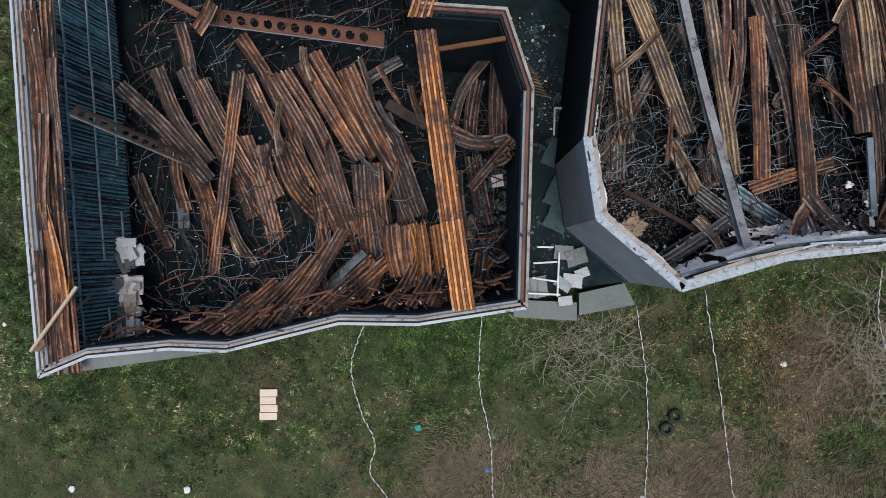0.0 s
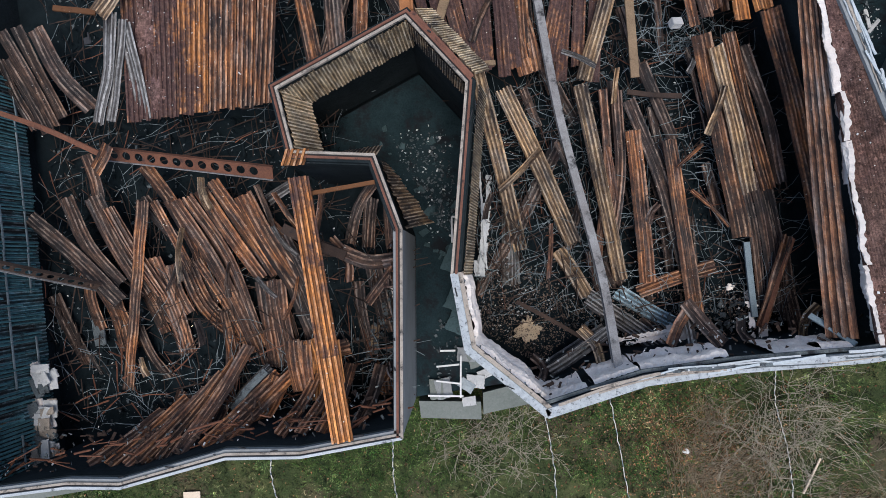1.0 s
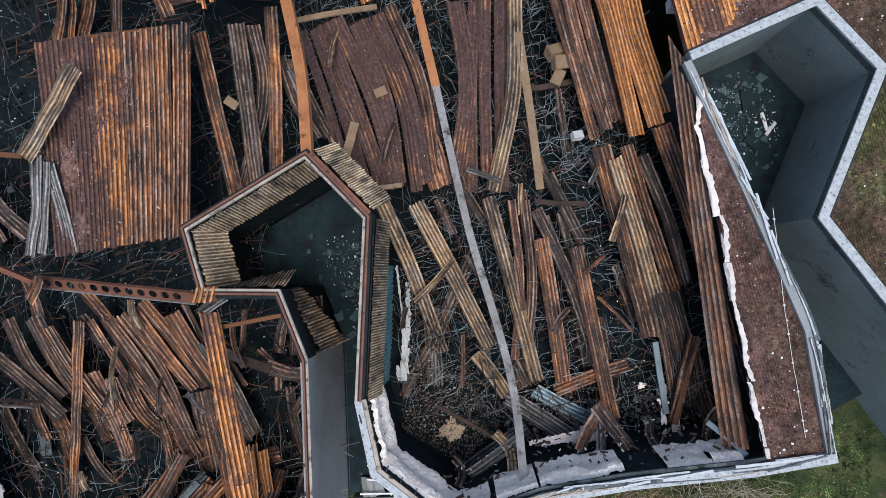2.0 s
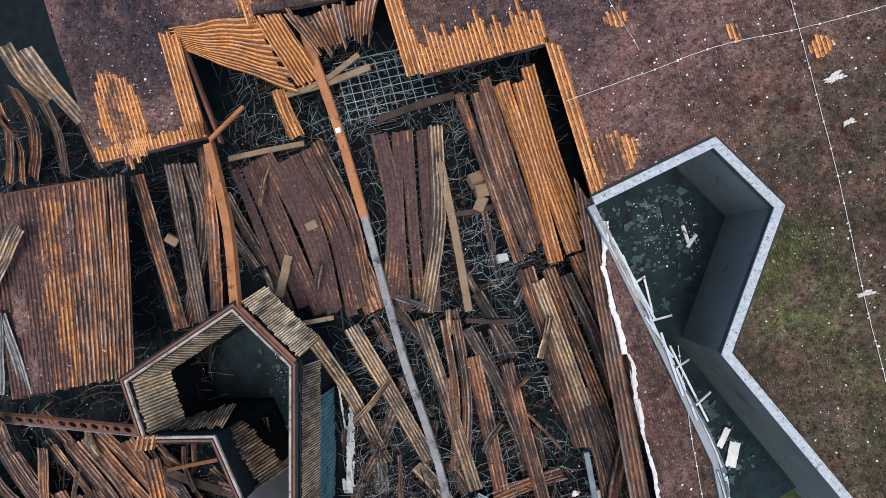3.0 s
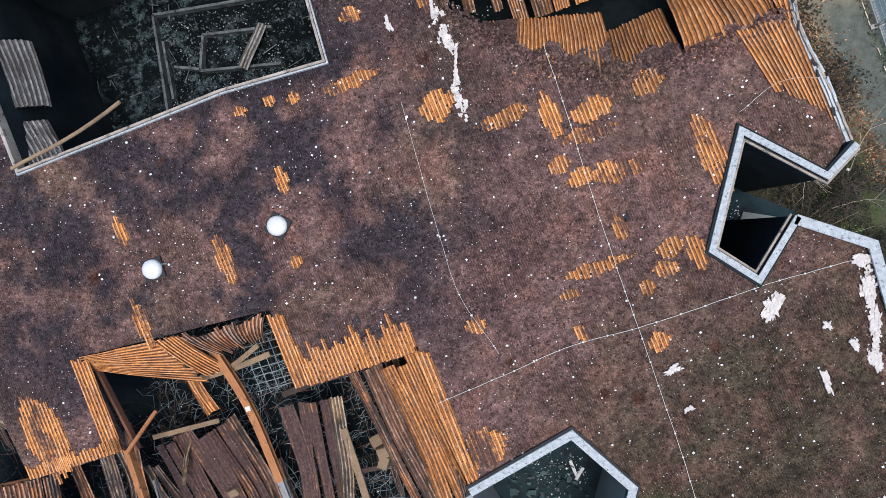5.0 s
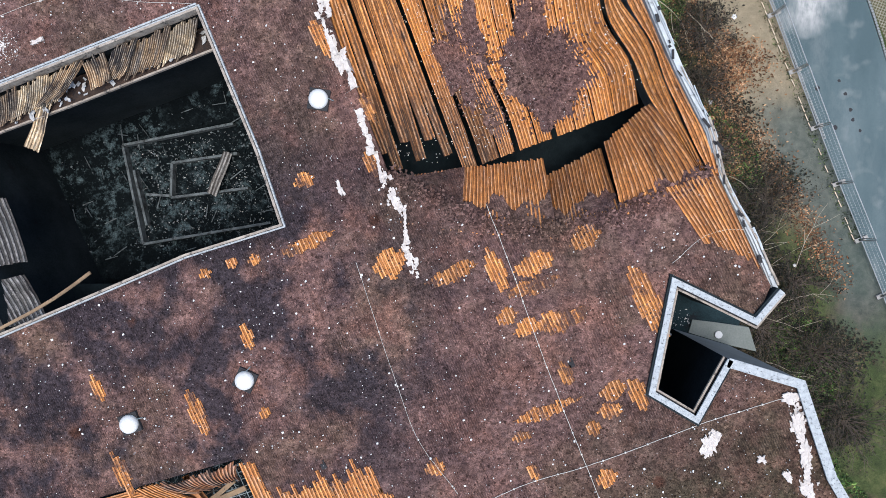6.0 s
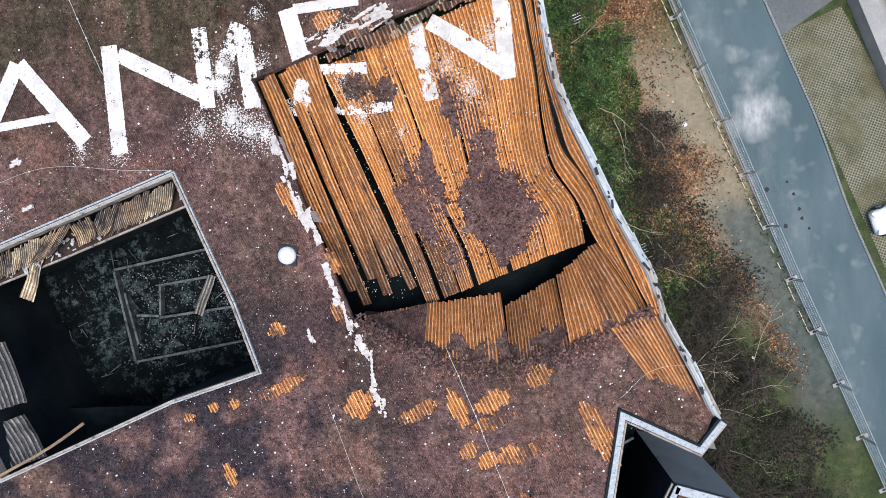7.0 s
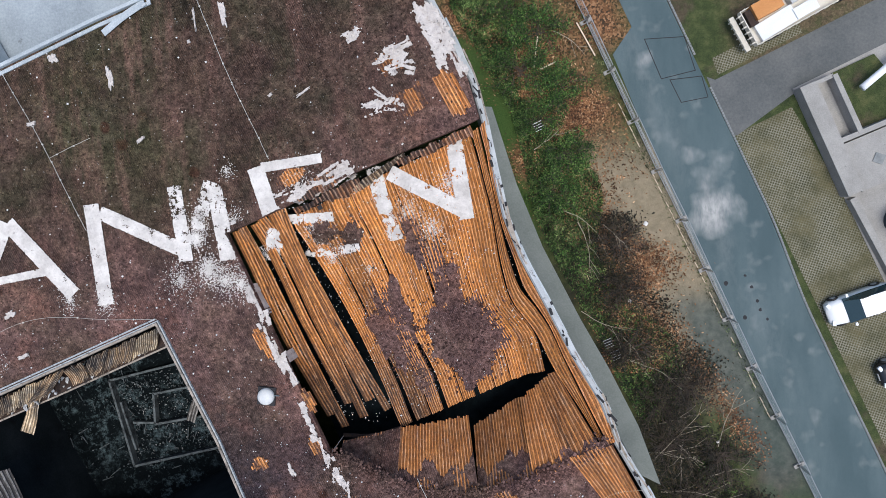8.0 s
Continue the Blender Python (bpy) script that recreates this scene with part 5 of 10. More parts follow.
falls = [((12.8, 41.25), (15.9, 41.75), (15.8, 38.7), (12.5, 39.2), 9.0, 8.8, "rust", 1, 0.0),
         ((15.85, 41.72), (19.5, 42.15), (19.9, 38.4), (15.75, 38.7), 8.75, 8.5, "orange", 2, 0.55),
         ((19.7, 41.4), (22.3, 42.7), (22.6, 39.3), (19.85, 38.4), 8.0, 7.8, "orange", 3, 0.62),
         ((22.3, 42.85), (24.1, 44.45), (25.9, 40.9), (22.55, 39.3), 8.3, 9.3, "orange", 2, 0.85)]
for k, (a, b, c, d, za, zb, mat, m, v0) in enumerate(falls):
    A, B_, C, D = (np.array((*p, z)) for p, z in ((a, za), (b, zb), (c, 10.98), (d, 10.98)))
    for h in range(m):
        l, r = h / m, (h + 1) / m
        drop = np.array((0, 0, rng.uniform(-0.25, 0.05) * (k == 2)))
        s = quad_surface(A + (B_ - A) * l + drop, A + (B_ - A) * r + drop, D + (C - D) * r, D + (C - D) * l, -0.25 if k != 2 else 0.1, 0.02, k)
        tagged(corrugate("slumped_deck", s, float(np.linalg.norm(B_ - A)) / m, 3.6, mat, 0.16, 0.05, jag=0.12, groove=0.65), "rusted deck slumping from the mossy roof into the gap", "metal sheet", "slumped decks")
    moss_sheet(quad_surface(A, B_, C, D, -0.25 if k != 2 else 0.1), v0, "plum-brown moss mat on slumped deck", 0.05 if k == 0 else 0.22)
ob = build("edge_beam", *sweep(smooth_line([(12.6, 41.3, 8.2), (14.2, 41.2, 8.3), (15.9, 41.6, 8.4)], 8), rect(0.16, 0.2)), "burnt_wood")
tagged(ob, "charred beam below the sagging deck's edge", "beam")

# ---- moss and paint lying on roof and deck ----
def in_basin(x, y):
    hit = False
    for (x0, y0), (x1, y1) in zip(BASIN, BASIN[1:] + BASIN[:1]):
        if (y0 > y) != (y1 > y) and x < x0 + (y - y0) * (x1 - x0) / (y1 - y0):
            hit = not hit
    return hit


def top_z(x, y):
    return float(basin_z(x, y)) + 0.07 if in_basin(x, y) else ROOF + 0.012


def moss_cushion(x, y, rx, ry, turn, wild=0.5, rest=top_z, lift=0.0):
    """An uneven mat of moss and gravel with a ragged edge."""
    seed = rng.uniform(0, 50)
    R, A = 16, 72
    verts, faces = [], []
    ct, st = math.cos(radians(turn)), math.sin(radians(turn))
    for i in range(R + 1):
        for k in range(A):
            t = 2 * math.pi * k / A
            edge = 1 + wild * noise.noise((2.2 * math.cos(t) + seed, 2.2 * math.sin(t), 0)) + 0.45 * wild * noise.noise((7 * math.cos(t) + seed, 7 * math.sin(t), 3))
            f = i / R * edge
            px, py = f * rx * math.cos(t), f * ry * math.sin(t)
            X, Y = x + px * ct - py * st, y + px * st + py * ct
            up = 0.05 * (1 - (i / R) ** 4) + 0.03 * noise.noise((X * 6, Y * 6, seed)) - (0.06 if i == R else 0)
            verts.append((X, Y, rest(X, Y) + up + lift))
    for i in range(R):
        for k in range(A):
            faces.append((i * A + k, i * A + (k + 1) % A, (i + 1) * A + (k + 1) % A, (i + 1) * A + k))
    return tagged(build("moss_cushion", verts, faces, "roof_moss", smooth=True), "ragged mat of plum-brown moss and gravel on rusted deck", "moss", "moss mats")


CUSHIONS = ((15.9, 46.9, 1.2, 2.7, 18), (19.8, 46.2, 2.0, 2.3, 10), (18.9, 49.0, 0.75, 2.6, 14), (17.6, 51.6, 0.6, 1.6, 10), (14.4, 51.9, 0.5, 0.9, -20), (13.0, 52.3, 0.8, 0.6, 0), (17.2, 44.2, 0.5, 1.3, 20))
for x, y, rx, ry, turn in ((-8.7, 17.4, 0.5, 1.3, 20), (-8.0, 14.2, 0.45, 1.2, 18), (-7.2, 12.0, 0.35, 0.7, 16), (-7.2, 16.2, 0.35, 1.0, 18), (-6.3, 17.8, 0.3, 0.7, 14)):
    moss_cushion(x, y, rx, ry, turn, 0.9, dropped_z, 0.03)
for spot in CUSHIONS:
    moss_cushion(*spot)


def painted_stroke(parent, p, q, width, wear=0.25, wear_end=None, rise=0.05):
    """One brush stroke of white paint, flaked away in places."""
    p, q = np.array(p, float), np.array(q, float)
    d = q - p
    L = float(np.linalg.norm(d))
    d /= L
    n_ = np.array((-d[1], d[0]))
    step = 0.04
    nl, nw = round(L / step), round(width / step)
    s0 = rng.uniform(0, 60)
    verts, faces = [], []
    for i in range(nl + 1):
        for k in range(nw + 1):
            v = p + d * i * step + n_ * (k * step - width / 2) + rng.uniform(-0.018, 0.018, 2)
            verts.append((v[0], v[1], top_z(v[0], v[1]) + rise))
    for i in range(nl):
        w0 = wear + ((wear_end if wear_end is not None else wear) - wear) * i / nl
        for k in range(nw):
            c = p + d * (i + 0.5) * step + n_ * ((k + 0.5) * step - width / 2)
            edge_ = min(k + 0.5, nw - k - 0.5, i + 0.5, nl - i - 0.5) * step
            keep = 0.5 + 0.45 * noise.noise((c[0] * 1.6 + s0, c[1] * 1.6, 1)) + 0.4 * noise.noise((c[0] * 5 + s0, c[1] * 5, 5)) + 0.3 * noise.noise((c[0] * 17 + s0, c[1] * 17, 5)) + rng.uniform(-0.08, 0.08) - (0.12 - edge_ if edge_ < 0.12 else 0)
            h = i * (nw + 1) + k
            zs = [verts[j][2] for j in (h, h + 1, h + nw + 2, h + nw + 1)]
            if keep >= w0 + 0.06 and max(zs) - min(zs) < 0.12:
                faces.append((h, h + 1, h + nw + 2, h + nw + 1))
    return tagged(build("stroke", verts, faces, "letter_paint", parent), kind="stuff")


def letter(word, *strokes):
    ob = empty("painted_letter", pose(strokes[0][0][0], strokes[0][0][1], ROOF))
    tagged(ob, word, "painted letter", "painted word")
    for k, (p, q, width, *wear) in enumerate(strokes):
        s = painted_stroke(ob, p, q, width, *wear[:1], wear[1] if len(wear) > 1 else None, 0.05 + 0.008 * k)
        s.matrix_parent_inverse = ob.matrix_world.inverted()
    return ob


letter("white painted letter A on the mossy roof", ((-5.3, 50.0), (-3.0, 54.2), 0.75, 0.02), ((-2.95, 54.2), (0.2, 50.3), 0.82, 0.02), ((-4.2, 51.25), (-1.0, 51.6), 0.42, 0.02))
letter("white painted letter N on the mossy roof, one leg flaking", ((1.62, 54.75), (1.85, 49.65), 0.78, 0.0, 0.15), ((2.05, 54.3), (6.3, 52.0), 0.72, 0.02, 0.15), ((6.05, 55.25), (6.3, 51.5), 0.7, 0.3, 0.12))
letter("white painted letter stroke, badly flaked", ((8.1, 55.3), (8.45, 51.4), 0.8, 0.3, 0.05), ((6.7, 52.3), (8.0, 55.3), 0.75, 0.36, 0.42))
letter("white painted letter E across the torn roof edge", ((10.3, 55.8), (10.85, 53.4), 0.85, 0.05), ((10.85, 53.4), (10.3, 51.1), 0.8, 0.2, 0.4), ((10.6, 55.75), (13.65, 55.95), 0.48, 0.03), ((11.0, 53.15), (13.7, 53.1), 0.5, 0.25), ((11.3, 51.35), (14.7, 51.4), 0.5, 0.38))
letter("white painted letter N on the sagging orange deck", ((15.95, 55.4), (16.6, 51.6), 0.75, 0.18, 0.34), ((16.75, 55.0), (20.3, 52.75), 0.75, 0.08), ((20.05, 56.5), (20.3, 52.4), 0.8, 0.16, 0.05))


def flakes(x, y, r, count, size=0.04, name="paint_flakes", material="letter_paint", words="scatter of white paint flakes on the roof"):
    """Loose flakes strewn round a point."""
    soup = Soup()
    for _ in range(count):
        a, f = rng.uniform(0, 2 * np.pi), r * abs(rng.normal(0, 0.5))
        X, Y = x + f * math.cos(a), y + f * math.sin(a) * 1.2
        if -1.3 < Y - 52.75 - 0.345 * (X - 8.5) < 0.25 and 8.3 < X < 21.2:
            continue
        s = size * rng.uniform(0.4, 1.3)
        soup.box((X, Y, top_z(X, Y) + 0.02), (s, s * rng.uniform(0.5, 1), 0.02), rot(rng.uniform(-20, 20), rng.uniform(-20, 20), rng.uniform(0, 90)))
    return tagged(soup.done(name, material), words, "paint flakes", kind="stuff")


for spot in ((7.0, 52.6, 0.7, 450, 0.05), (8.9, 53.2, 0.8, 380, 0.05), (9.5, 51.6, 0.6, 600, 0.05), (7.4, 51.0, 0.8, 900, 0.055), (9.0, 50.2, 0.9, 500, 0.05), (18.4, 52.0, 0.9, 500, 0.05), (-5.0, 49.6, 0.7, 400, 0.05), (-0.1, 50.0, 0.7, 260), (1.8, 49.7, 0.7, 320), (5.9, 50.6, 1.2, 620), (8.2, 50.4, 1.1, 760), (8.8, 55.8, 0.5, 160), (12.7, 54.5, 1.5, 520), 
             (7.2, 53.6, 0.9, 420), (17.4, 53.0, 1.0, 700), (19.6, 54.2, 0.9, 420), (12.6, 52.6, 1.2, 420), (13.2, 51.0, 0.9, 300), (10.6, 50.9, 0.6, 120), (-4.6, 47.2, 0.9, 200), (15.0, 50.2, 0.5, 120)):
    flakes(*spot)

# bare deck beside the east parapet, above the niche
for k in range(4):
    a, b = k / 4, (k + 1) / 4
    A, B_, C, D = (np.array((*p, ROOF + 0.006)) for p in ((24.3, 40.6), (26.4, 41.1), (28.3, 36.95), (26.9, 36.7)))
    s = quad_surface(A + (B_ - A) * a, A + (B_ - A) * b, D + (C - D) * b, D + (C - D) * a, -0.03)
    corrugate("bare_deck", s, 2.2 / 4, 4.6, "orange", 0.16, 0.045, lambda i, n, k=k: (0.0, ragged(0, 1 - 0.12 * (3 - k), 0.3)(i, n)[1]), 0.1, roof, "bare orange deck beside the east parapet", 0.5, 0.7)

# splintered deck edge over the gap at the basin's north rim
for a, b, w0, w1, mat in (((11.9, 53.75), (15.3, 54.95), 0.55, 0.9, "rust"), ((14.9, 54.5), (17.6, 55.9), 0.5, 0.4, "tan"), ((17.2, 55.55), (20.9, 56.95), 0.5, 0.75, "rust")):
    A, B_ = np.array((*a, 11.02)), np.array((*b, 11.05))
    n_ = np.array(((B_ - A)[1], -(B_ - A)[0], 0.0)) / np.linalg.norm(B_ - A)
    s = quad_surface(A, B_, B_ + n_ * w1 - (0, 0, 0.35), A + n_ * w0 - (0, 0, 0.3), 0.0, 0.03, w0)
    ob = corrugate("splintered_deck", s, float(np.linalg.norm(B_ - A)), 0.7, mat, 0.2, 0.06, ragged(0, 1, 0.5), 0.1)
    tagged(ob, "splintered rusted deck edge over the gap at the sagging roof", "metal sheet", "splintered deck edges")

# ---- steelwork in the burnt rooms ----
def castellated(name, p, q, height, material, holes=0.62, words="rust-red castellated steel beam with round web holes", lower="beam_pink"):
    """A beam with round holes in its web, from p to q, leaning so that the web shows."""
    p, q = np.array(p, float), np.array(q, float)
    L = float(np.linalg.norm(q - p))
    d = (q - p) / L
    side = np.array((-d[1], d[0], 0.0))
    side /= np.linalg.norm(side)
    up = np.cross(d, side)
    up = up * np.sign(up[2])
    web = up * 0.55 + side * 0.83
    flat = up * 0.83 - side * 0.55
    thing = empty(name, Matrix.Translation(p))
    tagged(thing, words, "steel beam", "castellated beams")
    loops = [[(0, 0), (L, 0), (L, height), (0, height)]]
    x = height * 0.7
    while x < L - height * 0.5:
        loops.append([(x + height * 0.31 * math.cos(t), height / 2 + height * 0.31 * math.sin(t)) for t in np.arange(12) * math.pi / 6])
        x += height * 0.95
    pts = [c for loop in loops for c in loop]
    tris = tessellate_polygon([[Vector((a, b, 0)) for a, b in loop] for loop in loops])
    k = len(pts)
    verts = [tuple(d * a + web * b + flat * o) for o in (0.012, -0.012) for a, b in pts]
    faces = [t for t in tris] + [(a + k, c + k, b + k) for a, b, c in tris]
    start = 0
    for loop in loops:
        m = len(loop)
        faces += [(start + i, start + (i + 1) % m, start + (i + 1) % m + k, start + i + k) for i in range(m)]
        start += m
    build("web", verts, faces, material, thing)
    for b in (0.0, height):
        line = [tuple(d * (L * f) + web * b) for f in (0, 0.33, 0.66, 1)]
        build("flange", *sweep(line, rect(0.16, 0.03), tuple(web)), lower if b == 0 else material, thing)
    return thing


castellated("castellated_beam", (-9.2, 9.2, 8.15), (-2.35, 9.75, 8.65), 0.55, "beam_rust")
castellated("castellated_beam", (-11.7, 4.5, 10.6), (-9.1, 3.95, 7.1), 0.4, "burnt_wood", words="dark rusted castellated beam slanting down from the eaves", lower="beam_pink")


def steel(name, pts, section, material, words, up=(0, 0, 1)):
    ob = build(name, *sweep(smooth_line(pts, 28), section, up), material)
    return tagged(ob, words, "steel beam")


steel("rolled_beam", [(-14.2, 10.2, 8.6), (-11.5, 9.85, 8.5), (-9.1, 9.3, 8.3)], i_section(0.2, 0.3, 0.03), "beam_rust", "long rust-brown steel beam sagging across the burnt hall")
steel("bent_beam", [(2.6, 27.2, 9.6), (4.09, 23.73, 8.1), (5.6, 20.2, 7.75)], i_section(0.36, 0.34, 0.03), "beam_orange", "orange-brown end of a long bent steel beam")
steel("bent_beam", [(5.6, 20.2, 7.75), (7.8, 14.9, 7.5), (10.9, 8.2, 8.2), (11.68, 5.1, 10.0)], i_section(0.31, 0.3, 0.03), "beam_pink", "long pale pink steel beam lying bent across the rooms")
tag = Soup()
tag.box((4.1, 23.7, 8.29), (0.22, 0.22, 0.02), rotz(20))
tagged(tag.done("label_plate", "chip_white"), "small white plate stuck on the beam", "plate")
steel("edge_post", [(-0.45, 22.25, 10.5), (0.9, 19.0, 10.75), (1.75, 16.1, 11.1)], [(-0.24, -0.2), (0.24, -0.2), (0.24, -0.14), (-0.18, -0.14), (-0.18, 0.2), (-0.24, 0.2)], "beam_orange", "orange rusted steel angle reaching to the court wall")
steel("edge_angle", [(-0.15, 22.3, 10.9), (0.6, 23.9, 10.0)], rect(0.14, 0.14), "beam_orange", "short orange steel angle at the torn edge")
steel("purlin", [(-2.0, 26.2, 10.6), (-0.9, 24.1, 10.45), (0.1, 22.3, 10.4)], rect(0.12, 0.3), "beam_rust", "rusted edge purlin below the torn roof")
for p, q in (((15.0, 20.6), (19.2, 8.5)),):
    s = quad_surface((13.9, 22.6, 10.6), (14.75, 21.4, 10.9), (19.1, 8.35, 10.5), (18.5, 8.2, 9.6), 0.1, 0.008)
    tagged(corrugate("verge_sheet", s, 0.75, 14.0, "brown", 0.18, 0.06), "rusted deck strip hanging beside the roof remnant", "metal sheet")

# teal studs lining the west wall
rack = empty("slatted_lining", pose(-12.3, 3.0, 8.0))
tagged(rack, "dark teal upright slats lining the west wall inside", "wall lining")
P = [np.array(p) for p in WEST]
spots = []
for a, b in ((P[1] + (P[0] - P[1]) * 0.25, P[1]), (P[1], P[2]), (P[2], P[3])):
    L = float(np.linalg.norm(b - a))
    n_ = np.array((-(b - a)[1], (b - a)[0])) / L
    spots += [(a + (b - a) * f / L + n_ * 0.42, n_) for f in np.arange(0.1, L - 0.05, 0.15)]
for a, b in ((P[1] + (P[0] - P[1]) * 0.25, P[1]), (P[1], P[2]), (P[2], P[3])):
    L = float(np.linalg.norm(b - a))
    n_ = np.array((-(b - a)[1], (b - a)[0])) / L
    s = quad_surface((*(a + n_ * 0.36), 10.5), (*(b + n_ * 0.36), 10.5), (*(b + n_ * 0.72), 6.2), (*(a + n_ * 0.72), 6.2), 0.0, 0.02)
    ob = corrugate("backing_sheet", s, L, 4.3, "lining_teal", 0.15, 0.03, parent=rack, label="blue-green coated backing sheet")
    ob.matrix_parent_inverse = rack.matrix_world.inverted()
for c, n_ in spots:
    if rng.random() < 0.22:
        continue
    bottom = rng.uniform(6.3, 6.8) if rng.random() > 0.15 else rng.uniform(7.5, 9.0)
    top = rng.uniform(10.4, 10.7) if rng.random() > 0.15 else rng.uniform(9.0, 10.0)
    foot = c + n_ * rng.uniform(0.25, 0.5)
    ob = build("slat", *sweep([(*foot, bottom), (*c, top)], rect(0.085, 0.05), (0.3, 0.95, 0.1)), "slat_teal", rack)
    ob.matrix_parent_inverse = rack.matrix_world.inverted()
for z, o in ((9.6, 0.16), (8.2, 0.3), (7.0, 0.42)):
    for k in range(0, len(spots) - 12, 12):
        (c0, n0), (c1, n1) = spots[k], spots[k + 12]
        if rng.random() < 0.15:
            continue
        ob = build("rail", *sweep([(*(c0 + n0 * o), z), (*(c1 + n1 * o), z + rng.normal(0, 0.06))], rect(0.05, 0.07)), "wire", rack)
        ob.matrix_parent_inverse = rack.matrix_world.inverted()


def board(name, x, y, z, w, h, t, turn, material, words, cat="panel", tilt=(0, 0), group="", rough=0.93):
    """A broken flat board with chipped corners."""
    m = 32 if rough > 0.7 else 44
    seed = rng.uniform(0, 90)
    ring = []
    for k in range(m):
        a = 2 * math.pi * k / m
        c, s = math.cos(a), math.sin(a)
        f = 1 / max(abs(c), abs(s))
        if rough > 0.7:
            f *= rng.uniform(rough, 1.02)
        else:
            f = min(f, 1.2) * (0.72 + 0.5 * noise.noise((c * 1.5, s * 1.5, seed)) + 0.35 * noise.noise((c * 5, s * 5, seed)))
        ring.append((c * f * w / 2, s * f * h / 2))
    verts = [(px, py, o + rng.normal(0, t * 0.15)) for o in (t / 2, -t / 2) for px, py in ring]
    faces = [tuple(range(m)), tuple(range(2 * m - 1, m - 1, -1))] + [(i, i + m, (i + 1) % m + m, (i + 1) % m) for i in range(m)]
    ob = build(name, verts, faces, material)
    ob.matrix_world = pose(x, y, z, tilt[0], tilt[1], turn)
    return tagged(ob, words, cat, group)


for k in range(46):
    f = 1.06 * rng.random()
    x, y, z = -10.5 + 1.0 * f + rng.uniform(-0.35, 0.45), 0.6 - 4.0 * f, 7.4 + 0.2 * f + rng.uniform(-0.25, 0.15)
    board("plaster_board", x, y, z, rng.uniform(0.25, 0.8), rng.uniform(0.3, 0.95), 0.05, 15 + rng.normal(0, 14), ("plaster", "ash", "plaster", "soiled_metal", "insulation")[k % 5], "broken grey-white plaster board hanging below the eaves", tilt=(rng.uniform(-12, 12), rng.uniform(-12, 12)), group="plaster boards")
for x, y, z, w_, h_, turn, mat in ((-6.6, -2.1, 5.6, 0.7, 0.5, 30, "insulation"), (17.95, 7.8, 6.4, 0.35, 1.1, 15, "insulation"), (17.2, 9.3, 6.2, 0.5, 0.4, 40, "insulation"),
                                   (2.35, 4.3, 5.5, 0.35, 0.9, 10, "wood"), (2.9, 6.4, 5.8, 0.5, 0.5, 25, "insulation"), (0.3, 2.4, 6.0, 0.4, 0.5, 10, "insulation"), (-9.4, 2.0, 5.7, 0.5, 1.3, 20, "ash")):
    board("debris_board", x, y, z, w_, h_, 0.07, turn, mat, "pale broken board lying in black debris", tilt=(rng.uniform(-15, 15), rng.uniform(-15, 15)), group="debris boards")
board("torn_board", 8.7, 5.95, 5.75, 1.1, 1.45, 0.1, -20, "tan_board", "torn tan fibre board on brown rubble", "panel", (8, -6), "", 0.5)
steel("fallen_tube", [(18.0, 8.85, 9.25), (18.6, 8.5, 9.8), (19.06, 8.15, 10.4)], rect(0.2, 0.12), "teal_bar", "short blue-grey steel tube leaning on the wall")
steel("upright_bar", [(16.39, 11.31, 6.75), (16.85, 9.9, 6.7), (17.37, 8.43, 6.6)], rect(0.24, 0.1), "teal_bar", "blue-grey steel bar lying among burnt sheets")
steel("rusted_bar", [(18.07, 11.81, 6.9), (17.85, 10.0, 6.85), (17.65, 8.12, 6.8)], i_section(0.18, 0.16, 0.02), "beam_rust", "rust-red steel bar lying across the sheets")
for x, y, w_, h_, turn in ((17.16, 8.92, 0.5, 0.35, 20), (17.3, 8.3, 0.3, 0.9, 8), (17.5, 7.6, 0.35, 0.45, 40), (16.2, 9.4, 0.4, 0.3, 10)):
    board("torn_rag", x, y, 6.55, w_, h_, 0.06, turn, "insulation", "white torn rag hanging among burnt sheets", "rag", (rng.uniform(-25, 25), rng.uniform(-25, 25)), "torn rags", 0.4)
# crates and bins among the wreckage
for x, y, z, s_, turn, mat in ((10.2, 22.4, 7.7, 0.55, 30, "wood"), (10.55, 22.0, 7.8, 0.6, 20, "wood"), (10.5, 21.4, 7.6, 0.5, 75, "wood"), (-2.75, 18.15, 7.85, 0.42, -25, "wood"), (14.35, 24.3, 9.3, 0.5, 10, "plaster"), (11.7, 19.2, 7.4, 0.35, 20, "plaster"), (3.4, 19.6, 7.9, 0.4, 30, "wood")):
    soup = Soup()
    for r in range(3):
        soup.box((0, 0, (r - 1) * s_ * 0.3), (s_ * 1.3, s_ * 0.9, s_ * 0.24))
    soup.box((0, 0, 0), (s_ * 1.2, s_ * 0.8, s_ * 0.95))
    ob = soup.done("crate", mat)
    ob.matrix_world = pose(x, y, z, rng.uniform(-20, 20), rng.uniform(-20, 20), turn)
    tagged(ob, "small battered crate wedged among fallen sheets", "crate", "crates")


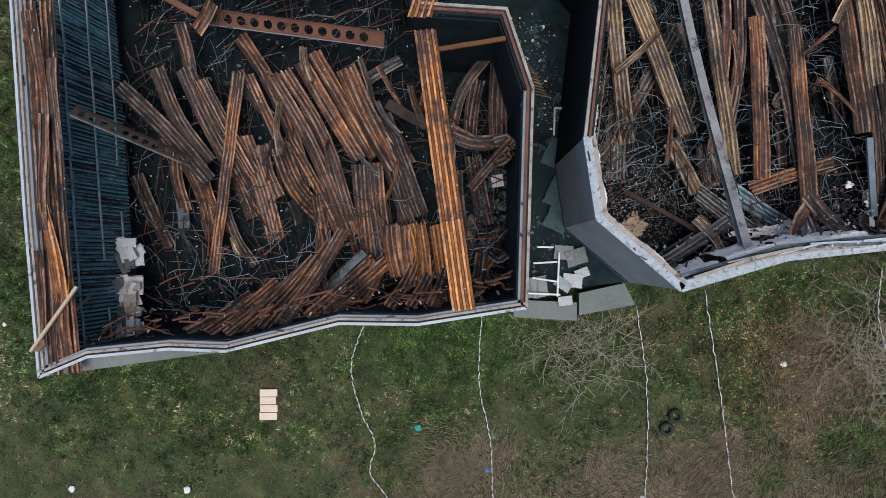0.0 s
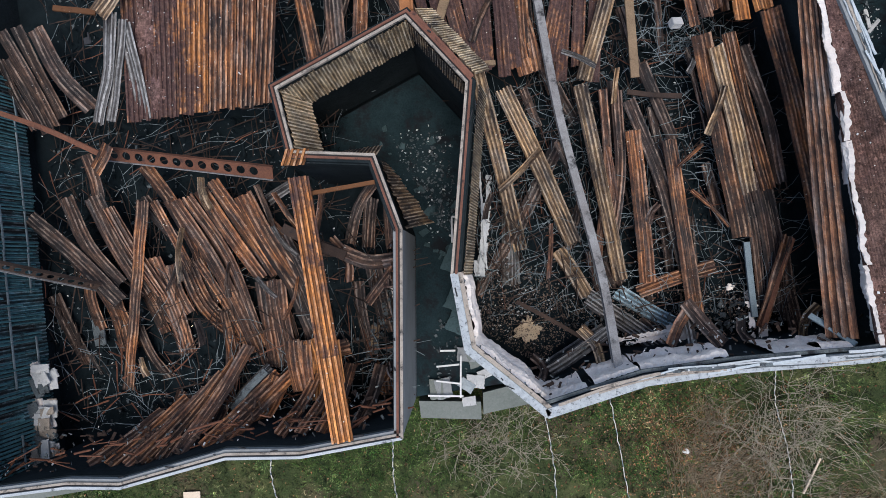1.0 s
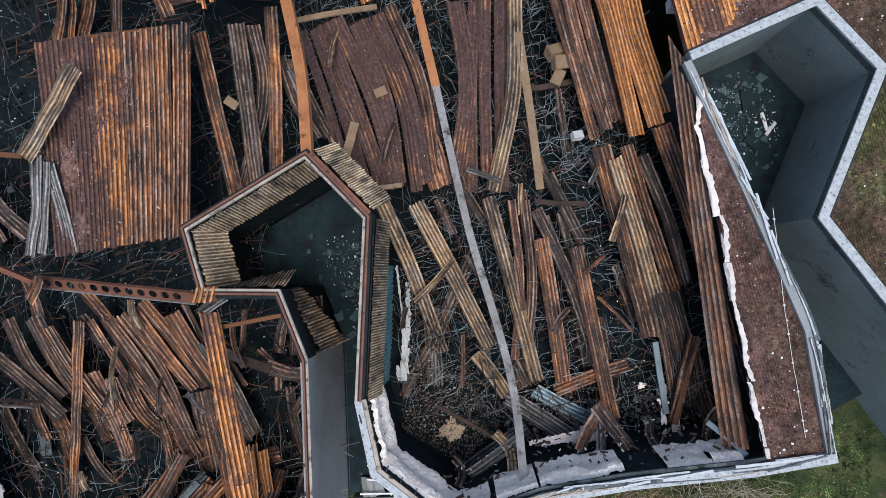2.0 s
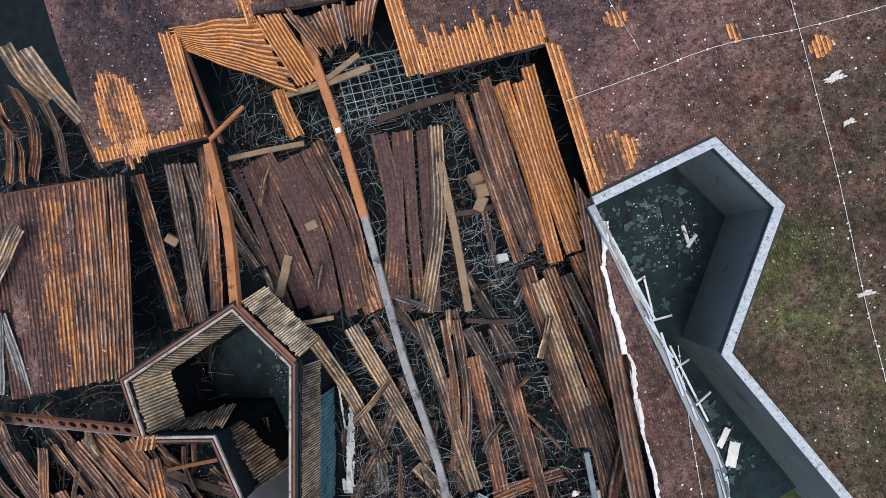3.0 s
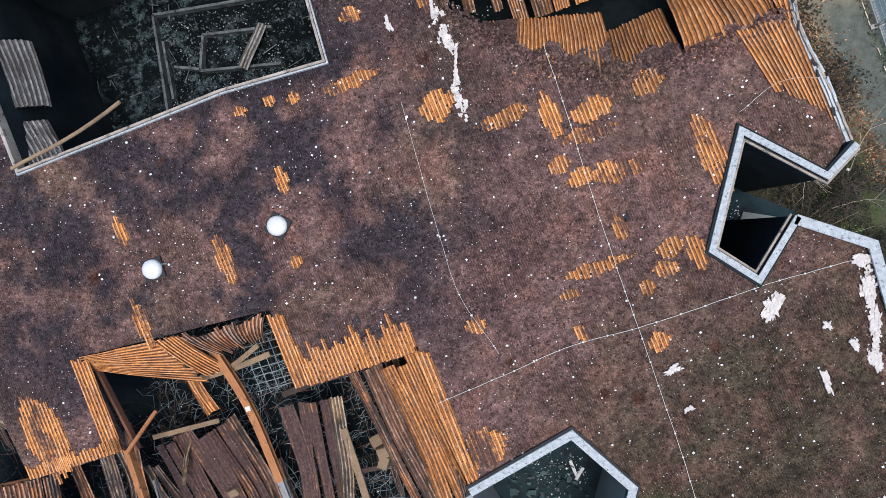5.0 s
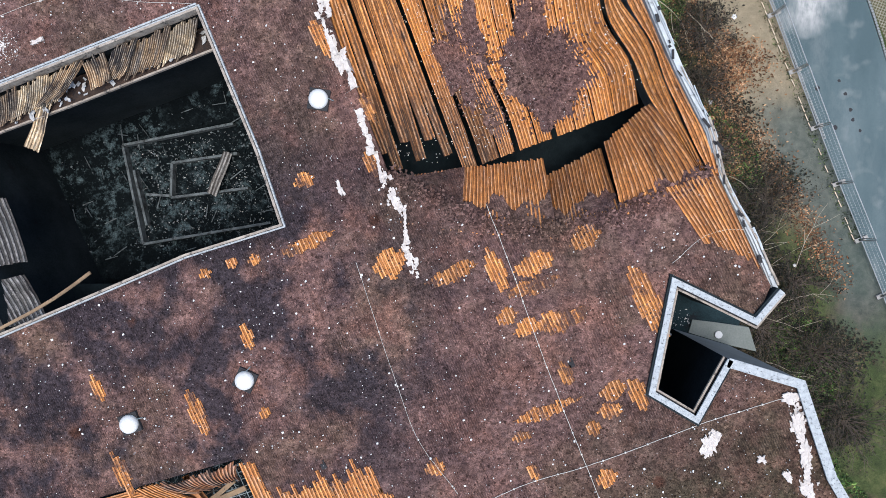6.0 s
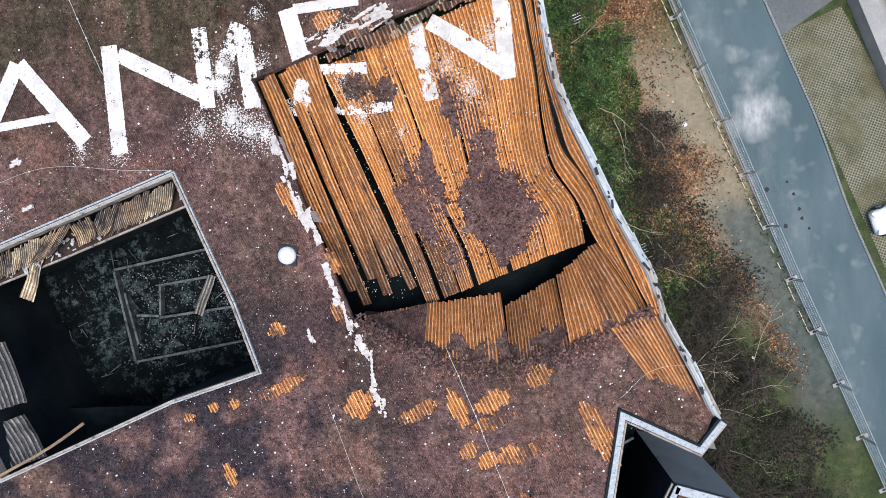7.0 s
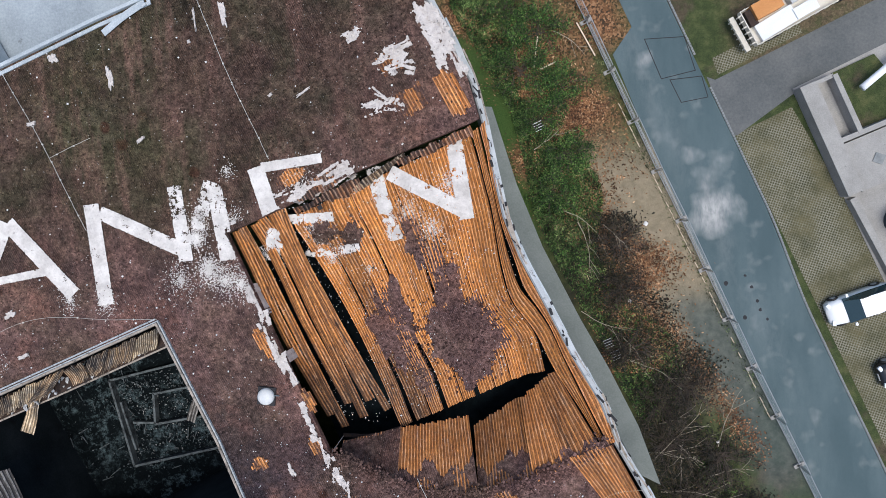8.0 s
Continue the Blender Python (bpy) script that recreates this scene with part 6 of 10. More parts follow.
# ---- charred debris, rods and ceiling wires ----
def rubble(name, area, z, count, material, size, words, flat=0.5, spread=0.0):
    """Broken pieces strewn over a four-cornered area."""
    A, B_, C, D = (np.array(p, float) for p in area)
    soup = Soup()
    for _ in range(count):
        u, v = rng.random(2)
        x, y = (A * (1 - u) + B_ * u) * (1 - v) + (D * (1 - u) + C * u) * v
        s = size * rng.uniform(0.25, 1.0) ** 1.6
        dims = s * rng.uniform(0.5, 1.2), s * rng.uniform(0.3, 1.0), s * flat * rng.uniform(0.4, 1.0)
        if material == "charred":
            dims = dims[0] * 1.5, dims[1] * 0.3, dims[2] * 0.4
        soup.chunk((x, y, z + rng.uniform(0, spread) + dims[2] * 0.4), dims, rot(rng.uniform(-35, 35), rng.uniform(-35, 35), rng.uniform(0, 180)))
    return tagged(soup.done(name, material), words, "rubble", kind="stuff")


def rods(name, area, z0, z1, count, r, length, words, material="wire", curl=0.25):
    """A tangle of thin bent rods and ceiling wires."""
    A, B_, C, D = (np.array(p, float) for p in area)
    soup = Soup()
    for _ in range(count):
        u, v = rng.random(2)
        x, y = (A * (1 - u) + B_ * u) * (1 - v) + (D * (1 - u) + C * u) * v
        p = np.array((x, y, rng.uniform(z0, z1)))
        a = rng.choice([24, 114, rng.uniform(0, 180)], p=[0.25, 0.3, 0.45]) + rng.normal(0, 8)
        d = np.array((math.cos(radians(a)), math.sin(radians(a)), rng.normal(0, 0.12)))
        steps = 3
        for _ in range(steps):
            q = p + d * length * rng.uniform(0.4, 1.2) / steps
            soup.rod(p, q, r * rng.uniform(0.6, 1.3))
            p = q
            d = d + rng.normal(0, curl, 3) * np.array((1, 1, 0.4))
            d /= np.linalg.norm(d)
    return tagged(soup.done(name, material), words, "wires", kind="stuff")


HALL_W = ((-11.5, -3.0), (4.0, 2.2), (2.5, 9.5), (-13.5, 9.5))
HALL_M = ((-13.5, 9.5), (-1.0, 9.8), (-0.5, 22.0), (-16.0, 24.0))
HALL_E = ((6.5, 5.6), (20.0, 8.6), (14.6, 21.0), (4.6, 15.0))
HALL_N = ((-0.5, 16.5), (14.2, 18.0), (12.0, 28.5), (-2.5, 27.5))
for k, (area, z) in enumerate(((HALL_W, 5.2), (HALL_M, 5.3), (HALL_E, 5.2), (HALL_N, 5.6))):
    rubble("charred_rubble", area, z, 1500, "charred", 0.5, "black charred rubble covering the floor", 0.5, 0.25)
    rubble("ash_rubble", area, z + 0.1, 760, "ash", 0.19, "grey ash and broken plaster among black rubble", 0.4, 0.35)
    rubble("pale_crumbs", area, z + 0.35, 250, "chip_white", 0.085, "pale crumbs scattered over the debris", 0.4, 0.5)
    rods("tangled_rods", area, z + 0.3, z + 1.4, (150, 230, 260, 320)[k], 0.009, 1.7, "tangle of thin grey rods and wires")
    rods("burnt_laths", area, z + 0.2, z + 1.3, 420, 0.026, 1.8, "charred laths and bars", "burnt_wood", 0.05)
    rods("rusted_laths", area, z + 0.2, z + 1.1, 50, 0.022, 1.6, "thin rusted laths among black debris", "beam_rust", 0.08)
rods("fallen_wires", HALL_N, 6.3, 7.1, 700, 0.013, 1.5, "pale tangle of fallen ceiling wires", "wire", 0.5)
rods("fallen_wires", HALL_E, 5.8, 6.6, 480, 0.012, 1.5, "pale tangle of fallen ceiling wires", "wire", 0.5)
rubble("brick_rubble", ((6.6, 5.8), (9.5, 4.9), (9.6, 8.6), (6.0, 9.4)), 5.25, 150, "plaster", 0.12, "pale brick and plaster rubble in the room's corner", 0.6, 0.3)
rubble("brick_rubble", ((2.2, 3.2), (4.1, 2.4), (3.2, 8.2), (2.2, 8.0)), 5.25, 420, "ash", 0.28, "grey rubble heaped along the court wall", 0.6, 0.35)
rubble("brown_rubble", ((6.5, 5.6), (9.4, 4.6), (11.2, 7.2), (6.0, 9.6)), 5.6, 3000, "rubble_brown", 0.085, "brown fine rubble heaped in the room's corner", 0.6, 0.6)
rubble("brown_rubble", ((11.0, 5.7), (19.2, 8.4), (18.6, 10.4), (11.4, 8.0)), 5.8, 1500, "rubble_brown", 0.08, "brown fine rubble behind the front wall", 0.6, 0.8)
rubble("pale_rubble", ((6.6, 5.8), (18.8, 9.0), (18.0, 10.5), (6.2, 9.0)), 5.6, 260, "plaster", 0.09, "pale broken plaster strewn behind the front wall", 0.5, 0.5)
rubble("rust_scraps", ((6.6, 5.8), (19.0, 8.8), (17.0, 14.0), (5.6, 11.0)), 5.5, 240, "burnt_wood", 0.22, "rusty scraps strewn over black debris", 0.3, 0.5)
rubble("brick_rubble", ((11.0, 5.6), (19.0, 8.2), (18.4, 9.6), (11.0, 7.2)), 5.4, 420, "ash", 0.26, "grey rubble below the front parapet", 0.6, 0.5)
# light steel grid under the torn roof
grid = Soup()
for k in range(9):
    a = np.array((3.4 + 0.42 * k, 26.6 + 0.12 * k, 7.5))
    grid.rod(a, a + np.array((1.0, -2.4, -0.15)), 0.022)
for k in range(8):
    a = np.array((3.3 + 0.14 * k, 26.7 - 0.34 * k, 7.52))
    grid.rod(a, a + np.array((3.9, 1.3, 0.02)), 0.022)
tagged(grid.done("ceiling_grid", "wire"), "bent grey ceiling grid hanging under the torn roof", "ceiling grid", kind="stuff")

# ---- torn insulation inside the front parapet ----
def torn_pieces(name, pts, a, b, z, material, words, parent, step=0.45, lumps=0.035):
    """Torn, crumpled strips of lining lying along a line, in overlapping pieces."""
    soup = Soup()
    for (x0, y0), (x1, y1) in zip(pts, pts[1:]):
        L = math.hypot(x1 - x0, y1 - y0)
        dx, dy = (x1 - x0) / L, (y1 - y0) / L
        s = 0.0
        while s < L:
            ln = rng.uniform(1.0, 3.2) * step * 2
            mid_, wide = rng.uniform(a, b), rng.uniform(0.08, 0.26)
            turn, seed, lift = rng.normal(0, 0.12), rng.uniform(0, 40), rng.uniform(-0.18, 0.14)
            verts = []
            m, r = max(6, int(ln / 0.07)), 5
            for i in range(m + 1):
                f = s + ln * i / m
                lo = mid_ - wide * (0.5 + 0.45 * noise.noise((f * 3, seed, 0)) + 0.4 * noise.noise((f * 11, seed, 3)) + 0.15 * noise.noise((f * 29, seed, 3)))
                hi = mid_ + wide * (0.5 + 0.45 * noise.noise((f * 3, seed, 7)) + 0.4 * noise.noise((f * 11, seed, 9)) + 0.15 * noise.noise((f * 29, seed, 9)))
                for k in range(r):
                    o = lo + (hi - lo) * k / (r - 1) + turn * (f - s - ln / 2)
                    e = min(max(f, -0.1), L + 0.1)
                    verts.append((x0 + dx * e - dy * o, y0 + dy * e + dx * o, z + lift + lumps * noise.noise((f * 5, o * 9, seed)) + 0.5 * lumps * noise.noise((f * 17, o * 17, seed))))
            soup.add(verts, [(i * r + k, (i + 1) * r + k, (i + 1) * r + k + 1, i * r + k + 1) for i in range(m) for k in range(r - 1)])
            s += step * rng.uniform(0.5, 1.0)
    return soup.done(name, material, parent, words)


def padding(name, pts, top, foot, material, words, parent, keep=1.0):
    """A burst quilt of insulation hanging along a wall: top and foot are (metres to the left of the line, height)."""
    for (x0, y0), (x1, y1) in zip(pts, pts[1:]):
        L = math.hypot(x1 - x0, y1 - y0)
        dx, dy = (x1 - x0) / L, (y1 - y0) / L
        tall = math.hypot(top[0] - foot[0], top[1] - foot[1])
        no, nz = (top[1] - foot[1]) / tall, (foot[0] - top[0]) / tall
        s = 0.0
        while s < L - 0.05:
            ln = min(rng.uniform(1.2, 4.0), L - s)
            if rng.random() > keep:
                s += ln * 0.7
                continue
            seed, shift = rng.uniform(0, 60), rng.normal(0, 0.04)
            m, r = max(5, int(ln / 0.06)), 17
            verts = []
            for i in range(m + 1):
                f = s + ln * i / m
                lo = -0.02 + 0.10 * noise.noise((f * 1.3, seed, 0)) + 0.06 * noise.noise((f * 7, seed, 3))
                hi = 1.0 + 0.16 * noise.noise((f * 1.1, seed, 7)) + 0.10 * noise.noise((f * 5, seed, 9))
                for k in range(r):
                    u = lo + (hi - lo) * k / (r - 1)
                    out = shift + 0.06 * math.sin(9 * u + 3.0 * noise.noise((f * 0.8, seed, 2))) + 0.12 * noise.noise((f * 1.2, u * 3, seed)) + 0.04 * noise.noise((f * 8, u * 12, seed)) - (0.12 if k in (0, r - 1) else 0.0)
                    o, z = top[0] + (foot[0] - top[0]) * u + no * out, top[1] + (foot[1] - top[1]) * u + nz * out
                    verts.append((x0 + dx * f - dy * o, y0 + dy * f + dx * o, z))
            build(name, verts, [(i * r + k, (i + 1) * r + k, (i + 1) * r + k + 1, i * r + k + 1) for i in range(m) for k in range(r - 1)], material, parent, words)
            s += ln + (rng.uniform(0.0, 0.05) if rng.random() < 0.7 else rng.uniform(0.1, 0.3))


quilt = "burst cream insulation quilt on the parapet's inner face"
padding("padding", ENTRY[7:9], (0.45, 10.6), (0.66, 8.6), "insulation", quilt, walls["entry_east"])
padding("padding", ENTRY[8:], (0.42, 10.6), (0.62, 8.6), "insulation", quilt, walls["entry_east"])
padding("padding", FRONT[:3], (0.47, 10.6), (0.62, 8.6), "insulation", quilt, walls["front"])
padding("padding", FRONT[2:4], (0.47, 10.6), (0.62, 8.6), "insulation", quilt, walls["front"], 0.8)
torn_pieces("torn_insulation", FRONT[1:3], 0.7, 1.1, 7.2, "insulation", "torn pale insulation flakes along the wall", walls["front"], 0.5)
run("gutter", ENTRY[7:], 0.335, 0.45, 10.1, 10.2, "burnt_wood", parent=walls["entry_east"], label="charred gutter board")
struts = Soup()
for pts in (ENTRY[7:],):
    for (x0, y0), (x1, y1) in zip(pts, pts[1:]):
        L = math.hypot(x1 - x0, y1 - y0)
        for k in range(int(L / 0.65)):
            f = (k + 0.5) * 0.65 / L
            nx, ny = -(y1 - y0) / L, (x1 - x0) / L
            x, y = x0 + (x1 - x0) * f, y0 + (y1 - y0) * f
            struts.rod((x + nx * 0.34, y + ny * 0.34, 11.0), (x + nx * 0.5, y + ny * 0.5, 9.7), 0.022, 4)
tagged(struts.done("parapet_struts", "wire"), "thin pale struts behind the stripped parapet", "struts", kind="stuff")

edge_line = [(15.0, 21.0), (15.3, 19.4), (16.5, 16.3), (17.45, 13.4), (18.5, 10.6), (19.45, 8.3)]
padding("padding", edge_line[2:], (0.34, ROOF - 0.75), (0.0, ROOF + 0.04), "insulation", "torn cream insulation along the remnant's edge", strip)
padding("padding", edge_line[:3], (0.2, ROOF - 0.5), (0.0, ROOF + 0.03), "insulation", "torn cream insulation along the remnant's edge", strip, 0.5)
# cream cladding inside the entrance court
def cladding(p, q, z0, z1, lean, material, words, owner, pitch=0.13):
    P, Q = np.array(p, float), np.array(q, float)
    n_ = np.array((Q - P)[::-1]) * (1, -1) / np.linalg.norm(Q - P)
    off_ = n_ * 0.04
    s = quad_surface((*(P + off_), z1), (*(Q + off_), z1), (*(Q + n_ * lean), z0), (*(P + n_ * lean), z0), 0.0, 0.015)
    return corrugate("cladding", s, float(np.linalg.norm(Q - P)), z1 - z0, material, pitch, 0.03, jag=0.12, parent=owner, label=words)


cladding(ENTRY[4], ENTRY[5], 9.2, 11.05, 0.35, "cream", "cream ribbed cladding, scorched", walls["entry"])
cladding(ENTRY[3], ENTRY[4], 9.2, 11.05, 0.7, "cream", "cream ribbed cladding, scorched", walls["entry"])
cladding(ENTRY[5], ENTRY[6], 9.8, 11.05, 0.1, "scorched", "cream ribbed cladding, scorched", walls["entry"])
for p, q, a, z in ((ENTRY[5], ENTRY[6], 1.2, 9.9), (ENTRY[6], ENTRY[7], 0.72, 9.6)):
    P, Q = np.array(p), np.array(q)
    n_ = np.array((-(Q - P)[1], (Q - P)[0])) / np.linalg.norm(Q - P)
    s2 = quad_surface((*(P + n_ * 0.4), 11.12), (*(Q + n_ * 0.4), 11.12), (*(Q + n_ * a), z), (*(P + n_ * a), z), 0.0, 0.02)
    corrugate("cladding", s2, float(np.linalg.norm(Q - P)), 1.6, "cream", 0.1, 0.025, jag=0.12, parent=walls["entry"], label="cream ribbed cladding leaning off the wall")
for p, q, a, b, z0, z1 in ((ENTRY[2], ENTRY[3], 0.05, 0.85, 9.4, 10.6), (ENTRY[1], ENTRY[2], 0.2, 1.1, 9.0, 10.2)):
    P, Q = np.array(p), np.array(q)
    n_ = np.array(((Q - P)[1], -(Q - P)[0])) / np.linalg.norm(Q - P)
    s2 = quad_surface((*(P + n_ * 0.05), z1), (*(Q + n_ * 0.05), z1), (*(Q + n_ * a), z0), (*(P + n_ * b), z0 - 0.6), 0.0, 0.03)
    corrugate("cladding", s2, float(np.linalg.norm(Q - P)), 1.4, "scorched", 0.13, 0.03, jag=0.25, parent=walls["entry"], label="scorched ribbed cladding slumping off the wall")
run("charred_board", ENTRY[5:7], 0.2, 0.34, ROOF + 0.135, ROOF + 0.18, "rail_rust", parent=walls["entry"], label="rusted flat capping")
P, Q = np.array(ENTRY[6]), np.array(ENTRY[7])
n_ = np.array((-(Q - P)[1], (Q - P)[0])) / np.linalg.norm(Q - P)
P = P + (Q - P) * 0.25
s2 = quad_surface((*(P + n_ * 0.42), 9.9), (*(Q + n_ * 0.42), 9.9), (*(Q + n_ * 0.6), 6.6), (*(P + n_ * 0.6), 6.8), 0.0, 0.03)
corrugate("slat_lining", s2, float(np.linalg.norm(Q - P)), 2.6, "slat_teal", 0.2, 0.03, jag=0.3, parent=walls["entry"], label="torn teal slatted lining")
torn_pieces("torn_insulation", [tuple(P), tuple(Q)], 0.9, 1.3, 6.3, "plaster", "torn white lining beside the court wall", walls["entry"], 0.8)
# inner court: tan deck peeling off the north wall, caught on a board below
P, Q = np.array((-9.3, 43.75)), np.array((4.4, 48.45))
n_ = np.array((Q - P)[::-1]) * (1, -1) / np.linalg.norm(Q - P)
along_ = (Q - P) / np.linalg.norm(Q - P)
for f0, f1, z0, slip, mat in ((0.0, 0.13, 9.6, -1.2, "tan"), (0.13, 0.26, 9.8, -0.9, "cream"), (0.24, 0.38, 9.7, -1.5, "tan"), (0.36, 0.55, 9.7, -1.6, "cream"), (0.52, 0.62, 10.1, -2.3, "scorched"), (0.60, 0.68, 9.9, -0.6, "scorched"), (0.71, 0.80, 9.9, -1.9, "scorched"), (0.78, 0.91, 9.7, -1.7, "tan"), (0.88, 1.0, 9.6, -1.5, "cream")):
    a, b = P + (Q - P) * f0, P + (Q - P) * f1
    lean = rng.uniform(0.95, 1.15)
    s = quad_surface((*(a + n_ * 0.08), 10.95), (*(b + n_ * 0.08), 10.98), (*(b + n_ * lean + along_ * slip), z0 + rng.uniform(-0.1, 0.2)), (*(a + n_ * lean + along_ * slip), z0), 0.12, 0.03, f0 * 9)
    ob = corrugate("peeling_deck", s, 14.5 * (f1 - f0), 2.0, mat, 0.12, 0.025, jag=0.3)
    tagged(ob, "tan corrugated sheet peeling down from the inner court's rim", "metal sheet", "peeling sheets")
shelf = build("charred_shelf", *sweep([(*(P + n_ * 0.6), 9.45), (*((P + Q) / 2 + n_ * 0.6), 9.45), (*(Q + n_ * 0.6), 9.45)], rect(1.1, 0.06)), "burnt_wood")
tagged(shelf, "charred ledge below the peeling sheets of the inner court", "ledge")
lip = build("edge_board", *sweep([(*(P + n_ * 1.18), 9.5), (*((P + Q) / 2 + n_ * 1.22), 9.46), (*(Q + n_ * 1.18), 9.5)], rect(0.09, 0.16)), "soiled_metal")
tagged(lip, "pale scorched edge board below the peeling sheets", "board")
soup = Soup()
for _ in range(120):
    c = P + (Q - P) * rng.random() + n_ * rng.uniform(0.15, 1.1)
    soup.chunk((*c, 9.55 + rng.uniform(0, 0.25)), rng.uniform(0.05, 0.3, 3) * (1.5, 1, 0.4), rot(rng.uniform(-25, 25), rng.uniform(-25, 25), rng.uniform(0, 180)))
tagged(soup.done("pale_scraps", "plaster"), "pale scraps caught on the inner court's ledge", "rubble", kind="stuff")
sheet("corrugated_sheet", "cream", ((-3.6, 45.0, 9.7), (-4.15, 43.9, 9.45), (-4.7, 42.75, 9.3)), 0.8)
for y0, y1, x0, z in ((34.4, 36.8, -5.3, 9.9), (37.1, 40.6, -6.6, 9.4)):
    s = quad_surface((x0 - 0.1, y0, z + 0.6), (x0 + 1.3, y0 + 0.3, z - 0.4), (x0 - 0.2, y1, z - 0.9), (x0 - 1.7, y1 - 0.4, z + 0.4), 0.1, 0.05)
    ob = corrugate("peeling_deck", s, 1.6, 3.2, "grey", 0.18, 0.05)
    tagged(ob, "grey-brown corrugated sheet slumped at the inner court's side", "metal sheet", "peeling sheets")
PITA = ((-7.5, 36.0), (7.3, 39.6), (4.2, 47.6), (-8.6, 43.5))
rubble("charred_rubble", PITA, 2.3, 60, "charred", 0.45, "black charred rubble on the pit floor", 0.5, 0.2)
rubble("ash_rubble", ((-4.0, 37.6), (6.6, 39.4), (4.6, 45.0), (-4.0, 44.0)), 2.32, 1100, "ash", 0.16, "grey ash and wet rubble on the pit floor", 0.4, 0.15)
rubble("ash_rubble", PITA, 2.32, 500, "ash", 0.14, "grey ash scattered over the pit floor", 0.4, 0.2)
rods("burnt_laths", PITA, 2.4, 2.6, 46, 0.03, 1.1, "charred laths on the pit floor", "ash", 0.02)
rubble("ash_rubble", ((-3.9, 43.6), (-3.0, 38.4), (4.0, 39.5), (2.2, 44.8)), 2.32, 420, "plaster", 0.09, "pale grey ash inside the burnt-out room", 0.4, 0.1)
kerb_frame = empty("wall_stub_frame", pose(-0.5, 41, 2.3))
tagged(kerb_frame, "grey wall stubs outlining a burnt-out room", "wall stubs")
for p, q in (((-4.24, 43.87), (-3.14, 38.1)), ((-3.14, 38.1), (4.5, 39.3)), ((-4.24, 43.87), (2.4, 45.0)), ((-1.3, 42.8), (2.6, 43.3)), ((-1.4, 40.8), (3.2, 41.3)), ((-1.3, 42.8), (-1.4, 40.8)), ((-3.6, 42.4), (-2.9, 39.2)), ((-2.9, 41.0), (-1.4, 40.9))):
    ob = build("stub", *sweep([(*p, 2.5), (*q, 2.5)], rect(0.14, 0.5)), "ash", kerb_frame)
    ob.matrix_parent_inverse = kerb_frame.matrix_world.inverted()
sheet("corrugated_sheet", "grey", ((2.3, 43.3, 3.15), (1.75, 42.1, 3.1), (1.2, 40.9, 3.0)), 0.55)
plank("wooden_plank", "wood", ((-5.4, 34.3, 11.25), (-2.0, 36.0, 11.6), (-0.2, 37.1, 11.9)), 0.2)

# side court: debris and pale rails
rubble("court_debris", ((15.4, 21.4), (18.4, 23.4), (19.6, 21.5), (17.8, 18.4)), 6.5, 180, "ash", 0.2, "sooty debris on the side court's floor", 0.4, 0.1)
rubble("court_debris", ((16.8, 22.4), (19.6, 22.8), (20.2, 20.6), (18.6, 19.5)), 6.5, 170, "chip_white", 0.10, "pale scraps on the side court's floor", 0.3, 0.05)
rubble("court_debris", ((19.0, 16.5), (24.5, 11.5), (22.5, 9.5), (20.6, 12.9)), 4.5, 160, "ash", 0.2, "grey debris in the passage", 0.4, 0.1)
for p, q in (((17.88, 19.12), (18.61, 17.46)), ((18.3, 17.3), (19.5, 17.75)), ((19.3, 16.4), (21.66, 13.2)), ((19.6, 15.4), (20.5, 15.8)), ((20.6, 13.9), (21.6, 14.5)), ((17.3, 18.7), (18.1, 19.3))):
    ob = build("fallen_rail", *sweep([(*p, 6.8), (*q, 6.4 if p[1] > 16.5 else 5.8)], rect(0.09, 0.09)), "chip_white")
    tagged(ob, "pale metal rail fallen in the side court", "rail", "court rails")
for x, y, w_, h_ in ((19.45, 21.25, 0.15, 0.8), (19.75, 21.0, 0.15, 0.7), (19.2, 20.3, 0.9, 0.5), (18.9, 22.2, 1.2, 0.9), (23.4, 11.6, 0.5, 1.2), (22.9, 12.3, 0.3, 1.0)):
    board("debris_board", x, y, 6.56 if y > 16 else 4.6, w_, h_, 0.05, rng.uniform(-30, 30), "chip_white" if w_ < 0.6 else "court_floor", "pale strip lying on the court floor", tilt=(0, 4), group="court boards")
rubble("floor_plates", ((15.2, 21.8), (19.0, 23.6), (20.4, 20.2), (18.4, 16.4)), 6.5, 120, "passage_floor", 0.5, "grey-green broken floor plates in the side court", 0.12, 0.02)
rubble("floor_plates", ((19.6, 16.2), (25.0, 11.4), (22.4, 9.2), (20.6, 12.9)), 4.5, 120, "passage_floor", 0.5, "grey-green broken floor plates in the passage", 0.12, 0.02)
rubble("floor_plates", ((3.8, 8.4), (5.1, 8.0), (4.2, 13.6), (0.0, 13.4)), 4.77, 40, "passage_floor", 0.5, "grey-green broken floor plates in the entrance court", 0.35, 0.04)
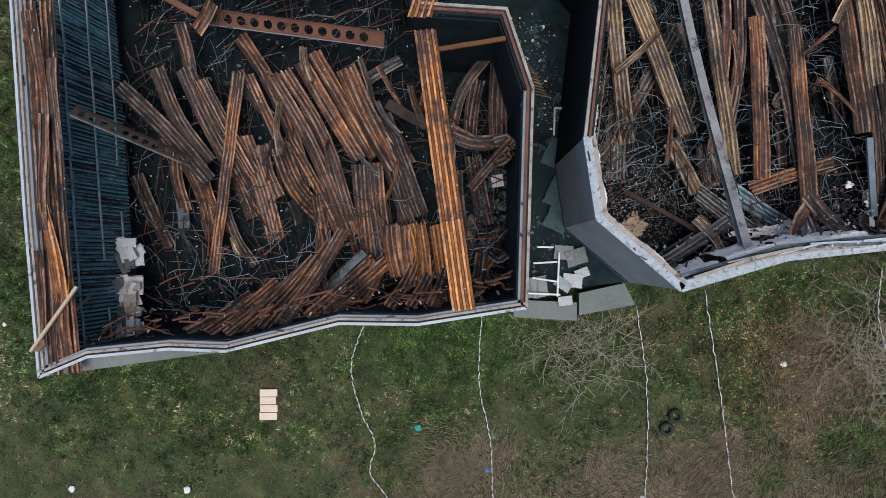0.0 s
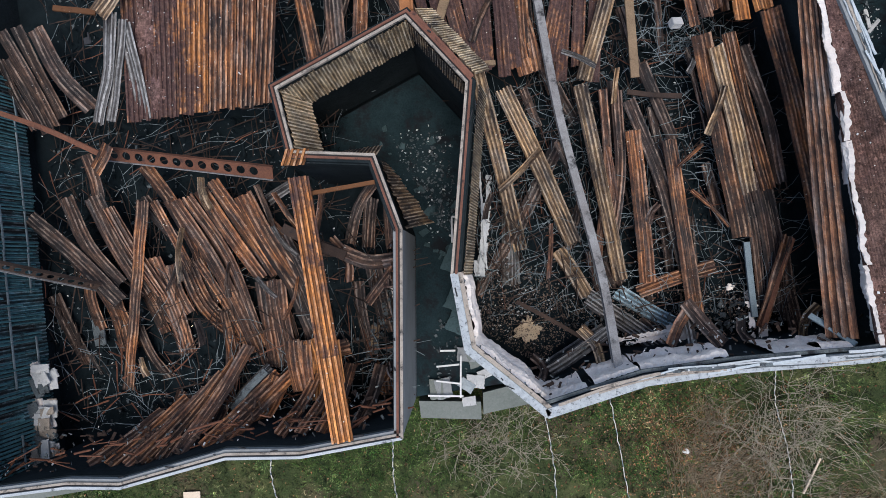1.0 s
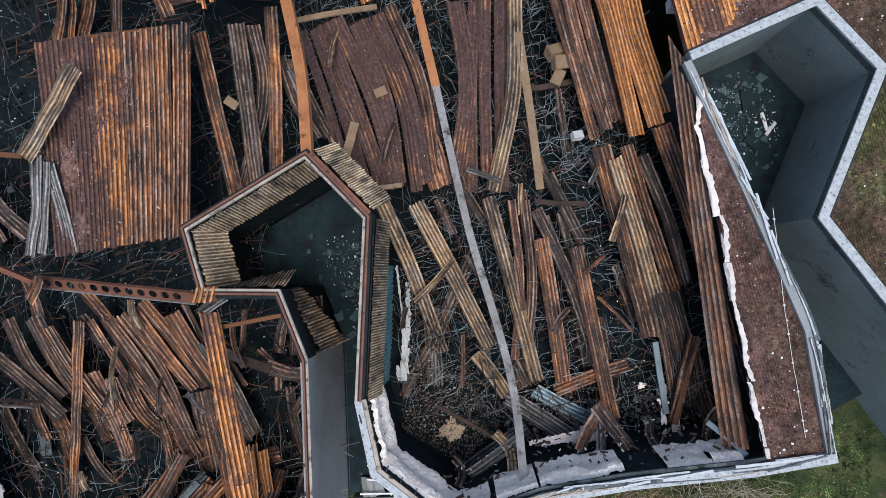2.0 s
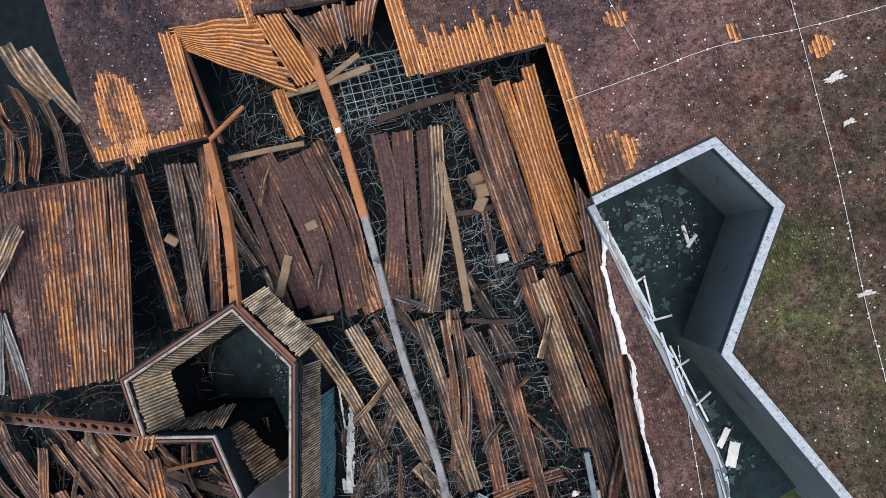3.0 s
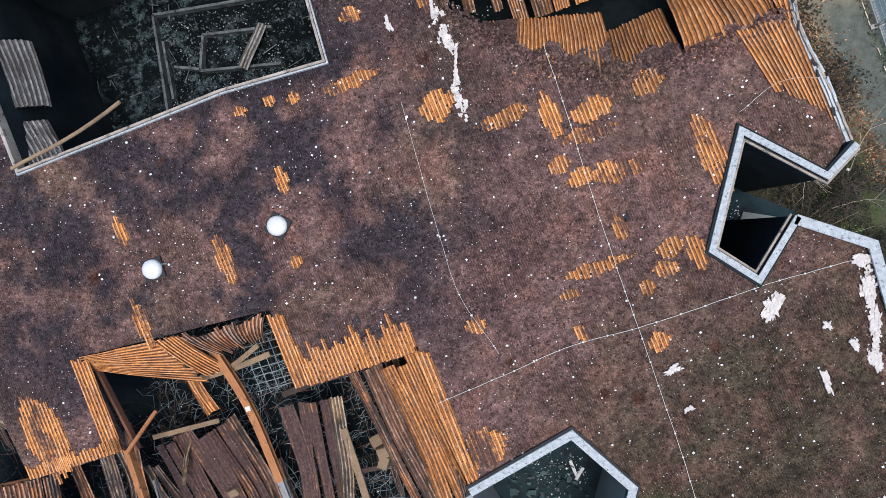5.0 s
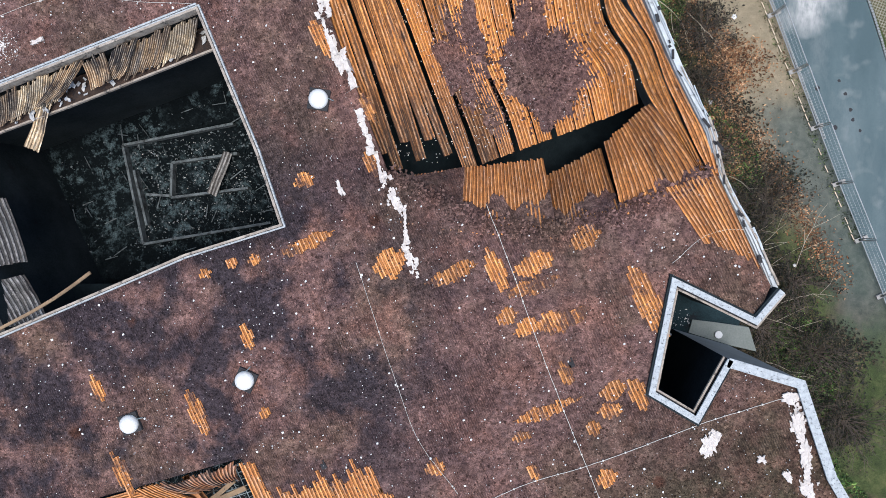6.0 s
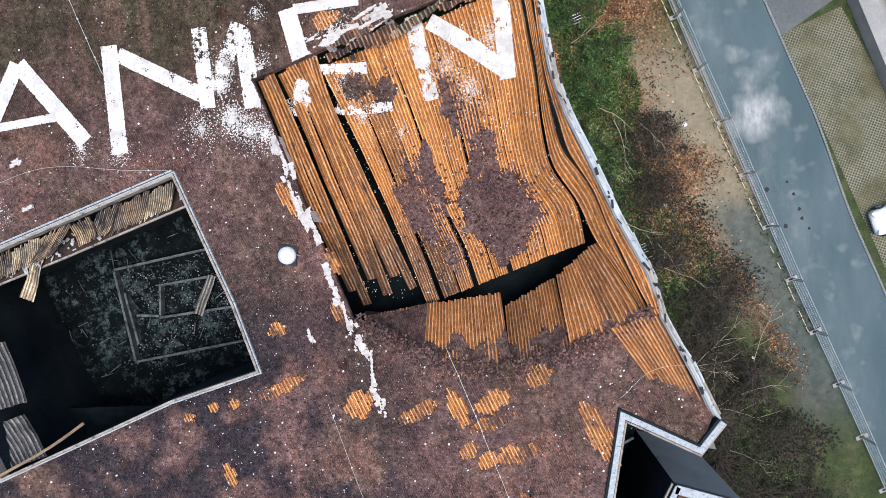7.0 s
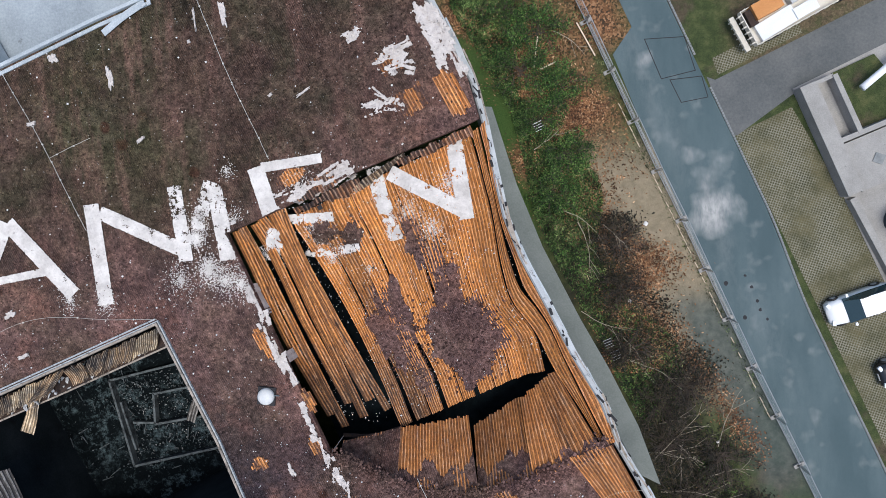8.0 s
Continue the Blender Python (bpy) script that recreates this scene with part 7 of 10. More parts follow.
# entrance court: window frames, slabs and threshold
rubble("court_debris", ((4.0, 9.5), (5.0, 9.3), (3.5, 13.8), (1.0, 13.0)), 4.78, 500, "ash", 0.16, "grey scraps on the entrance court's floor", 0.4, 0.1)
rubble("court_debris", ((5.0, 2.4), (7.6, 3.4), (6.0, 5.6), (4.7, 5.4)), 4.75, 120, "ash", 0.2, "sooty scraps by the entrance", 0.4, 0.1)
rubble("court_debris", ((3.6, 8.6), (5.0, 9.3), (3.5, 14.2), (1.0, 13.0)), 4.78, 90, "chip_white", 0.14, "pale scraps on the entrance court's floor", 0.4, 0.1)
for p, q in (((5.2, 4.2), (5.85, 4.35)), ((5.2, 3.5), (6.15, 3.8)), ((6.13, 4.2), (6.5, 2.4)), ((5.1, 2.2), (6.6, 2.5)), ((5.3, 2.9), (6.4, 3.0)), ((4.5, 10.0), (4.75, 8.9)), ((4.5, 10.0), (5.0, 10.1))):
    ob = build("fallen_window_bar", *sweep([(*p, 5.2), (*q, 5.15)], rect(0.07, 0.09)), "chip_white")
    tagged(ob, "white bar of a broken window frame", "frame bar", "window frame bars")
for x, y, w_, h_, turn, mat in ((7.0, 3.2, 0.8, 0.6, 10, "plaster"), (6.9, 2.3, 0.6, 0.4, 20, "plaster"), (5.4, 2.5, 0.6, 0.9, 15, "ledge"), (6.9, 4.2, 0.9, 0.7, 30, "ledge"), (5.6, 6.6, 1.1, 1.3, -13, "passage_floor"), (5.75, 5.5, 1.0, 0.9, -13, "passage_floor"), (5.0, 8.2, 0.9, 1.2, -10, "passage_floor"), (5.7, 2.6, 0.7, 0.9, 25, "wall_grey"), (6.65, 2.95, 0.7, 0.45, -20, "membrane_pale"), (6.35, 4.25, 0.8, 0.6, 10, "wall_grey"), (7.3, 3.6, 0.6, 0.4, 35, "plaster")):
    board("broken_sheet", x, y, 4.98, w_, h_, 0.05, turn, mat, "fallen pale panel by the entrance", tilt=(rng.uniform(-10, 10), rng.uniform(-10, 10)), group="fallen panels")
for ring in ([(5.0, 1.1), (7.6, 1.6), (7.42, 2.35), (4.75, 1.8)], [(7.64, 1.85), (9.8, 2.85), (9.15, 3.62), (7.42, 2.75)]):
    threshold = slab("threshold", ring, 3.0, 4.8, "ledge")
    tagged(threshold, "mossy concrete threshold at the court's mouth", "threshold", kind="structure")
sheet("corrugated_sheet", "grey", ((9.6, 4.6, 7.2), (10.5, 5.6, 7.5), (11.45, 6.8, 7.9)), 0.5)
steel("charred_beam", [(7.85, 7.04, 6.7), (9.4, 6.6, 6.9), (11.04, 6.06, 7.2)], i_section(0.16, 0.16, 0.02), "burnt_wood", "charred black beam lying over brown rubble")
# niche
board("broken_sheet", 26.0, 33.0, 4.4, 1.3, 0.14, 0.05, 25, "white_metal", "white trim plank fallen into the niche", tilt=(0, 6))
disc = Soup()
disc.add([(29.3 + 0.2 * math.cos(t), 33.1 + 0.2 * math.sin(t), z) for z in (3.5, 3.6) for t in np.arange(12) * math.pi / 6], [tuple(range(11, -1, -1)), tuple(range(12, 24))] + [(i, (i + 1) % 12, 12 + (i + 1) % 12, 12 + i) for i in range(12)])
tagged(disc.done("floor_drain", "chip_white"), "round white drain cover in the ledge", "drain cover")
rubble("court_debris", ((26.6, 33.4), (28.0, 33.6), (27.6, 34.6), (26.2, 34.2)), 3.42, 60, "chip_white", 0.09, "pale scraps in the niche", 0.4, 0.1)
# ---- fallen deck sheets and planks ----
sheet("corrugated_sheet", "tan", ((4.42, 15.16, 9.6), (5.85, 12.72, 7.6), (7.72, 9.15, 5.6)), 0.65)
sheet("corrugated_sheet", "tan", ((5.53, 15.35, 7.2), (7.49, 12.83, 6.9), (9.7, 9.83, 6.54)), 0.77)
sheet("corrugated_sheet", "tan", ((8.55, 16.12, 7.24), (10.18, 12.6, 6.82), (11.94, 8.78, 6.36)), 0.62)
sheet("corrugated_sheet", "dark", ((9.75, 16.33, 6.92), (10.76, 12.71, 6.49), (11.15, 8.87, 6.02)), 0.92)
sheet("corrugated_sheet", "rust", ((10.95, 14.77, 7.03), (12.03, 11.73, 6.67), (12.99, 8.86, 6.32)), 0.63)
sheet("corrugated_sheet", "dark", ((10.59, 16.0, 6.98), (12.4, 13.48, 6.68), (14.47, 9.76, 6.23)), 0.58)
sheet("corrugated_sheet", "rust", ((12.44, 14.68, 7.07), (13.53, 12.01, 6.75), (15.3, 7.7, 6.23)), 0.58)
sheet("corrugated_sheet", "dark", ((8.25, 13.93, 6.43), (7.7, 11.66, 6.16), (7.15, 9.35, 5.88)), 0.54)
sheet("corrugated_sheet", "rust", ((15.6, 10.16, 6.3), (14.1, 9.31, 6.2), (12.77, 8.42, 6.0)), 0.59)
sheet("corrugated_sheet", "tan", ((9.12, 9.52, 6.3), (9.96, 8.76, 6.1), (10.83, 7.84, 5.9)), 0.64)
sheet("corrugated_sheet", "grey", ((10.74, 7.8, 6.1), (12.62, 7.03, 5.9), (14.6, 6.19, 5.9)), 0.79)
sheet("corrugated_sheet", "teal", ((11.88, 8.35, 6.0), (13.61, 7.76, 5.8), (15.25, 7.35, 5.6)), 0.65)
sheet("corrugated_sheet", "dark", ((13.19, 7.47, 5.7), (14.26, 6.83, 5.8), (15.18, 6.24, 6.6)), 0.64)
sheet("corrugated_sheet", "grey", ((9.63, 4.2, 5.5), (10.74, 5.36, 5.6), (11.92, 6.6, 5.7)), 0.70)
sheet("corrugated_sheet", "grey", ((6.83, 11.0, 5.8), (7.21, 9.3, 5.5), (7.58, 7.59, 5.4)), 0.75)
sheet("corrugated_sheet", "dark", ((7.14, 9.29, 5.6), (6.63, 7.93, 5.5), (6.32, 6.85, 5.4)), 0.50)
sheet("corrugated_sheet", "dark", ((10.89, 10.01, 5.7), (11.31, 9.08, 5.6), (11.94, 8.44, 5.5)), 1.26)
sheet("corrugated_sheet", "rust", ((12.69, 18.9, 7.5), (14.32, 15.48, 7.1), (16.2, 11.44, 6.7)), 0.71)
sheet("corrugated_sheet", "tan", ((13.32, 18.98, 7.8), (14.97, 16.05, 7.3), (16.51, 13.28, 6.9)), 1.22)
sheet("corrugated_sheet", "dark", ((15.83, 14.34, 7.0), (17.36, 11.28, 6.5), (18.49, 8.34, 6.2)), 1.36)
sheet("corrugated_sheet", "dark", ((14.48, 18.91, 7.3), (16.01, 16.49, 7.1), (17.31, 13.91, 6.8)), 0.62)
sheet("corrugated_sheet", "rust", ((14.6, 19.78, 8.8), (16.68, 16.49, 8.0), (19.19, 11.68, 7.2)), 0.78)
sheet("corrugated_sheet", "dark", ((19.19, 11.68, 7.2), (20.08, 9.95, 6.9), (21.2, 7.88, 6.6)), 0.81)
sheet("corrugated_sheet", "rust", ((17.87, 11.89, 7.0), (17.77, 9.98, 6.9), (17.75, 8.04, 6.6)), 0.48)
sheet("corrugated_sheet", "dark", ((17.78, 16.88, 6.6), (19.19, 13.54, 6.3), (20.76, 9.94, 6.0)), 0.73)
sheet("corrugated_sheet", "dark", ((18.01, 11.39, 6.3), (18.71, 9.81, 6.1), (19.5, 8.25, 6.0)), 0.74)
sheet("corrugated_sheet", "mossy", ((-0.12, 21.73, 7.9), (1.49, 18.88, 7.7), (3.15, 15.58, 7.2)), 0.98)
sheet("corrugated_sheet", "mossy", ((0.74, 22.26, 7.9), (2.6, 19.26, 7.8), (4.46, 15.69, 7.2)), 1.35)
sheet("corrugated_sheet", "mossy", ((2.35, 22.83, 8.0), (4.28, 19.73, 7.8), (5.63, 15.86, 7.1)), 2.08)
sheet("corrugated_sheet", "rust", ((5.08, 18.88, 7.5), (5.86, 17.51, 7.3), (6.67, 16.0, 7.1)), 1.14)
sheet("corrugated_sheet", "mossy", ((5.81, 23.86, 7.9), (6.89, 20.58, 7.6), (7.09, 16.81, 7.0)), 0.79)
sheet("corrugated_sheet", "mossy", ((7.06, 24.2, 7.9), (7.67, 20.71, 7.4), (8.42, 16.36, 6.6)), 1.78)
sheet("corrugated_sheet", "tan", ((8.13, 24.42, 8.0), (8.76, 20.57, 7.7), (8.65, 16.35, 6.9)), 0.64)
plank("wooden_plank", "wood", ((8.57, 22.93, 7.9), (9.65, 19.73, 7.6), (10.57, 16.75, 7.4)), 0.49)
sheet("corrugated_sheet", "rust", ((9.43, 26.29, 8.6), (11.0, 22.96, 8.1), (12.99, 19.1, 7.5)), 1.49)
sheet("corrugated_sheet", "orange", ((11.18, 26.74, 9.2), (12.76, 23.29, 8.7), (14.57, 19.62, 8.6)), 1.87)
sheet("corrugated_sheet", "rust", ((10.45, 26.91, 8.2), (11.9, 23.35, 7.9), (13.39, 19.76, 7.4)), 0.87)
sheet("corrugated_sheet", "rust", ((-4.5, 20.81, 8.2), (-3.14, 17.49, 8.0), (-1.75, 14.34, 7.9)), 0.67)
sheet("corrugated_sheet", "dark", ((-3.09, 21.47, 8.0), (-2.06, 18.15, 7.8), (-1.0, 14.68, 7.6)), 0.83)
sheet("corrugated_sheet", "dark", ((-2.52, 21.58, 7.8), (-1.71, 19.46, 7.6), (-1.84, 14.42, 7.4)), 0.59)
sheet("corrugated_sheet", "rust", ((-1.77, 22.33, 8.2), (-1.02, 19.01, 8.0), (-0.36, 15.28, 7.8)), 0.53)
sheet("corrugated_sheet", "dark", ((-1.0, 20.53, 7.8), (0.12, 18.72, 7.4), (1.37, 17.14, 7.0)), 0.89)
sheet("corrugated_sheet", "orange", ((1.25, 25.18, 8.2), (1.69, 24.27, 8.0), (2.27, 23.29, 7.8)), 0.68)
plank("wooden_plank", "wood", ((2.65, 23.01, 8.1), (0.98, 22.49, 8.1), (-0.62, 21.97, 8.0)), 0.34)
plank("wooden_plank", "wood", ((5.22, 26.42, 8.7), (3.6, 25.67, 8.5), (1.69, 24.96, 8.3)), 0.38)
plank("wooden_plank", "wood", ((4.72, 26.83, 8.9), (3.38, 25.73, 8.6), (2.42, 25.2, 8.4)), 0.33)
plank("wooden_plank", "burnt_wood", ((8.85, 25.71, 8.4), (7.25, 25.11, 8.2), (5.63, 24.37, 8.0)), 0.43)
plank("wooden_plank", "wood", ((2.58, 18.14, 8.0), (2.5, 17.28, 8.0), (2.36, 16.33, 7.9)), 0.53)
plank("wooden_plank", "burnt_wood", ((12.66, 16.56, 6.9), (11.58, 16.38, 6.9), (10.48, 16.29, 6.9)), 0.30)
plank("wooden_plank", "wood", ((5.03, 15.84, 8.6), (4.16, 15.56, 8.8), (3.36, 15.36, 9.2)), 0.28)
plank("wooden_plank", "burnt_wood", ((11.12, 21.39, 7.5), (10.2, 21.03, 7.5), (9.38, 20.8, 7.5)), 0.34)
sheet("corrugated_sheet", "tan", ((-8.16, 24.97, 11.0), (-7.28, 23.77, 10.4), (-6.27, 22.6, 9.7)), 0.57)
sheet("corrugated_sheet", "tan", ((-9.05, 25.05, 11.0), (-8.25, 23.78, 10.4), (-7.8, 23.28, 9.6)), 0.57)
sheet("corrugated_sheet", "rust", ((-6.27, 22.6, 9.7), (-5.76, 21.65, 9.5), (-5.27, 20.81, 9.3)), 0.55)
sheet("corrugated_sheet", "rust", ((-9.12, 23.63, 10.2), (-9.46, 22.34, 8.4), (-10.77, 20.18, 6.4)), 0.62)
sheet("corrugated_sheet", "dark", ((-8.26, 23.34, 9.6), (-8.53, 22.06, 8.0), (-9.03, 20.44, 6.6)), 0.63)
sheet("corrugated_sheet", "rust", ((-10.09, 23.24, 10.0), (-10.59, 21.96, 8.4), (-11.73, 19.75, 6.6)), 0.57)
sheet("corrugated_sheet", "rust", ((-10.35, 22.44, 9.4), (-10.46, 21.57, 8.0), (-11.28, 19.84, 6.4)), 0.48)
plank("wooden_plank", "orange", ((-5.19, 20.31, 9.5), (-7.57, 19.65, 9.5), (-9.97, 18.94, 9.5)), 0.32)
sheet("corrugated_sheet", "tan", ((-7.8, 17.99, 10.6), (-8.62, 16.19, 10.3), (-9.63, 14.27, 9.9)), 0.75)
sheet("corrugated_sheet", "grey", ((-8.99, 14.49, 9.9), (-8.88, 12.59, 9.5), (-9.19, 10.4, 8.9)), 0.99)
sheet("corrugated_sheet", "grey", ((-8.7, 14.26, 9.7), (-7.95, 12.53, 9.5), (-7.29, 10.93, 9.3)), 0.60)
plank("wooden_plank", "orange", ((-11.32, 14.21, 9.9), (-10.54, 14.28, 9.9), (-9.71, 14.36, 9.9)), 0.30)
sheet("corrugated_sheet", "dark", ((-14.64, 13.81, 7.9), (-13.5, 12.13, 7.3), (-12.17, 10.12, 6.8)), 0.91)
sheet("corrugated_sheet", "dark", ((-13.2, 13.74, 8.2), (-11.99, 12.07, 7.7), (-10.65, 11.12, 7.4)), 0.67)
sheet("corrugated_sheet", "dark", ((-14.81, 12.48, 7.6), (-13.99, 11.16, 7.0), (-12.97, 9.76, 6.6)), 0.92)
sheet("corrugated_sheet", "rust", ((-8.65, 9.75, 9.2), (-8.87, 9.2, 9.0), (-9.15, 8.66, 8.8)), 0.51)
sheet("corrugated_sheet", "rust", ((-7.94, 7.9, 7.15), (-7.69, 3.97, 6.55), (-7.4, -0.14, 6.05)), 0.58)
sheet("corrugated_sheet", "dark", ((-12.4, 6.35, 7.2), (-10.17, 5.01, 6.9), (-8.33, 3.57, 6.4)), 0.71)
sheet("corrugated_sheet", "dark", ((-11.36, 7.38, 6.9), (-10.0, 5.54, 6.8), (-8.55, 4.23, 6.3)), 0.58)
sheet("corrugated_sheet", "dark", ((-10.31, 7.66, 6.8), (-8.85, 5.74, 6.6), (-7.4, 4.06, 6.2)), 0.72)
sheet("corrugated_sheet", "brown", ((-9.48, 7.37, 6.9), (-8.11, 5.79, 6.7), (-6.69, 4.22, 6.3)), 0.58)
sheet("corrugated_sheet", "rust", ((-9.49, 4.47, 6.3), (-8.71, 3.06, 5.9), (-7.87, 1.49, 5.5)), 0.92)
sheet("corrugated_sheet", "brown", ((-7.49, 5.65, 6.4), (-6.38, 3.87, 5.9), (-5.39, 1.86, 5.5)), 0.78)
sheet("corrugated_sheet", "brown", ((-8.57, 5.21, 6.1), (-7.55, 4.08, 5.8), (-6.29, 2.37, 5.4)), 0.92)
sheet("corrugated_sheet", "dark", ((-6.54, 8.36, 7.1), (-4.49, 6.11, 6.6), (-2.14, 2.78, 5.9)), 1.03)
sheet("corrugated_sheet", "brown", ((-7.52, 8.22, 6.8), (-5.98, 6.25, 6.4), (-4.48, 3.87, 5.8)), 0.99)
sheet("corrugated_sheet", "brown", ((-5.61, 9.32, 7.6), (-3.92, 7.51, 7.1), (-2.04, 5.57, 6.5)), 1.14)
sheet("corrugated_sheet", "rust", ((-3.87, 8.99, 7.5), (-2.63, 7.37, 7.1), (-1.15, 5.77, 6.6)), 0.74)
sheet("corrugated_sheet", "brown", ((-2.47, 5.83, 6.4), (-1.79, 3.81, 6.0), (-1.06, 1.97, 5.7)), 1.33)
sheet("corrugated_sheet", "brown", ((-5.54, 6.36, 6.4), (-3.86, 4.48, 6.0), (-2.19, 2.29, 5.6)), 1.05)
sheet("corrugated_sheet", "rust", ((-6.16, 5.78, 6.2), (-4.85, 4.01, 5.9), (-3.24, 3.0, 5.5)), 0.83)
sheet("corrugated_sheet", "dark", ((-5.06, 8.67, 6.9), (-3.86, 7.4, 6.7), (-2.64, 5.93, 6.2)), 0.80)
sheet("corrugated_sheet", "dark", ((-2.06, 7.76, 7.0), (-0.87, 6.07, 6.6), (0.3, 4.31, 6.2)), 0.67)
sheet("corrugated_sheet", "rust", ((-0.61, 3.7, 6.8), (-0.25, 2.76, 6.9), (0.21, 1.62, 7.0)), 1.24)
sheet("corrugated_sheet", "orange", ((0.14, 3.89, 6.7), (0.6, 2.74, 6.9), (0.87, 1.34, 7.1)), 1.01)
sheet("corrugated_sheet", "orange", ((0.71, 4.0, 7.2), (1.34, 2.26, 7.4), (1.81, 0.73, 7.6)), 0.95)
sheet("corrugated_sheet", "rust", ((-0.87, 2.26, 6.9), (-1.31, 0.68, 7.0), (-2.13, -0.6, 8.0)), 1.00)
sheet("corrugated_sheet", "brown", ((-3.58, 2.79, 5.7), (-3.29, 1.06, 5.8), (-3.5, -1.26, 6.8)), 0.59)
sheet("corrugated_sheet", "rust", ((-3.84, 1.16, 5.6), (-3.87, -0.05, 5.7), (-4.2, -1.72, 6.4)), 0.92)
sheet("corrugated_sheet", "brown", ((-5.21, 0.21, 5.5), (-5.38, -0.92, 5.6), (-5.82, -2.15, 6.2)), 0.79)
sheet("corrugated_sheet", "grey", ((-1.57, 2.25, 6.4), (-2.35, 1.07, 6.3), (-2.86, 0.05, 6.2)), 0.50)
plank("wooden_plank", "burnt_wood", ((-1.94, 8.02, 7.6), (-0.63, 7.66, 7.5), (0.76, 7.44, 7.5)), 0.56)
sheet("corrugated_sheet", "dark", ((0.51, 7.55, 7.5), (1.67, 7.35, 7.4), (2.79, 7.71, 7.5)), 0.56)
sheet("corrugated_sheet", "dark", ((1.37, 10.87, 7.0), (0.7, 9.48, 6.5), (0.63, 7.91, 6.2)), 0.49)
sheet("corrugated_sheet", "dark", ((1.85, 10.75, 7.0), (2.06, 9.58, 6.5), (2.44, 8.11, 6.2)), 0.72)
sheet("corrugated_sheet", "dark", ((1.14, 10.02, 6.6), (1.18, 8.98, 6.2), (1.34, 7.89, 6.0)), 0.59)
sheet("corrugated_sheet", "dark", ((1.63, 7.2, 5.6), (2.2, 5.91, 5.5), (2.86, 4.52, 5.4)), 0.65)
sheet("corrugated_sheet", "dark", ((1.21, 6.5, 5.6), (1.71, 4.95, 5.5), (2.45, 3.45, 5.4)), 0.56)
sheet("corrugated_sheet", "dark", ((-11.79, 3.06, 5.6), (-10.74, 1.63, 5.5), (-9.74, 0.41, 5.4)), 0.56)
sheet("corrugated_sheet", "grey", ((-1.99, 10.08, 6.6), (-2.57, 9.59, 6.6), (-3.12, 9.0, 6.6)), 0.45)
plank("wooden_plank", "orange", ((1.89, 10.2, 11.1), (0.87, 9.81, 11.0), (-0.22, 9.39, 10.9)), 0.22)
plank("wooden_plank", "wood", ((-10.49, -1.41, 8.8), (-10.25, -2.3, 10.4), (-10.23, -3.18, 11.5)), 0.23)
sheet("corrugated_sheet", "bright_orange", ((8.95, 53.0, 10.65), (9.3, 51.9, 10.35), (10.9, 47.1, 9.6), (12.7, 41.02, 7.9)), 1.05, 0.02)
sheet("corrugated_sheet", "bright_orange", ((9.95, 53.35, 10.6), (10.25, 52.4, 10.3), (11.95, 47.3, 9.4), (13.85, 41.37, 7.8)), 1.05, 0.02)
sheet("corrugated_sheet", "bright_orange", ((10.95, 53.65, 10.6), (11.3, 52.55, 10.3), (13.05, 47.3, 9.3), (15.05, 41.7, 7.8)), 1.05, 0.02)

# ---- more narrow torn strips lying in the west hall ----
for _ in range(20):
    x, y = rng.uniform(-11.5, 1.0), rng.uniform(1.5, 8.8)
    a = radians(-58 + rng.normal(0, 11))
    ln = rng.uniform(1.6, 4.2)
    z = 5.35 + 0.17 * y + rng.uniform(-0.3, 0.15)
    d = np.array((math.cos(a), math.sin(a)))
    p, q = np.array((x, y)) - d * ln / 2, np.array((x, y)) + d * ln / 2
    if q[1] < 0.4 or p[0] < -12.0 or p[1] > 9.6:
        continue
    m_ = (p + q) / 2 + rng.normal(0, 0.12, 2)
    sheet("corrugated_sheet", str(rng.choice(["dark", "brown", "rust", "dark"])), ((*p, z + 0.09 * ln), (*m_, z), (*q, z - 0.09 * ln)), rng.uniform(0.25, 0.55))
for _ in range(26):
    x, y = rng.uniform(5.5, 16.5), rng.uniform(8.5, 20)
    if x > 18.5 - 0.5 * (y - 8):
        continue
    a = radians(-68 + rng.normal(0, 14))
    ln = rng.uniform(1.5, 3.6)
    z = 5.3 + 0.085 * y + rng.uniform(-0.5, -0.1)
    d = np.array((math.cos(a), math.sin(a)))
    p, q = np.array((x, y)) - d * ln / 2, np.array((x, y)) + d * ln / 2
    sheet("corrugated_sheet", "dark", ((*p, z + 0.09 * ln), (x, y, z), (*q, z - 0.09 * ln)), rng.uniform(0.25, 0.5))
# curled sheets, boards and crumbs along the inside of the south wall
for _ in range(6):
    x = rng.uniform(0.0, 4.0)
    y = np.interp(x, [p[0] for p in SOUTH], [p[1] for p in SOUTH]) + rng.uniform(1.1, 2.9)
    a = radians(rng.choice([-122, -60, -75]) + rng.normal(0, 12))
    ln, z = rng.uniform(1.2, 2.4), rng.uniform(5.6, 6.3)
    d = np.array((math.cos(a), math.sin(a)))
    p, q = np.array((x, y)) - d * ln / 2, np.array((x, y)) + d * ln / 2
    sheet("corrugated_sheet", str(rng.choice(["brown", "rust", "dark", "brown"])), ((*p, z + 0.5), (*(p + q) / 2 + rng.normal(0, 0.12, 2), z), (*q, z - 0.1)), rng.uniform(0.3, 0.7))
SOUTH_STRIP = ((-9.0, -2.4), (4.2, 2.2), (3.6, 4.4), (-9.6, 0.4))
rubble("pale_rubble", SOUTH_STRIP, 5.7, 200, "plaster", 0.06, "pale broken plaster strewn behind the south wall", 0.4, 0.7)
rubble("ash_rubble", SOUTH_STRIP, 5.5, 300, "ash", 0.1, "grey ash and broken plaster behind the south wall", 0.4, 0.6)
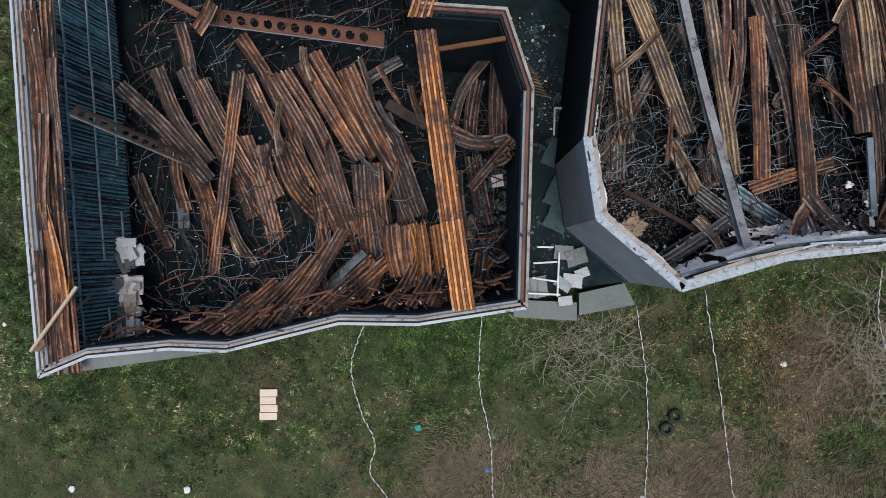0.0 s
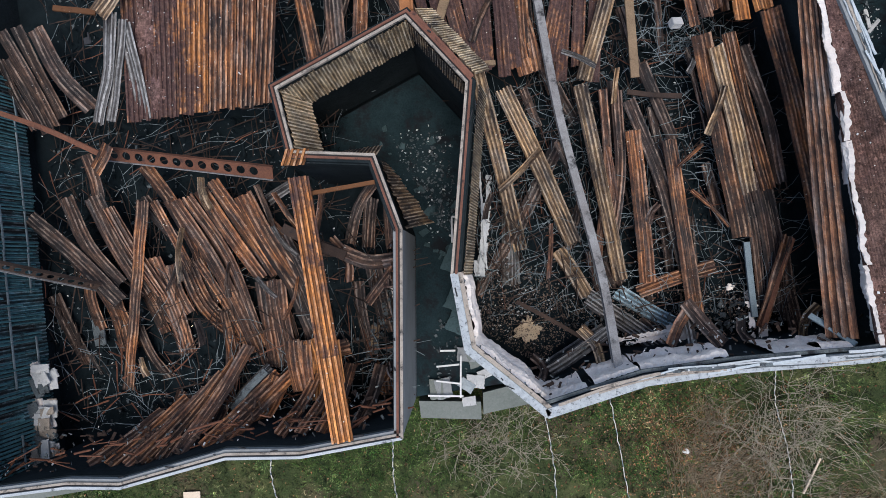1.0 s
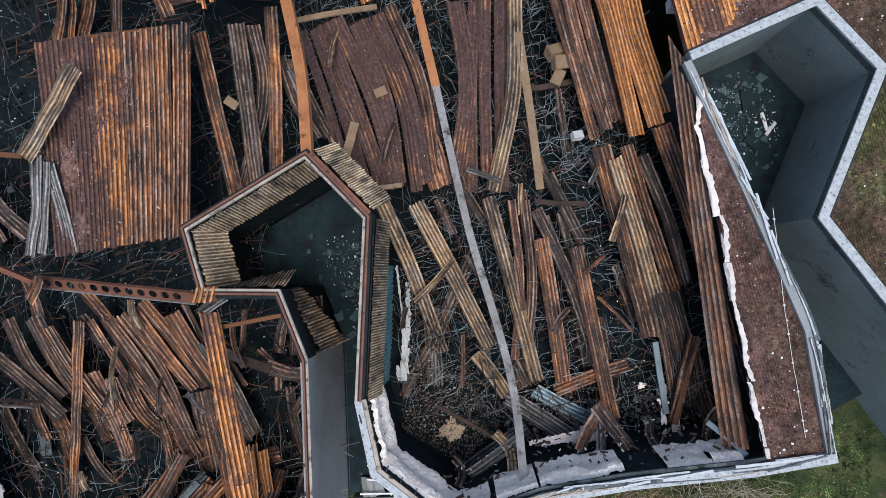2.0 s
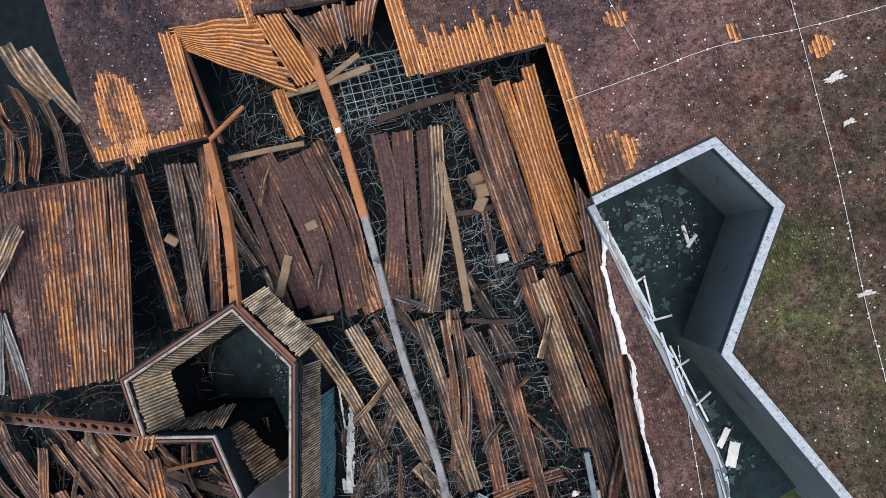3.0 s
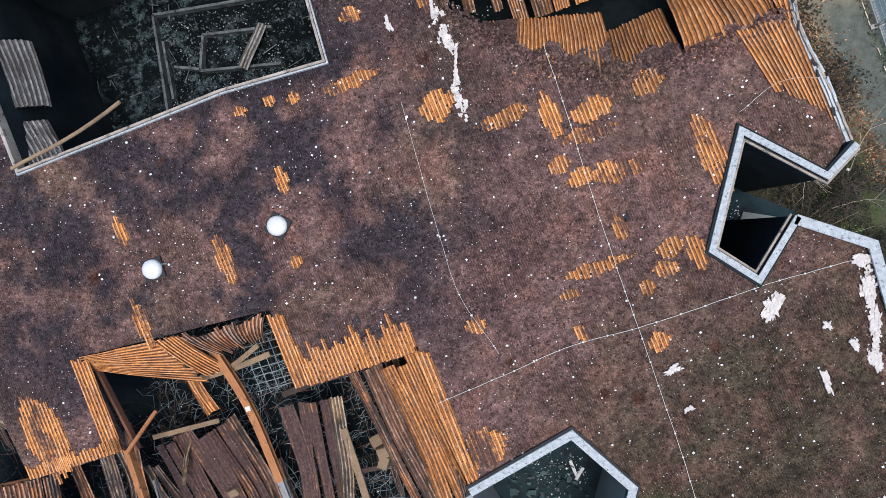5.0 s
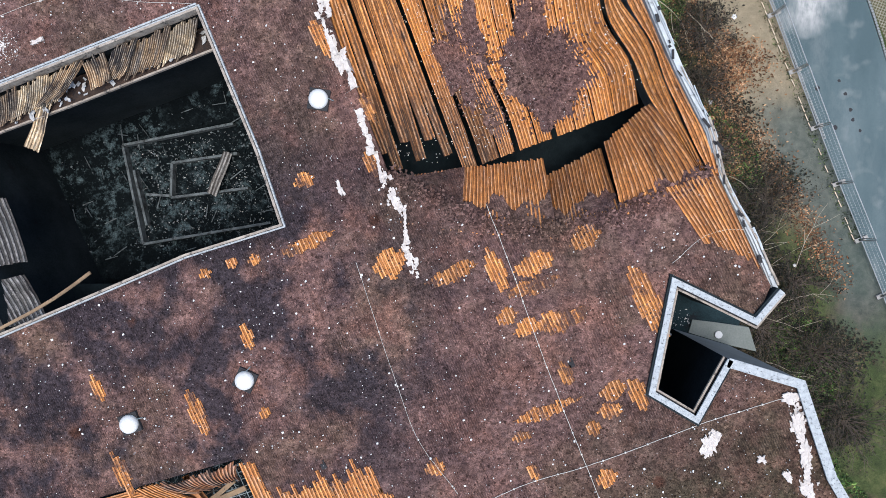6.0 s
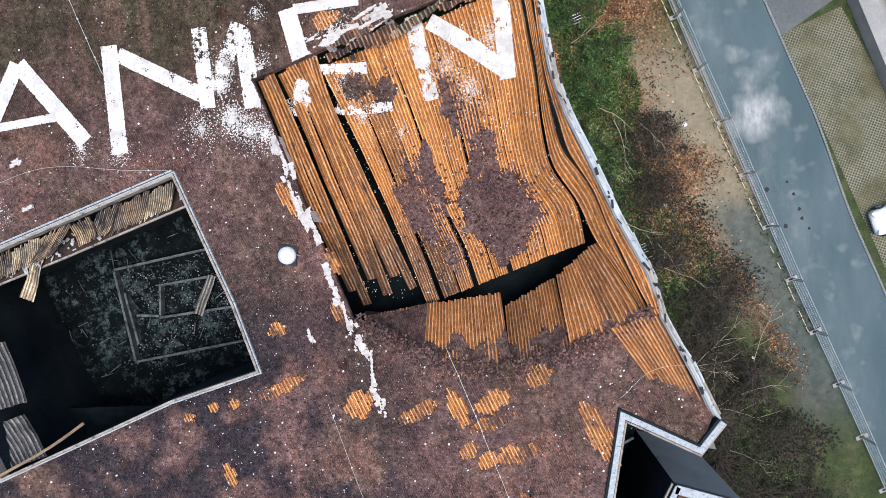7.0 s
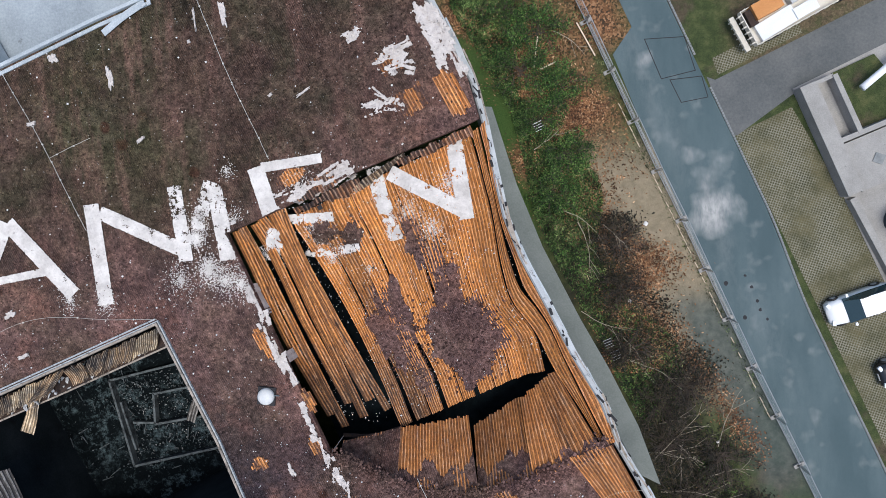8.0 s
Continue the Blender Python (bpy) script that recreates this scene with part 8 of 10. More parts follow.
rods("burnt_laths", SOUTH_STRIP, 5.6, 6.6, 50, 0.03, 1.5, "charred and rusted laths behind the south wall", "beam_rust", 0.08)
rods("tangled_rods", SOUTH_STRIP, 5.8, 6.8, 120, 0.014, 1.6, "tangle of pale rods behind the south wall", "wire", 0.3)


rubble("roof_grit", ((-7.9, 10.9), (-3.2, 12.4), (-4.6, 20.2), (-9.8, 18.6)), 9.5, 260, "chip_white", 0.06, "white gravel crumbs on the dropped roof panels", 0.5, 0.06)
# narrow torn strips thrown over the fallen sheets
for area, z, count in ((((-9.5, 0.5), (-2.5, 1.5), (1.5, 9.0), (-6.5, 9.5)), 7.3, 14), (((5.8, 8.5), (15.5, 9.0), (13.5, 20.0), (5.5, 17.0)), 7.4, 12), (((-3.0, 14.0), (5.0, 17.5), (5.5, 24.0), (-2.0, 21.0)), 7.9, 6)):
    quad = np.array(area)
    for k in range(count):
        u, v = rng.random(2)
        c = quad[0] * (1 - u) * (1 - v) + quad[1] * u * (1 - v) + quad[2] * u * v + quad[3] * (1 - u) * v
        a, L = radians(rng.normal(112, 32)), rng.uniform(0.8, 2.6)
        d = np.array((math.cos(a), math.sin(a))) * L / 2
        h = z + rng.uniform(-0.3, 0.5)
        tip = rng.normal(0, 0.35)
        sheet("torn_strip", ("brown", "dark", "tan", "rust", "grey", "scorched", "dark")[k % 7], ((*(c - d), h - tip), (*(c + rng.normal(0, 0.08, 2)), h + 0.08), (*(c + d), h + tip)), rng.uniform(0.12, 0.32), 0.06)


def wall_heap(pts, count, z_top, mats, reach=(0.7, 2.2), z_foot=(6.4, 8.2)):
    """Torn sheets leaning off the inside of a wall."""
    for (x0, y0), (x1, y1) in zip(pts, pts[1:]):
        L = math.hypot(x1 - x0, y1 - y0)
        d = np.array(((x1 - x0) / L, (y1 - y0) / L))
        n_ = np.array((-d[1], d[0]))
        for _ in range(max(1, round(count * L))):
            c = np.array((x0, y0)) + d * rng.uniform(0.1, L - 0.1)
            a, b = c + n_ * rng.uniform(0.4, 0.6), c + n_ * rng.uniform(*reach) + d * rng.normal(0, 0.7)
            zt, zb = z_top + rng.uniform(-0.5, 0.1), rng.uniform(*z_foot)
            m_ = (a + b) / 2 + d * rng.normal(0, 0.15)
            sheet("corrugated_sheet", str(rng.choice(mats)), ((*a, zt), (*m_, (zt + zb) / 2 - rng.uniform(0.0, 0.5)), (*b, zb)), rng.uniform(0.25, 0.6))


def wall_crumbs(name, pts, count, z0, z1, reach, size, material, words):
    """Broken scraps caught along the inside of a wall."""
    soup = Soup()
    for (x0, y0), (x1, y1) in zip(pts, pts[1:]):
        L = math.hypot(x1 - x0, y1 - y0)
        for _ in range(round(count * L)):
            f, o = rng.random(), reach * rng.random()
            x, y = x0 + (x1 - x0) * f - (y1 - y0) / L * (0.38 + o), y0 + (y1 - y0) * f + (x1 - x0) / L * (0.38 + o)
            s = size * rng.uniform(0.3, 1.0)
            soup.box((x, y, z1 + (z0 - z1) * o / reach + rng.uniform(-0.2, 0.1)), (s * 1.6, s * rng.uniform(0.2, 0.8), s * 0.3), rot(rng.uniform(-30, 30), rng.uniform(-30, 30), rng.uniform(0, 180)))
    return tagged(soup.done(name, material), words, "rubble", kind="stuff")


# long sheets curling down off the south wall, side by side
for x0, y0, x1, y1, mat, w_ in ((-6.3, -1.75, -5.5, -0.3, "brown", 0.4), (-5.6, -1.6, -4.6, 0.4, "rust", 0.45), (-5.0, -1.5, -3.9, 0.9, "brown", 0.45), (-4.4, -1.3, -3.3, 1.6, "rust", 0.5), (-3.8, -1.05, -2.9, 2.4, "rust", 0.5), (-3.2, -0.75, -2.5, 3.0, "brown", 0.45),
                                (-2.3, -0.3, -1.0, 2.1, "rust", 0.5), (-1.7, 0.0, -0.5, 2.2, "rust", 0.5), (0.2, 0.75, 0.5, 2.6, "rust", 0.5), (0.9, 0.95, 1.2, 2.8, "brown", 0.5), (1.7, 1.15, 1.8, 3.2, "rust", 0.5), (2.9, 1.6, 3.0, 3.4, "dark", 0.45)):
    cx, cy = 0.62 * x0 + 0.38 * x1 + 0.12, 0.5 * (y0 + y1)
    sheet("corrugated_sheet", mat, ((x0, y0, 10.0), (cx, cy, 7.9), (x1, y1, 6.7)), w_)
steel("bent_tube", [(-2.3, 0.5, 7.4), (-2.0, 1.3, 7.7), (-1.4, 2.3, 7.5)], rect(0.28, 0.2), "ash", "short grey bent tube caught in the wreckage")
soup = Soup()
for (x0, y0), (x1, y1) in zip(SOUTH, SOUTH[1:]):
    L = math.hypot(x1 - x0, y1 - y0)
    for _ in range(round(5 * L)):
        f, o, ln = rng.random(), rng.uniform(0.4, 1.1), rng.uniform(0.3, 1.0)
        c = np.array((x0 + (x1 - x0) * f - (y1 - y0) / L * o, y0 + (y1 - y0) * f + (x1 - x0) / L * o, rng.uniform(9.0, 10.3)))
        d = np.array(((x1 - x0) / L, (y1 - y0) / L, rng.normal(0, 0.15))) + rng.normal(0, 0.22, 3)
        soup.rod(c - d * ln / 2, c + d * ln / 2, rng.uniform(0.015, 0.05), 4)
tagged(soup.done("burnt_laths", "beam_rust"), "rusted and charred laths caught behind the south wall", "laths", kind="stuff")
wall_heap([ENTRY[0], ENTRY[1]], 0.8, 9.5, ["brown", "dark"])
wall_heap(FRONT[:-1], 0.7, 8.6, ["brown", "tan", "dark", "grey"], (0.9, 2.4))
for pts, words in ((SOUTH, "south"), (FRONT, "front")):
    wall_crumbs("charred_scraps", pts, 7, 8.0, 10.3, 0.9, 0.2, "burnt_wood", "charred and rusted scraps caught behind the " + words + " wall")
    wall_crumbs("pale_scraps", pts, 5, 8.0, 10.3, 1.0, 0.08, "plaster", "pale broken scraps caught behind the " + words + " wall")
    wall_crumbs("ash_scraps", pts, 7, 8.0, 10.2, 1.0, 0.12, "ash", "grey ash and scraps caught behind the " + words + " wall")

# a pale pole and a white hose hanging over the south-west corner
ob = build("leaning_pole", *sweep([(-10.45, -3.25, 11.45), (-9.6, -0.9, 11.3)], rect(0.09, 0.09)), "tan_board")
tagged(ob, "pale wooden pole leaning across the broken eaves", "pole")

# ---- things on the roof ----
def vent_dome():
    """A white plastic roof light: square upstand, rim and dome."""
    thing = empty("roof_dome", pose(0, 0, ROOF))
    soup = Soup()
    soup.box((0, 0, 0.07), (0.9, 0.9, 0.14))
    soup.done("upstand", "felt_black", thing, "black felt upstand")
    A, R = 24, 7
    verts = [(0.42 * math.cos(2 * math.pi * k / A), 0.42 * math.sin(2 * math.pi * k / A), 0.12) for k in range(A)]
    verts += [(0.42 * math.cos(r / R * math.pi / 2) * math.cos(2 * math.pi * k / A), 0.42 * math.cos(r / R * math.pi / 2) * math.sin(2 * math.pi * k / A), 0.2 + 0.26 * math.sin(r / R * math.pi / 2)) for r in range(R) for k in range(A)]
    verts.append((0, 0, 0.46))
    faces = [(r * A + k, r * A + (k + 1) % A, (r + 1) * A + (k + 1) % A, (r + 1) * A + k) for r in range(R) for k in range(A)]
    faces += [(R * A + k, R * A + (k + 1) % A, (R + 1) * A) for k in range(A)]
    build("dome", verts, faces, "dome_white", thing, "white weathered dome", smooth=True)
    soup = Soup()
    soup.rod((0.38, 0.1, 0.2), (0.62, 0.05, 0.02), 0.025, 5)
    soup.done("opening_arm", "wire", thing, "thin grey arm")
    return tagged(thing, "white domed roof light on the mossy roof", "roof light", "roof lights")


dome = vent_dome()
dome.matrix_world = pose(0.93, 30.26, ROOF, 0, 0, 20)
copy_thing(dome, pose(6.25, 32.28, ROOF, 0, 0, 65))
copy_thing(dome, pose(9.72, 44.48, ROOF, 0, 0, -10))

for x, y in ((20.47, 33.09), (9.7, 28.48), (18.1, 40.5), (13.1, 53.6), (11.6, 50.0), (15.5, 48.2), (-9.0, 13.0)):
    z = top_z(x, y) + 0.012
    soup = Soup()
    soup.box((x, y, z), (0.24, 0.24, 0.03), rotz(RIB))
    soup.box((x + 0.02, y + 0.16, z + 0.02), (0.28, 0.05, 0.05), rotz(RIB))
    ob = soup.done("drain_hatch", "felt_black")
    tagged(ob, "small square black opening in the roof", "roof opening", "roof openings")


def conductor(pts, z=ROOF, gap=1.0, r=0.012):
    """A lightning wire with small pale holders."""
    thing = empty("lightning_wire", pose(pts[0][0], pts[0][1], z))
    line = smooth_line([(x, y, z + 0.06) for x, y in pts], 12 * len(pts))
    line[:, :2] += np.cumsum(rng.normal(0, 0.006, (len(line), 2)), axis=0)
    soup = Soup()
    for a, b in zip(line, line[1:]):
        soup.rod(a, b, r, 4)
    ob = soup.done("wire", "rope", thing)
    ob.matrix_parent_inverse = thing.matrix_world.inverted()
    s = np.r_[0, np.cumsum(np.linalg.norm(np.diff(line, axis=0), axis=1))]
    for d in np.arange(0.4, s[-1], gap):
        p = [np.interp(d, s, line[:, k]) for k in range(3)]
        soup = Soup()
        soup.box((p[0], p[1], z + 0.035), (0.065, 0.065, 0.06), rotz(rng.uniform(0, 90)))
        ob = soup.done("holder", "rope", thing)
        ob.matrix_parent_inverse = thing.matrix_world.inverted()
    return tagged(thing, "thin lightning wire on pale holders across the roof", "lightning wire", "lightning wires")


conductor([(16.9, 39.9), (18.1, 36.7), (19.6, 32.5), (20.8, 29.5), (21.8, 27.0), (23.0, 23.9), (24.5, 19.5), (26.3, 14.8)])
conductor([(13.2, 25.25), (15.7, 26.5), (18.8, 28.05), (21.0, 28.8), (24.2, 30.1), (26.0, 30.85), (29.4, 32.0)])
conductor([(-2.4, 62.0), (-0.25, 57.26), (1.3, 53.5)])
conductor([(-0.25, 57.26), (1.96, 58.04)])
conductor([(8.2, 64.2), (9.3, 60.8), (11.05, 56.2)])
conductor([(18.3, 16.9), (19.4, 13.0), (20.6, 9.3)])
conductor([(15.6, 27.4), (13.8, 29.9), (13.0, 32.0), (11.2, 37.5)], gap=2.5, r=0.008)
conductor([(-6.0, 48.0), (-2.0, 49.2), (2.0, 48.9), (4.4, 48.7)], gap=3.0, r=0.008)
conductor([(24.6, 37.4), (26.2, 38.6), (27.9, 38.8)], gap=2.0, r=0.008)

# places on the mossy roof
def within(poly, x, y):
    hit = np.zeros(x.shape, bool)
    for (x0, y0), (x1, y1) in zip(poly, poly[1:] + poly[:1]):
        if y0 != y1:
            hit ^= ((y0 > y) != (y1 > y)) & (x < x0 + (y - y0) * (x1 - x0) / (y1 - y0))
    return hit


def roof_spots(count, margin=0.12):
    """Random places on the roof, clear of its openings."""
    x, y = rng.uniform(-16, 34, count), rng.uniform(8, 72, count)
    ok = np.ones(count, bool)
    for dx, dy in ((margin, 0), (-margin, 0), (0, margin), (0, -margin)):
        a, b = x + dx, y + dy
        ok &= (within(outline, a, b) & ~within(PIT, a, b) & ~within(BASIN, a, b) & ~within(HOLLOW, a, b)) | within(REMNANT, a, b)
    return np.stack([x, y], 1)[ok]


soup = Soup()
for x, y in roof_spots(12000):
    if noise.noise((x * 0.35, y * 0.35, 3)) + rng.uniform(-0.5, 0.5) < -0.1 or (y > 50 and rng.random() < 0.6):
        continue
    s = 0.025 + 0.07 * rng.random() ** 4
    soup.box((x, y, ROOF + 0.025), (s, s * rng.uniform(0.6, 1), 0.035), rot(rng.uniform(-30, 30), rng.uniform(-30, 30), rng.uniform(0, 90)))
for _ in range(1600):
    x, y = rng.uniform(11.5, 24), rng.uniform(42, 57)
    if in_basin(x, y) and y > 42.2 + 0.354 * (x - 15.85):
        s = 0.025 + 0.05 * rng.random() ** 4
        soup.box((x, y, top_z(x, y) + 0.02), (s, s * rng.uniform(0.6, 1), 0.03), rot(rng.uniform(-30, 30), rng.uniform(-30, 30), rng.uniform(0, 90)))
tagged(soup.done("pale_grit", "chip_white"), "pale grit scattered over the mossy roof", "grit", kind="stuff")


# tufts and clods of moss
def clod(soup, x, y, z, s):
    a = rng.uniform(0, 6.28)
    ring = [(x + s * math.cos(a + t) * rng.uniform(0.4, 1.1), y + s * math.sin(a + t) * rng.uniform(0.4, 1.1), z) for t in (0, 1.57, 3.14, 4.71)]
    soup.add(ring + [(x + s * rng.uniform(-0.3, 0.3), y + s * rng.uniform(-0.3, 0.3), z + s * 0.6)], [(i, (i + 1) % 4, 4) for i in range(4)])


spots_ = roof_spots(230000, 0.05)
m_ = len(spots_)
size_ = 0.022 + 0.062 * rng.random(m_) ** 2.2
turn0 = rng.uniform(0, 6.28, m_)
pieces = np.zeros((m_, 5, 3))
for k in range(4):
    reach_ = size_ * rng.uniform(0.4, 1.15, m_)
    pieces[:, k, 0], pieces[:, k, 1], pieces[:, k, 2] = spots_[:, 0] + reach_ * np.cos(turn0 + k * 1.57), spots_[:, 1] + reach_ * np.sin(turn0 + k * 1.57), ROOF + 0.002
pieces[:, 4, :2] = spots_ + rng.uniform(-0.3, 0.3, (m_, 2)) * size_[:, None]
pieces[:, 4, 2] = ROOF + 0.002 + size_ * 0.75
tagged(mass("moss_clods", pieces, [(0, 1, 4), (1, 2, 4), (2, 3, 4), (3, 0, 4)], "moss_clod"), "small clods of plum-brown moss", "moss", kind="stuff")
soup = Soup()
for x, y, rx, ry, turn in CUSHIONS:
    for _ in range(int(rx * ry * 420)):
        f, t = abs(rng.normal(0, 0.62)) ** 0.7, rng.uniform(0, 6.28)
        px, py = f * rx * math.cos(t), f * ry * math.sin(t)
        c, s_ = math.cos(radians(turn)), math.sin(radians(turn))
        X, Y = x + px * c - py * s_, y + px * s_ + py * c
        if in_basin(X, Y) and Y > 42.0 + 0.354 * (X - 15.85):
            clod(soup, X, Y, top_z(X, Y) + (0.03 if f < 0.9 else -0.005), 0.03 + 0.10 * rng.random() ** 2)
rim = [(26.0, 41.2), (25.2, 40.35), (22.5, 39.4), (19.8, 38.7), (17.0, 39.0), (14.3, 40.3), (12.7, 41.2)]
for (x0, y0), (x1, y1) in zip(rim, rim[1:]):
    for _ in range(int(320 * math.hypot(x1 - x0, y1 - y0))):
        f = rng.random()
        clod(soup, x0 + (x1 - x0) * f + rng.normal(0, 0.22), y0 + (y1 - y0) * f + rng.normal(0, 0.22), ROOF - 0.01, 0.04 + 0.10 * rng.random() ** 2)
tagged(soup.done("moss_clods", "moss_clod"), "small clods of plum-brown moss on rusted deck", "moss", kind="stuff")


def rag(x, y, w_, h_, turn, words="pale torn scrap of roofing lying on the moss", material="torn_white"):
    ob = board("roofing_scrap", x, y, top_z(x, y) + 0.05, w_, h_, 0.06, turn, material, words, "scrap", (rng.uniform(-4, 4), rng.uniform(-4, 4)), "roofing scraps", 0.3)
    return ob


for spot in ((26.2, 29.75, 0.5, 1.3, 25), (22.5, 27.1, 0.9, 0.4, 30), (26.7, 21.06, 0.8, 0.5, 10), (28.4, 26.95, 0.3, 1.2, 20), (28.3, 29.2, 0.4, 0.4, 0), (24.5, 19.6, 1.0, 0.28, 20), (10.6, 40.6, 0.3, 0.9, 25), (-1.0, 59.05, 0.6, 0.3, 10),
             (0.5, 62.1, 0.5, 0.6, 0), (3.35, 60.85, 0.32, 1.2, 3), (9.45, 63.3, 0.34, 1.4, 5), (13.0, 59.15, 1.0, 0.16, 30), (11.4, 59.2, 0.35, 0.14, 20), (15.6, 61.6, 0.5, 0.3, 40), (8.0, 63.2, 0.1, 1.6, 3), (7.6, 62.2, 0.2, 0.2, 0), (4.6, 57.7, 0.6, 0.2, 35), (-3.4, 49.5, 0.7, 0.4, 20), (-3.0, 47.3, 0.8, 0.3, 20), (23.2, 25.6, 0.5, 0.3, 30)):
    rag(*spot)
# torn white edging along the basin's west rim
edge = [(9.2, 50.6), (9.5, 49.4), (9.95, 48.0), (10.4, 46.4), (11.2, 45.0), (11.5, 43.9), (12.1, 42.2), (12.5, 41.0), (13.0, 39.8), (13.45, 38.3), (13.6, 37.2)]
torn_pieces("torn_edging", edge[:5], -0.1, 0.15, ROOF + 0.06, "torn_white", "torn white roof edging beside the sagging deck", roof, 0.8, 0.04)
torn_pieces("torn_edging", edge[5:], -0.1, 0.15, ROOF + 0.06, "torn_white", "torn white roof edging beside the sagging deck", roof, 0.7, 0.04)
for line in ([(16.6, 60.7), (17.5, 60.5), (18.4, 60.9)], [(16.3, 58.9), (17.0, 58.3), (17.8, 58.0)], [(17.3, 59.9), (18.4, 59.5)], [(18.9, 62.9), (19.9, 61.2), (20.8, 59.2)], [(19.3, 62.4), (20.2, 60.9)], [(12.2, 54.1), (13.6, 54.6), (15.0, 55.3)], [(13.4, 55.0), (14.6, 55.6)]):
    torn_pieces("torn_lining", line, -0.25, 0.25, ROOF + 0.06, "torn_white", "torn white lining on the roof", roof, 0.5, 0.05)


def flake_field(cx, cy, rx, ry, turn, fill, seed, material="torn_white", words="ragged white torn roofing lying on the moss"):
    """Torn thin roofing in ragged flakes with an uneven outline."""
    soup, c = Soup(), 0.055
    a = rotz(turn)[:2, :2]
    nx, ny = int(rx / c), int(ry / c)
    for i in range(-nx, nx):
        for k in range(-ny, ny):
            u, v = i * c / rx, k * c / ry
            worth = 1 - math.hypot(u, v) + 0.9 * noise.noise((i * c * 1.6, k * c * 3.2, seed)) + 0.5 * noise.noise((i * c * 6, k * c * 9, seed))
            if worth < 1 - fill:
                continue
            ring = []
            for p, q in ((0, 0), (1, 0), (1, 1), (0, 1)):
                e = a @ np.array(((i + p) * c, (k + q) * c))
                w_ = noise.noise_vector((e[0] * 9, e[1] * 9, seed))
                x, y = cx + e[0] + 0.03 * w_[0], cy + e[1] + 0.03 * w_[1]
                ring.append((x, y, top_z(x, y) + 0.05 + 0.04 * w_[2]))
            soup.add(ring, [(0, 1, 2, 3)])
    ob = tagged(soup.done("torn_roofing", material), words, "torn roofing", kind="stuff")
    return ob


for k, (x, y, rx, ry, turn, fill) in enumerate(((17.6, 60.3, 1.3, 0.8, 15, 0.55), (16.8, 58.2, 1.0, 0.5, 15, 0.6), (19.6, 61.2, 1.5, 0.45, -62, 0.9), (19.75, 60.1, 0.9, 0.35, -62, 0.8), (15.7, 61.6, 0.6, 0.4, 20, 0.55), (12.3, 54.4, 1.4, 0.5, 22, 0.5), (14.5, 55.1, 1.0, 0.6, 30, 0.5),
                                             (9.6, 49.2, 1.2, 0.35, -68, 0.6), (10.5, 46.4, 1.3, 0.3, -68, 0.6), (11.6, 43.6, 1.2, 0.3, -68, 0.55), (12.8, 40.4, 1.3, 0.35, -68, 0.6), (13.6, 37.6, 0.9, 0.3, -68, 0.55), (29.8, 30.6, 1.2, 0.4, -75, 0.7), (30.2, 28.4, 1.0, 0.4, -75, 0.65), (26.2, 29.75, 0.7, 0.3, 65, 0.8))):
    flake_field(x, y, rx, ry, turn, fill, k * 7.3)
# white torn edging on the roof over the east wing and by the north-east parapet
for x, y, w_, h_, turn in ((29.5, 31.8, 0.9, 0.6, 0), (29.75, 30.7, 0.5, 1.3, 10), (30.1, 29.4, 0.45, 1.2, -10), (30.2, 27.9, 0.6, 0.9, 20), (29.4, 28.5, 0.4, 0.6, 40), (19.6, 62.2, 0.7, 1.3, 25), (20.2, 60.9, 0.6, 1.1, 25), (20.75, 59.6, 0.5, 1.0, 20)):
    rag(x, y, w_, h_, turn)
# black marks on the east coping
soup = Soup()
for k in range(40):
    y = rng.uniform(37.5, 61)
    x = wall_x(y) + rng.uniform(-0.25, 0.12)
    soup.box((x, y, EAST_TOP + 0.16), (rng.uniform(0.04, 0.14), rng.uniform(0.08, 0.5), 0.014), rotz(20 + rng.uniform(-20, 20)))
tagged(soup.done("bitumen_scraps", "felt_black"), "black marks on the coping", "bitumen scraps", kind="stuff")
# Small black boxes stand in for the dark slots in the rails.
soup = Soup()
for pts in (SOUTH, WEST[1:], ENTRY):
    for (x0, y0), (x1, y1) in zip(pts, pts[1:]):
        L = math.hypot(x1 - x0, y1 - y0)
        for _ in range(int(L * 1.1)):
            f = rng.random()
            nx, ny = -(y1 - y0) / L, (x1 - x0) / L
            o = rng.choice([-0.02, 0.03, 0.24, 0.36])
            soup.box((x0 + (x1 - x0) * f + nx * o, y0 + (y1 - y0) * f + ny * o, ROOF + 0.225), (rng.uniform(0.05, 0.4), rng.uniform(0.02, 0.06), 0.04), rotz(rng.normal(0, 10) + math.degrees(math.atan2(y1 - y0, x1 - x0))))
tagged(soup.done("bitumen_scraps", "felt_black"), "black dashes for the dark slots of the parapet rails", "bitumen scraps", kind="stuff")

# ---- plants ----
def in_building(x, y):
    """Whether a place in the front lies behind the building's south line."""
    edge_x = [p[0] for p in WEST[2:]] + [p[0] for p in SOUTH[1:]] + [5.0, 9.21] + [p[0] for p in FRONT[1:]] + [27.0]
    edge_y = [p[1] for p in WEST[2:]] + [p[1] for p in SOUTH[1:]] + [1.8, 3.69] + [p[1] for p in FRONT[1:]] + [10.0]
    return -11.9 < x and y > np.interp(x, edge_x[1:], edge_y[1:]) - 0.1


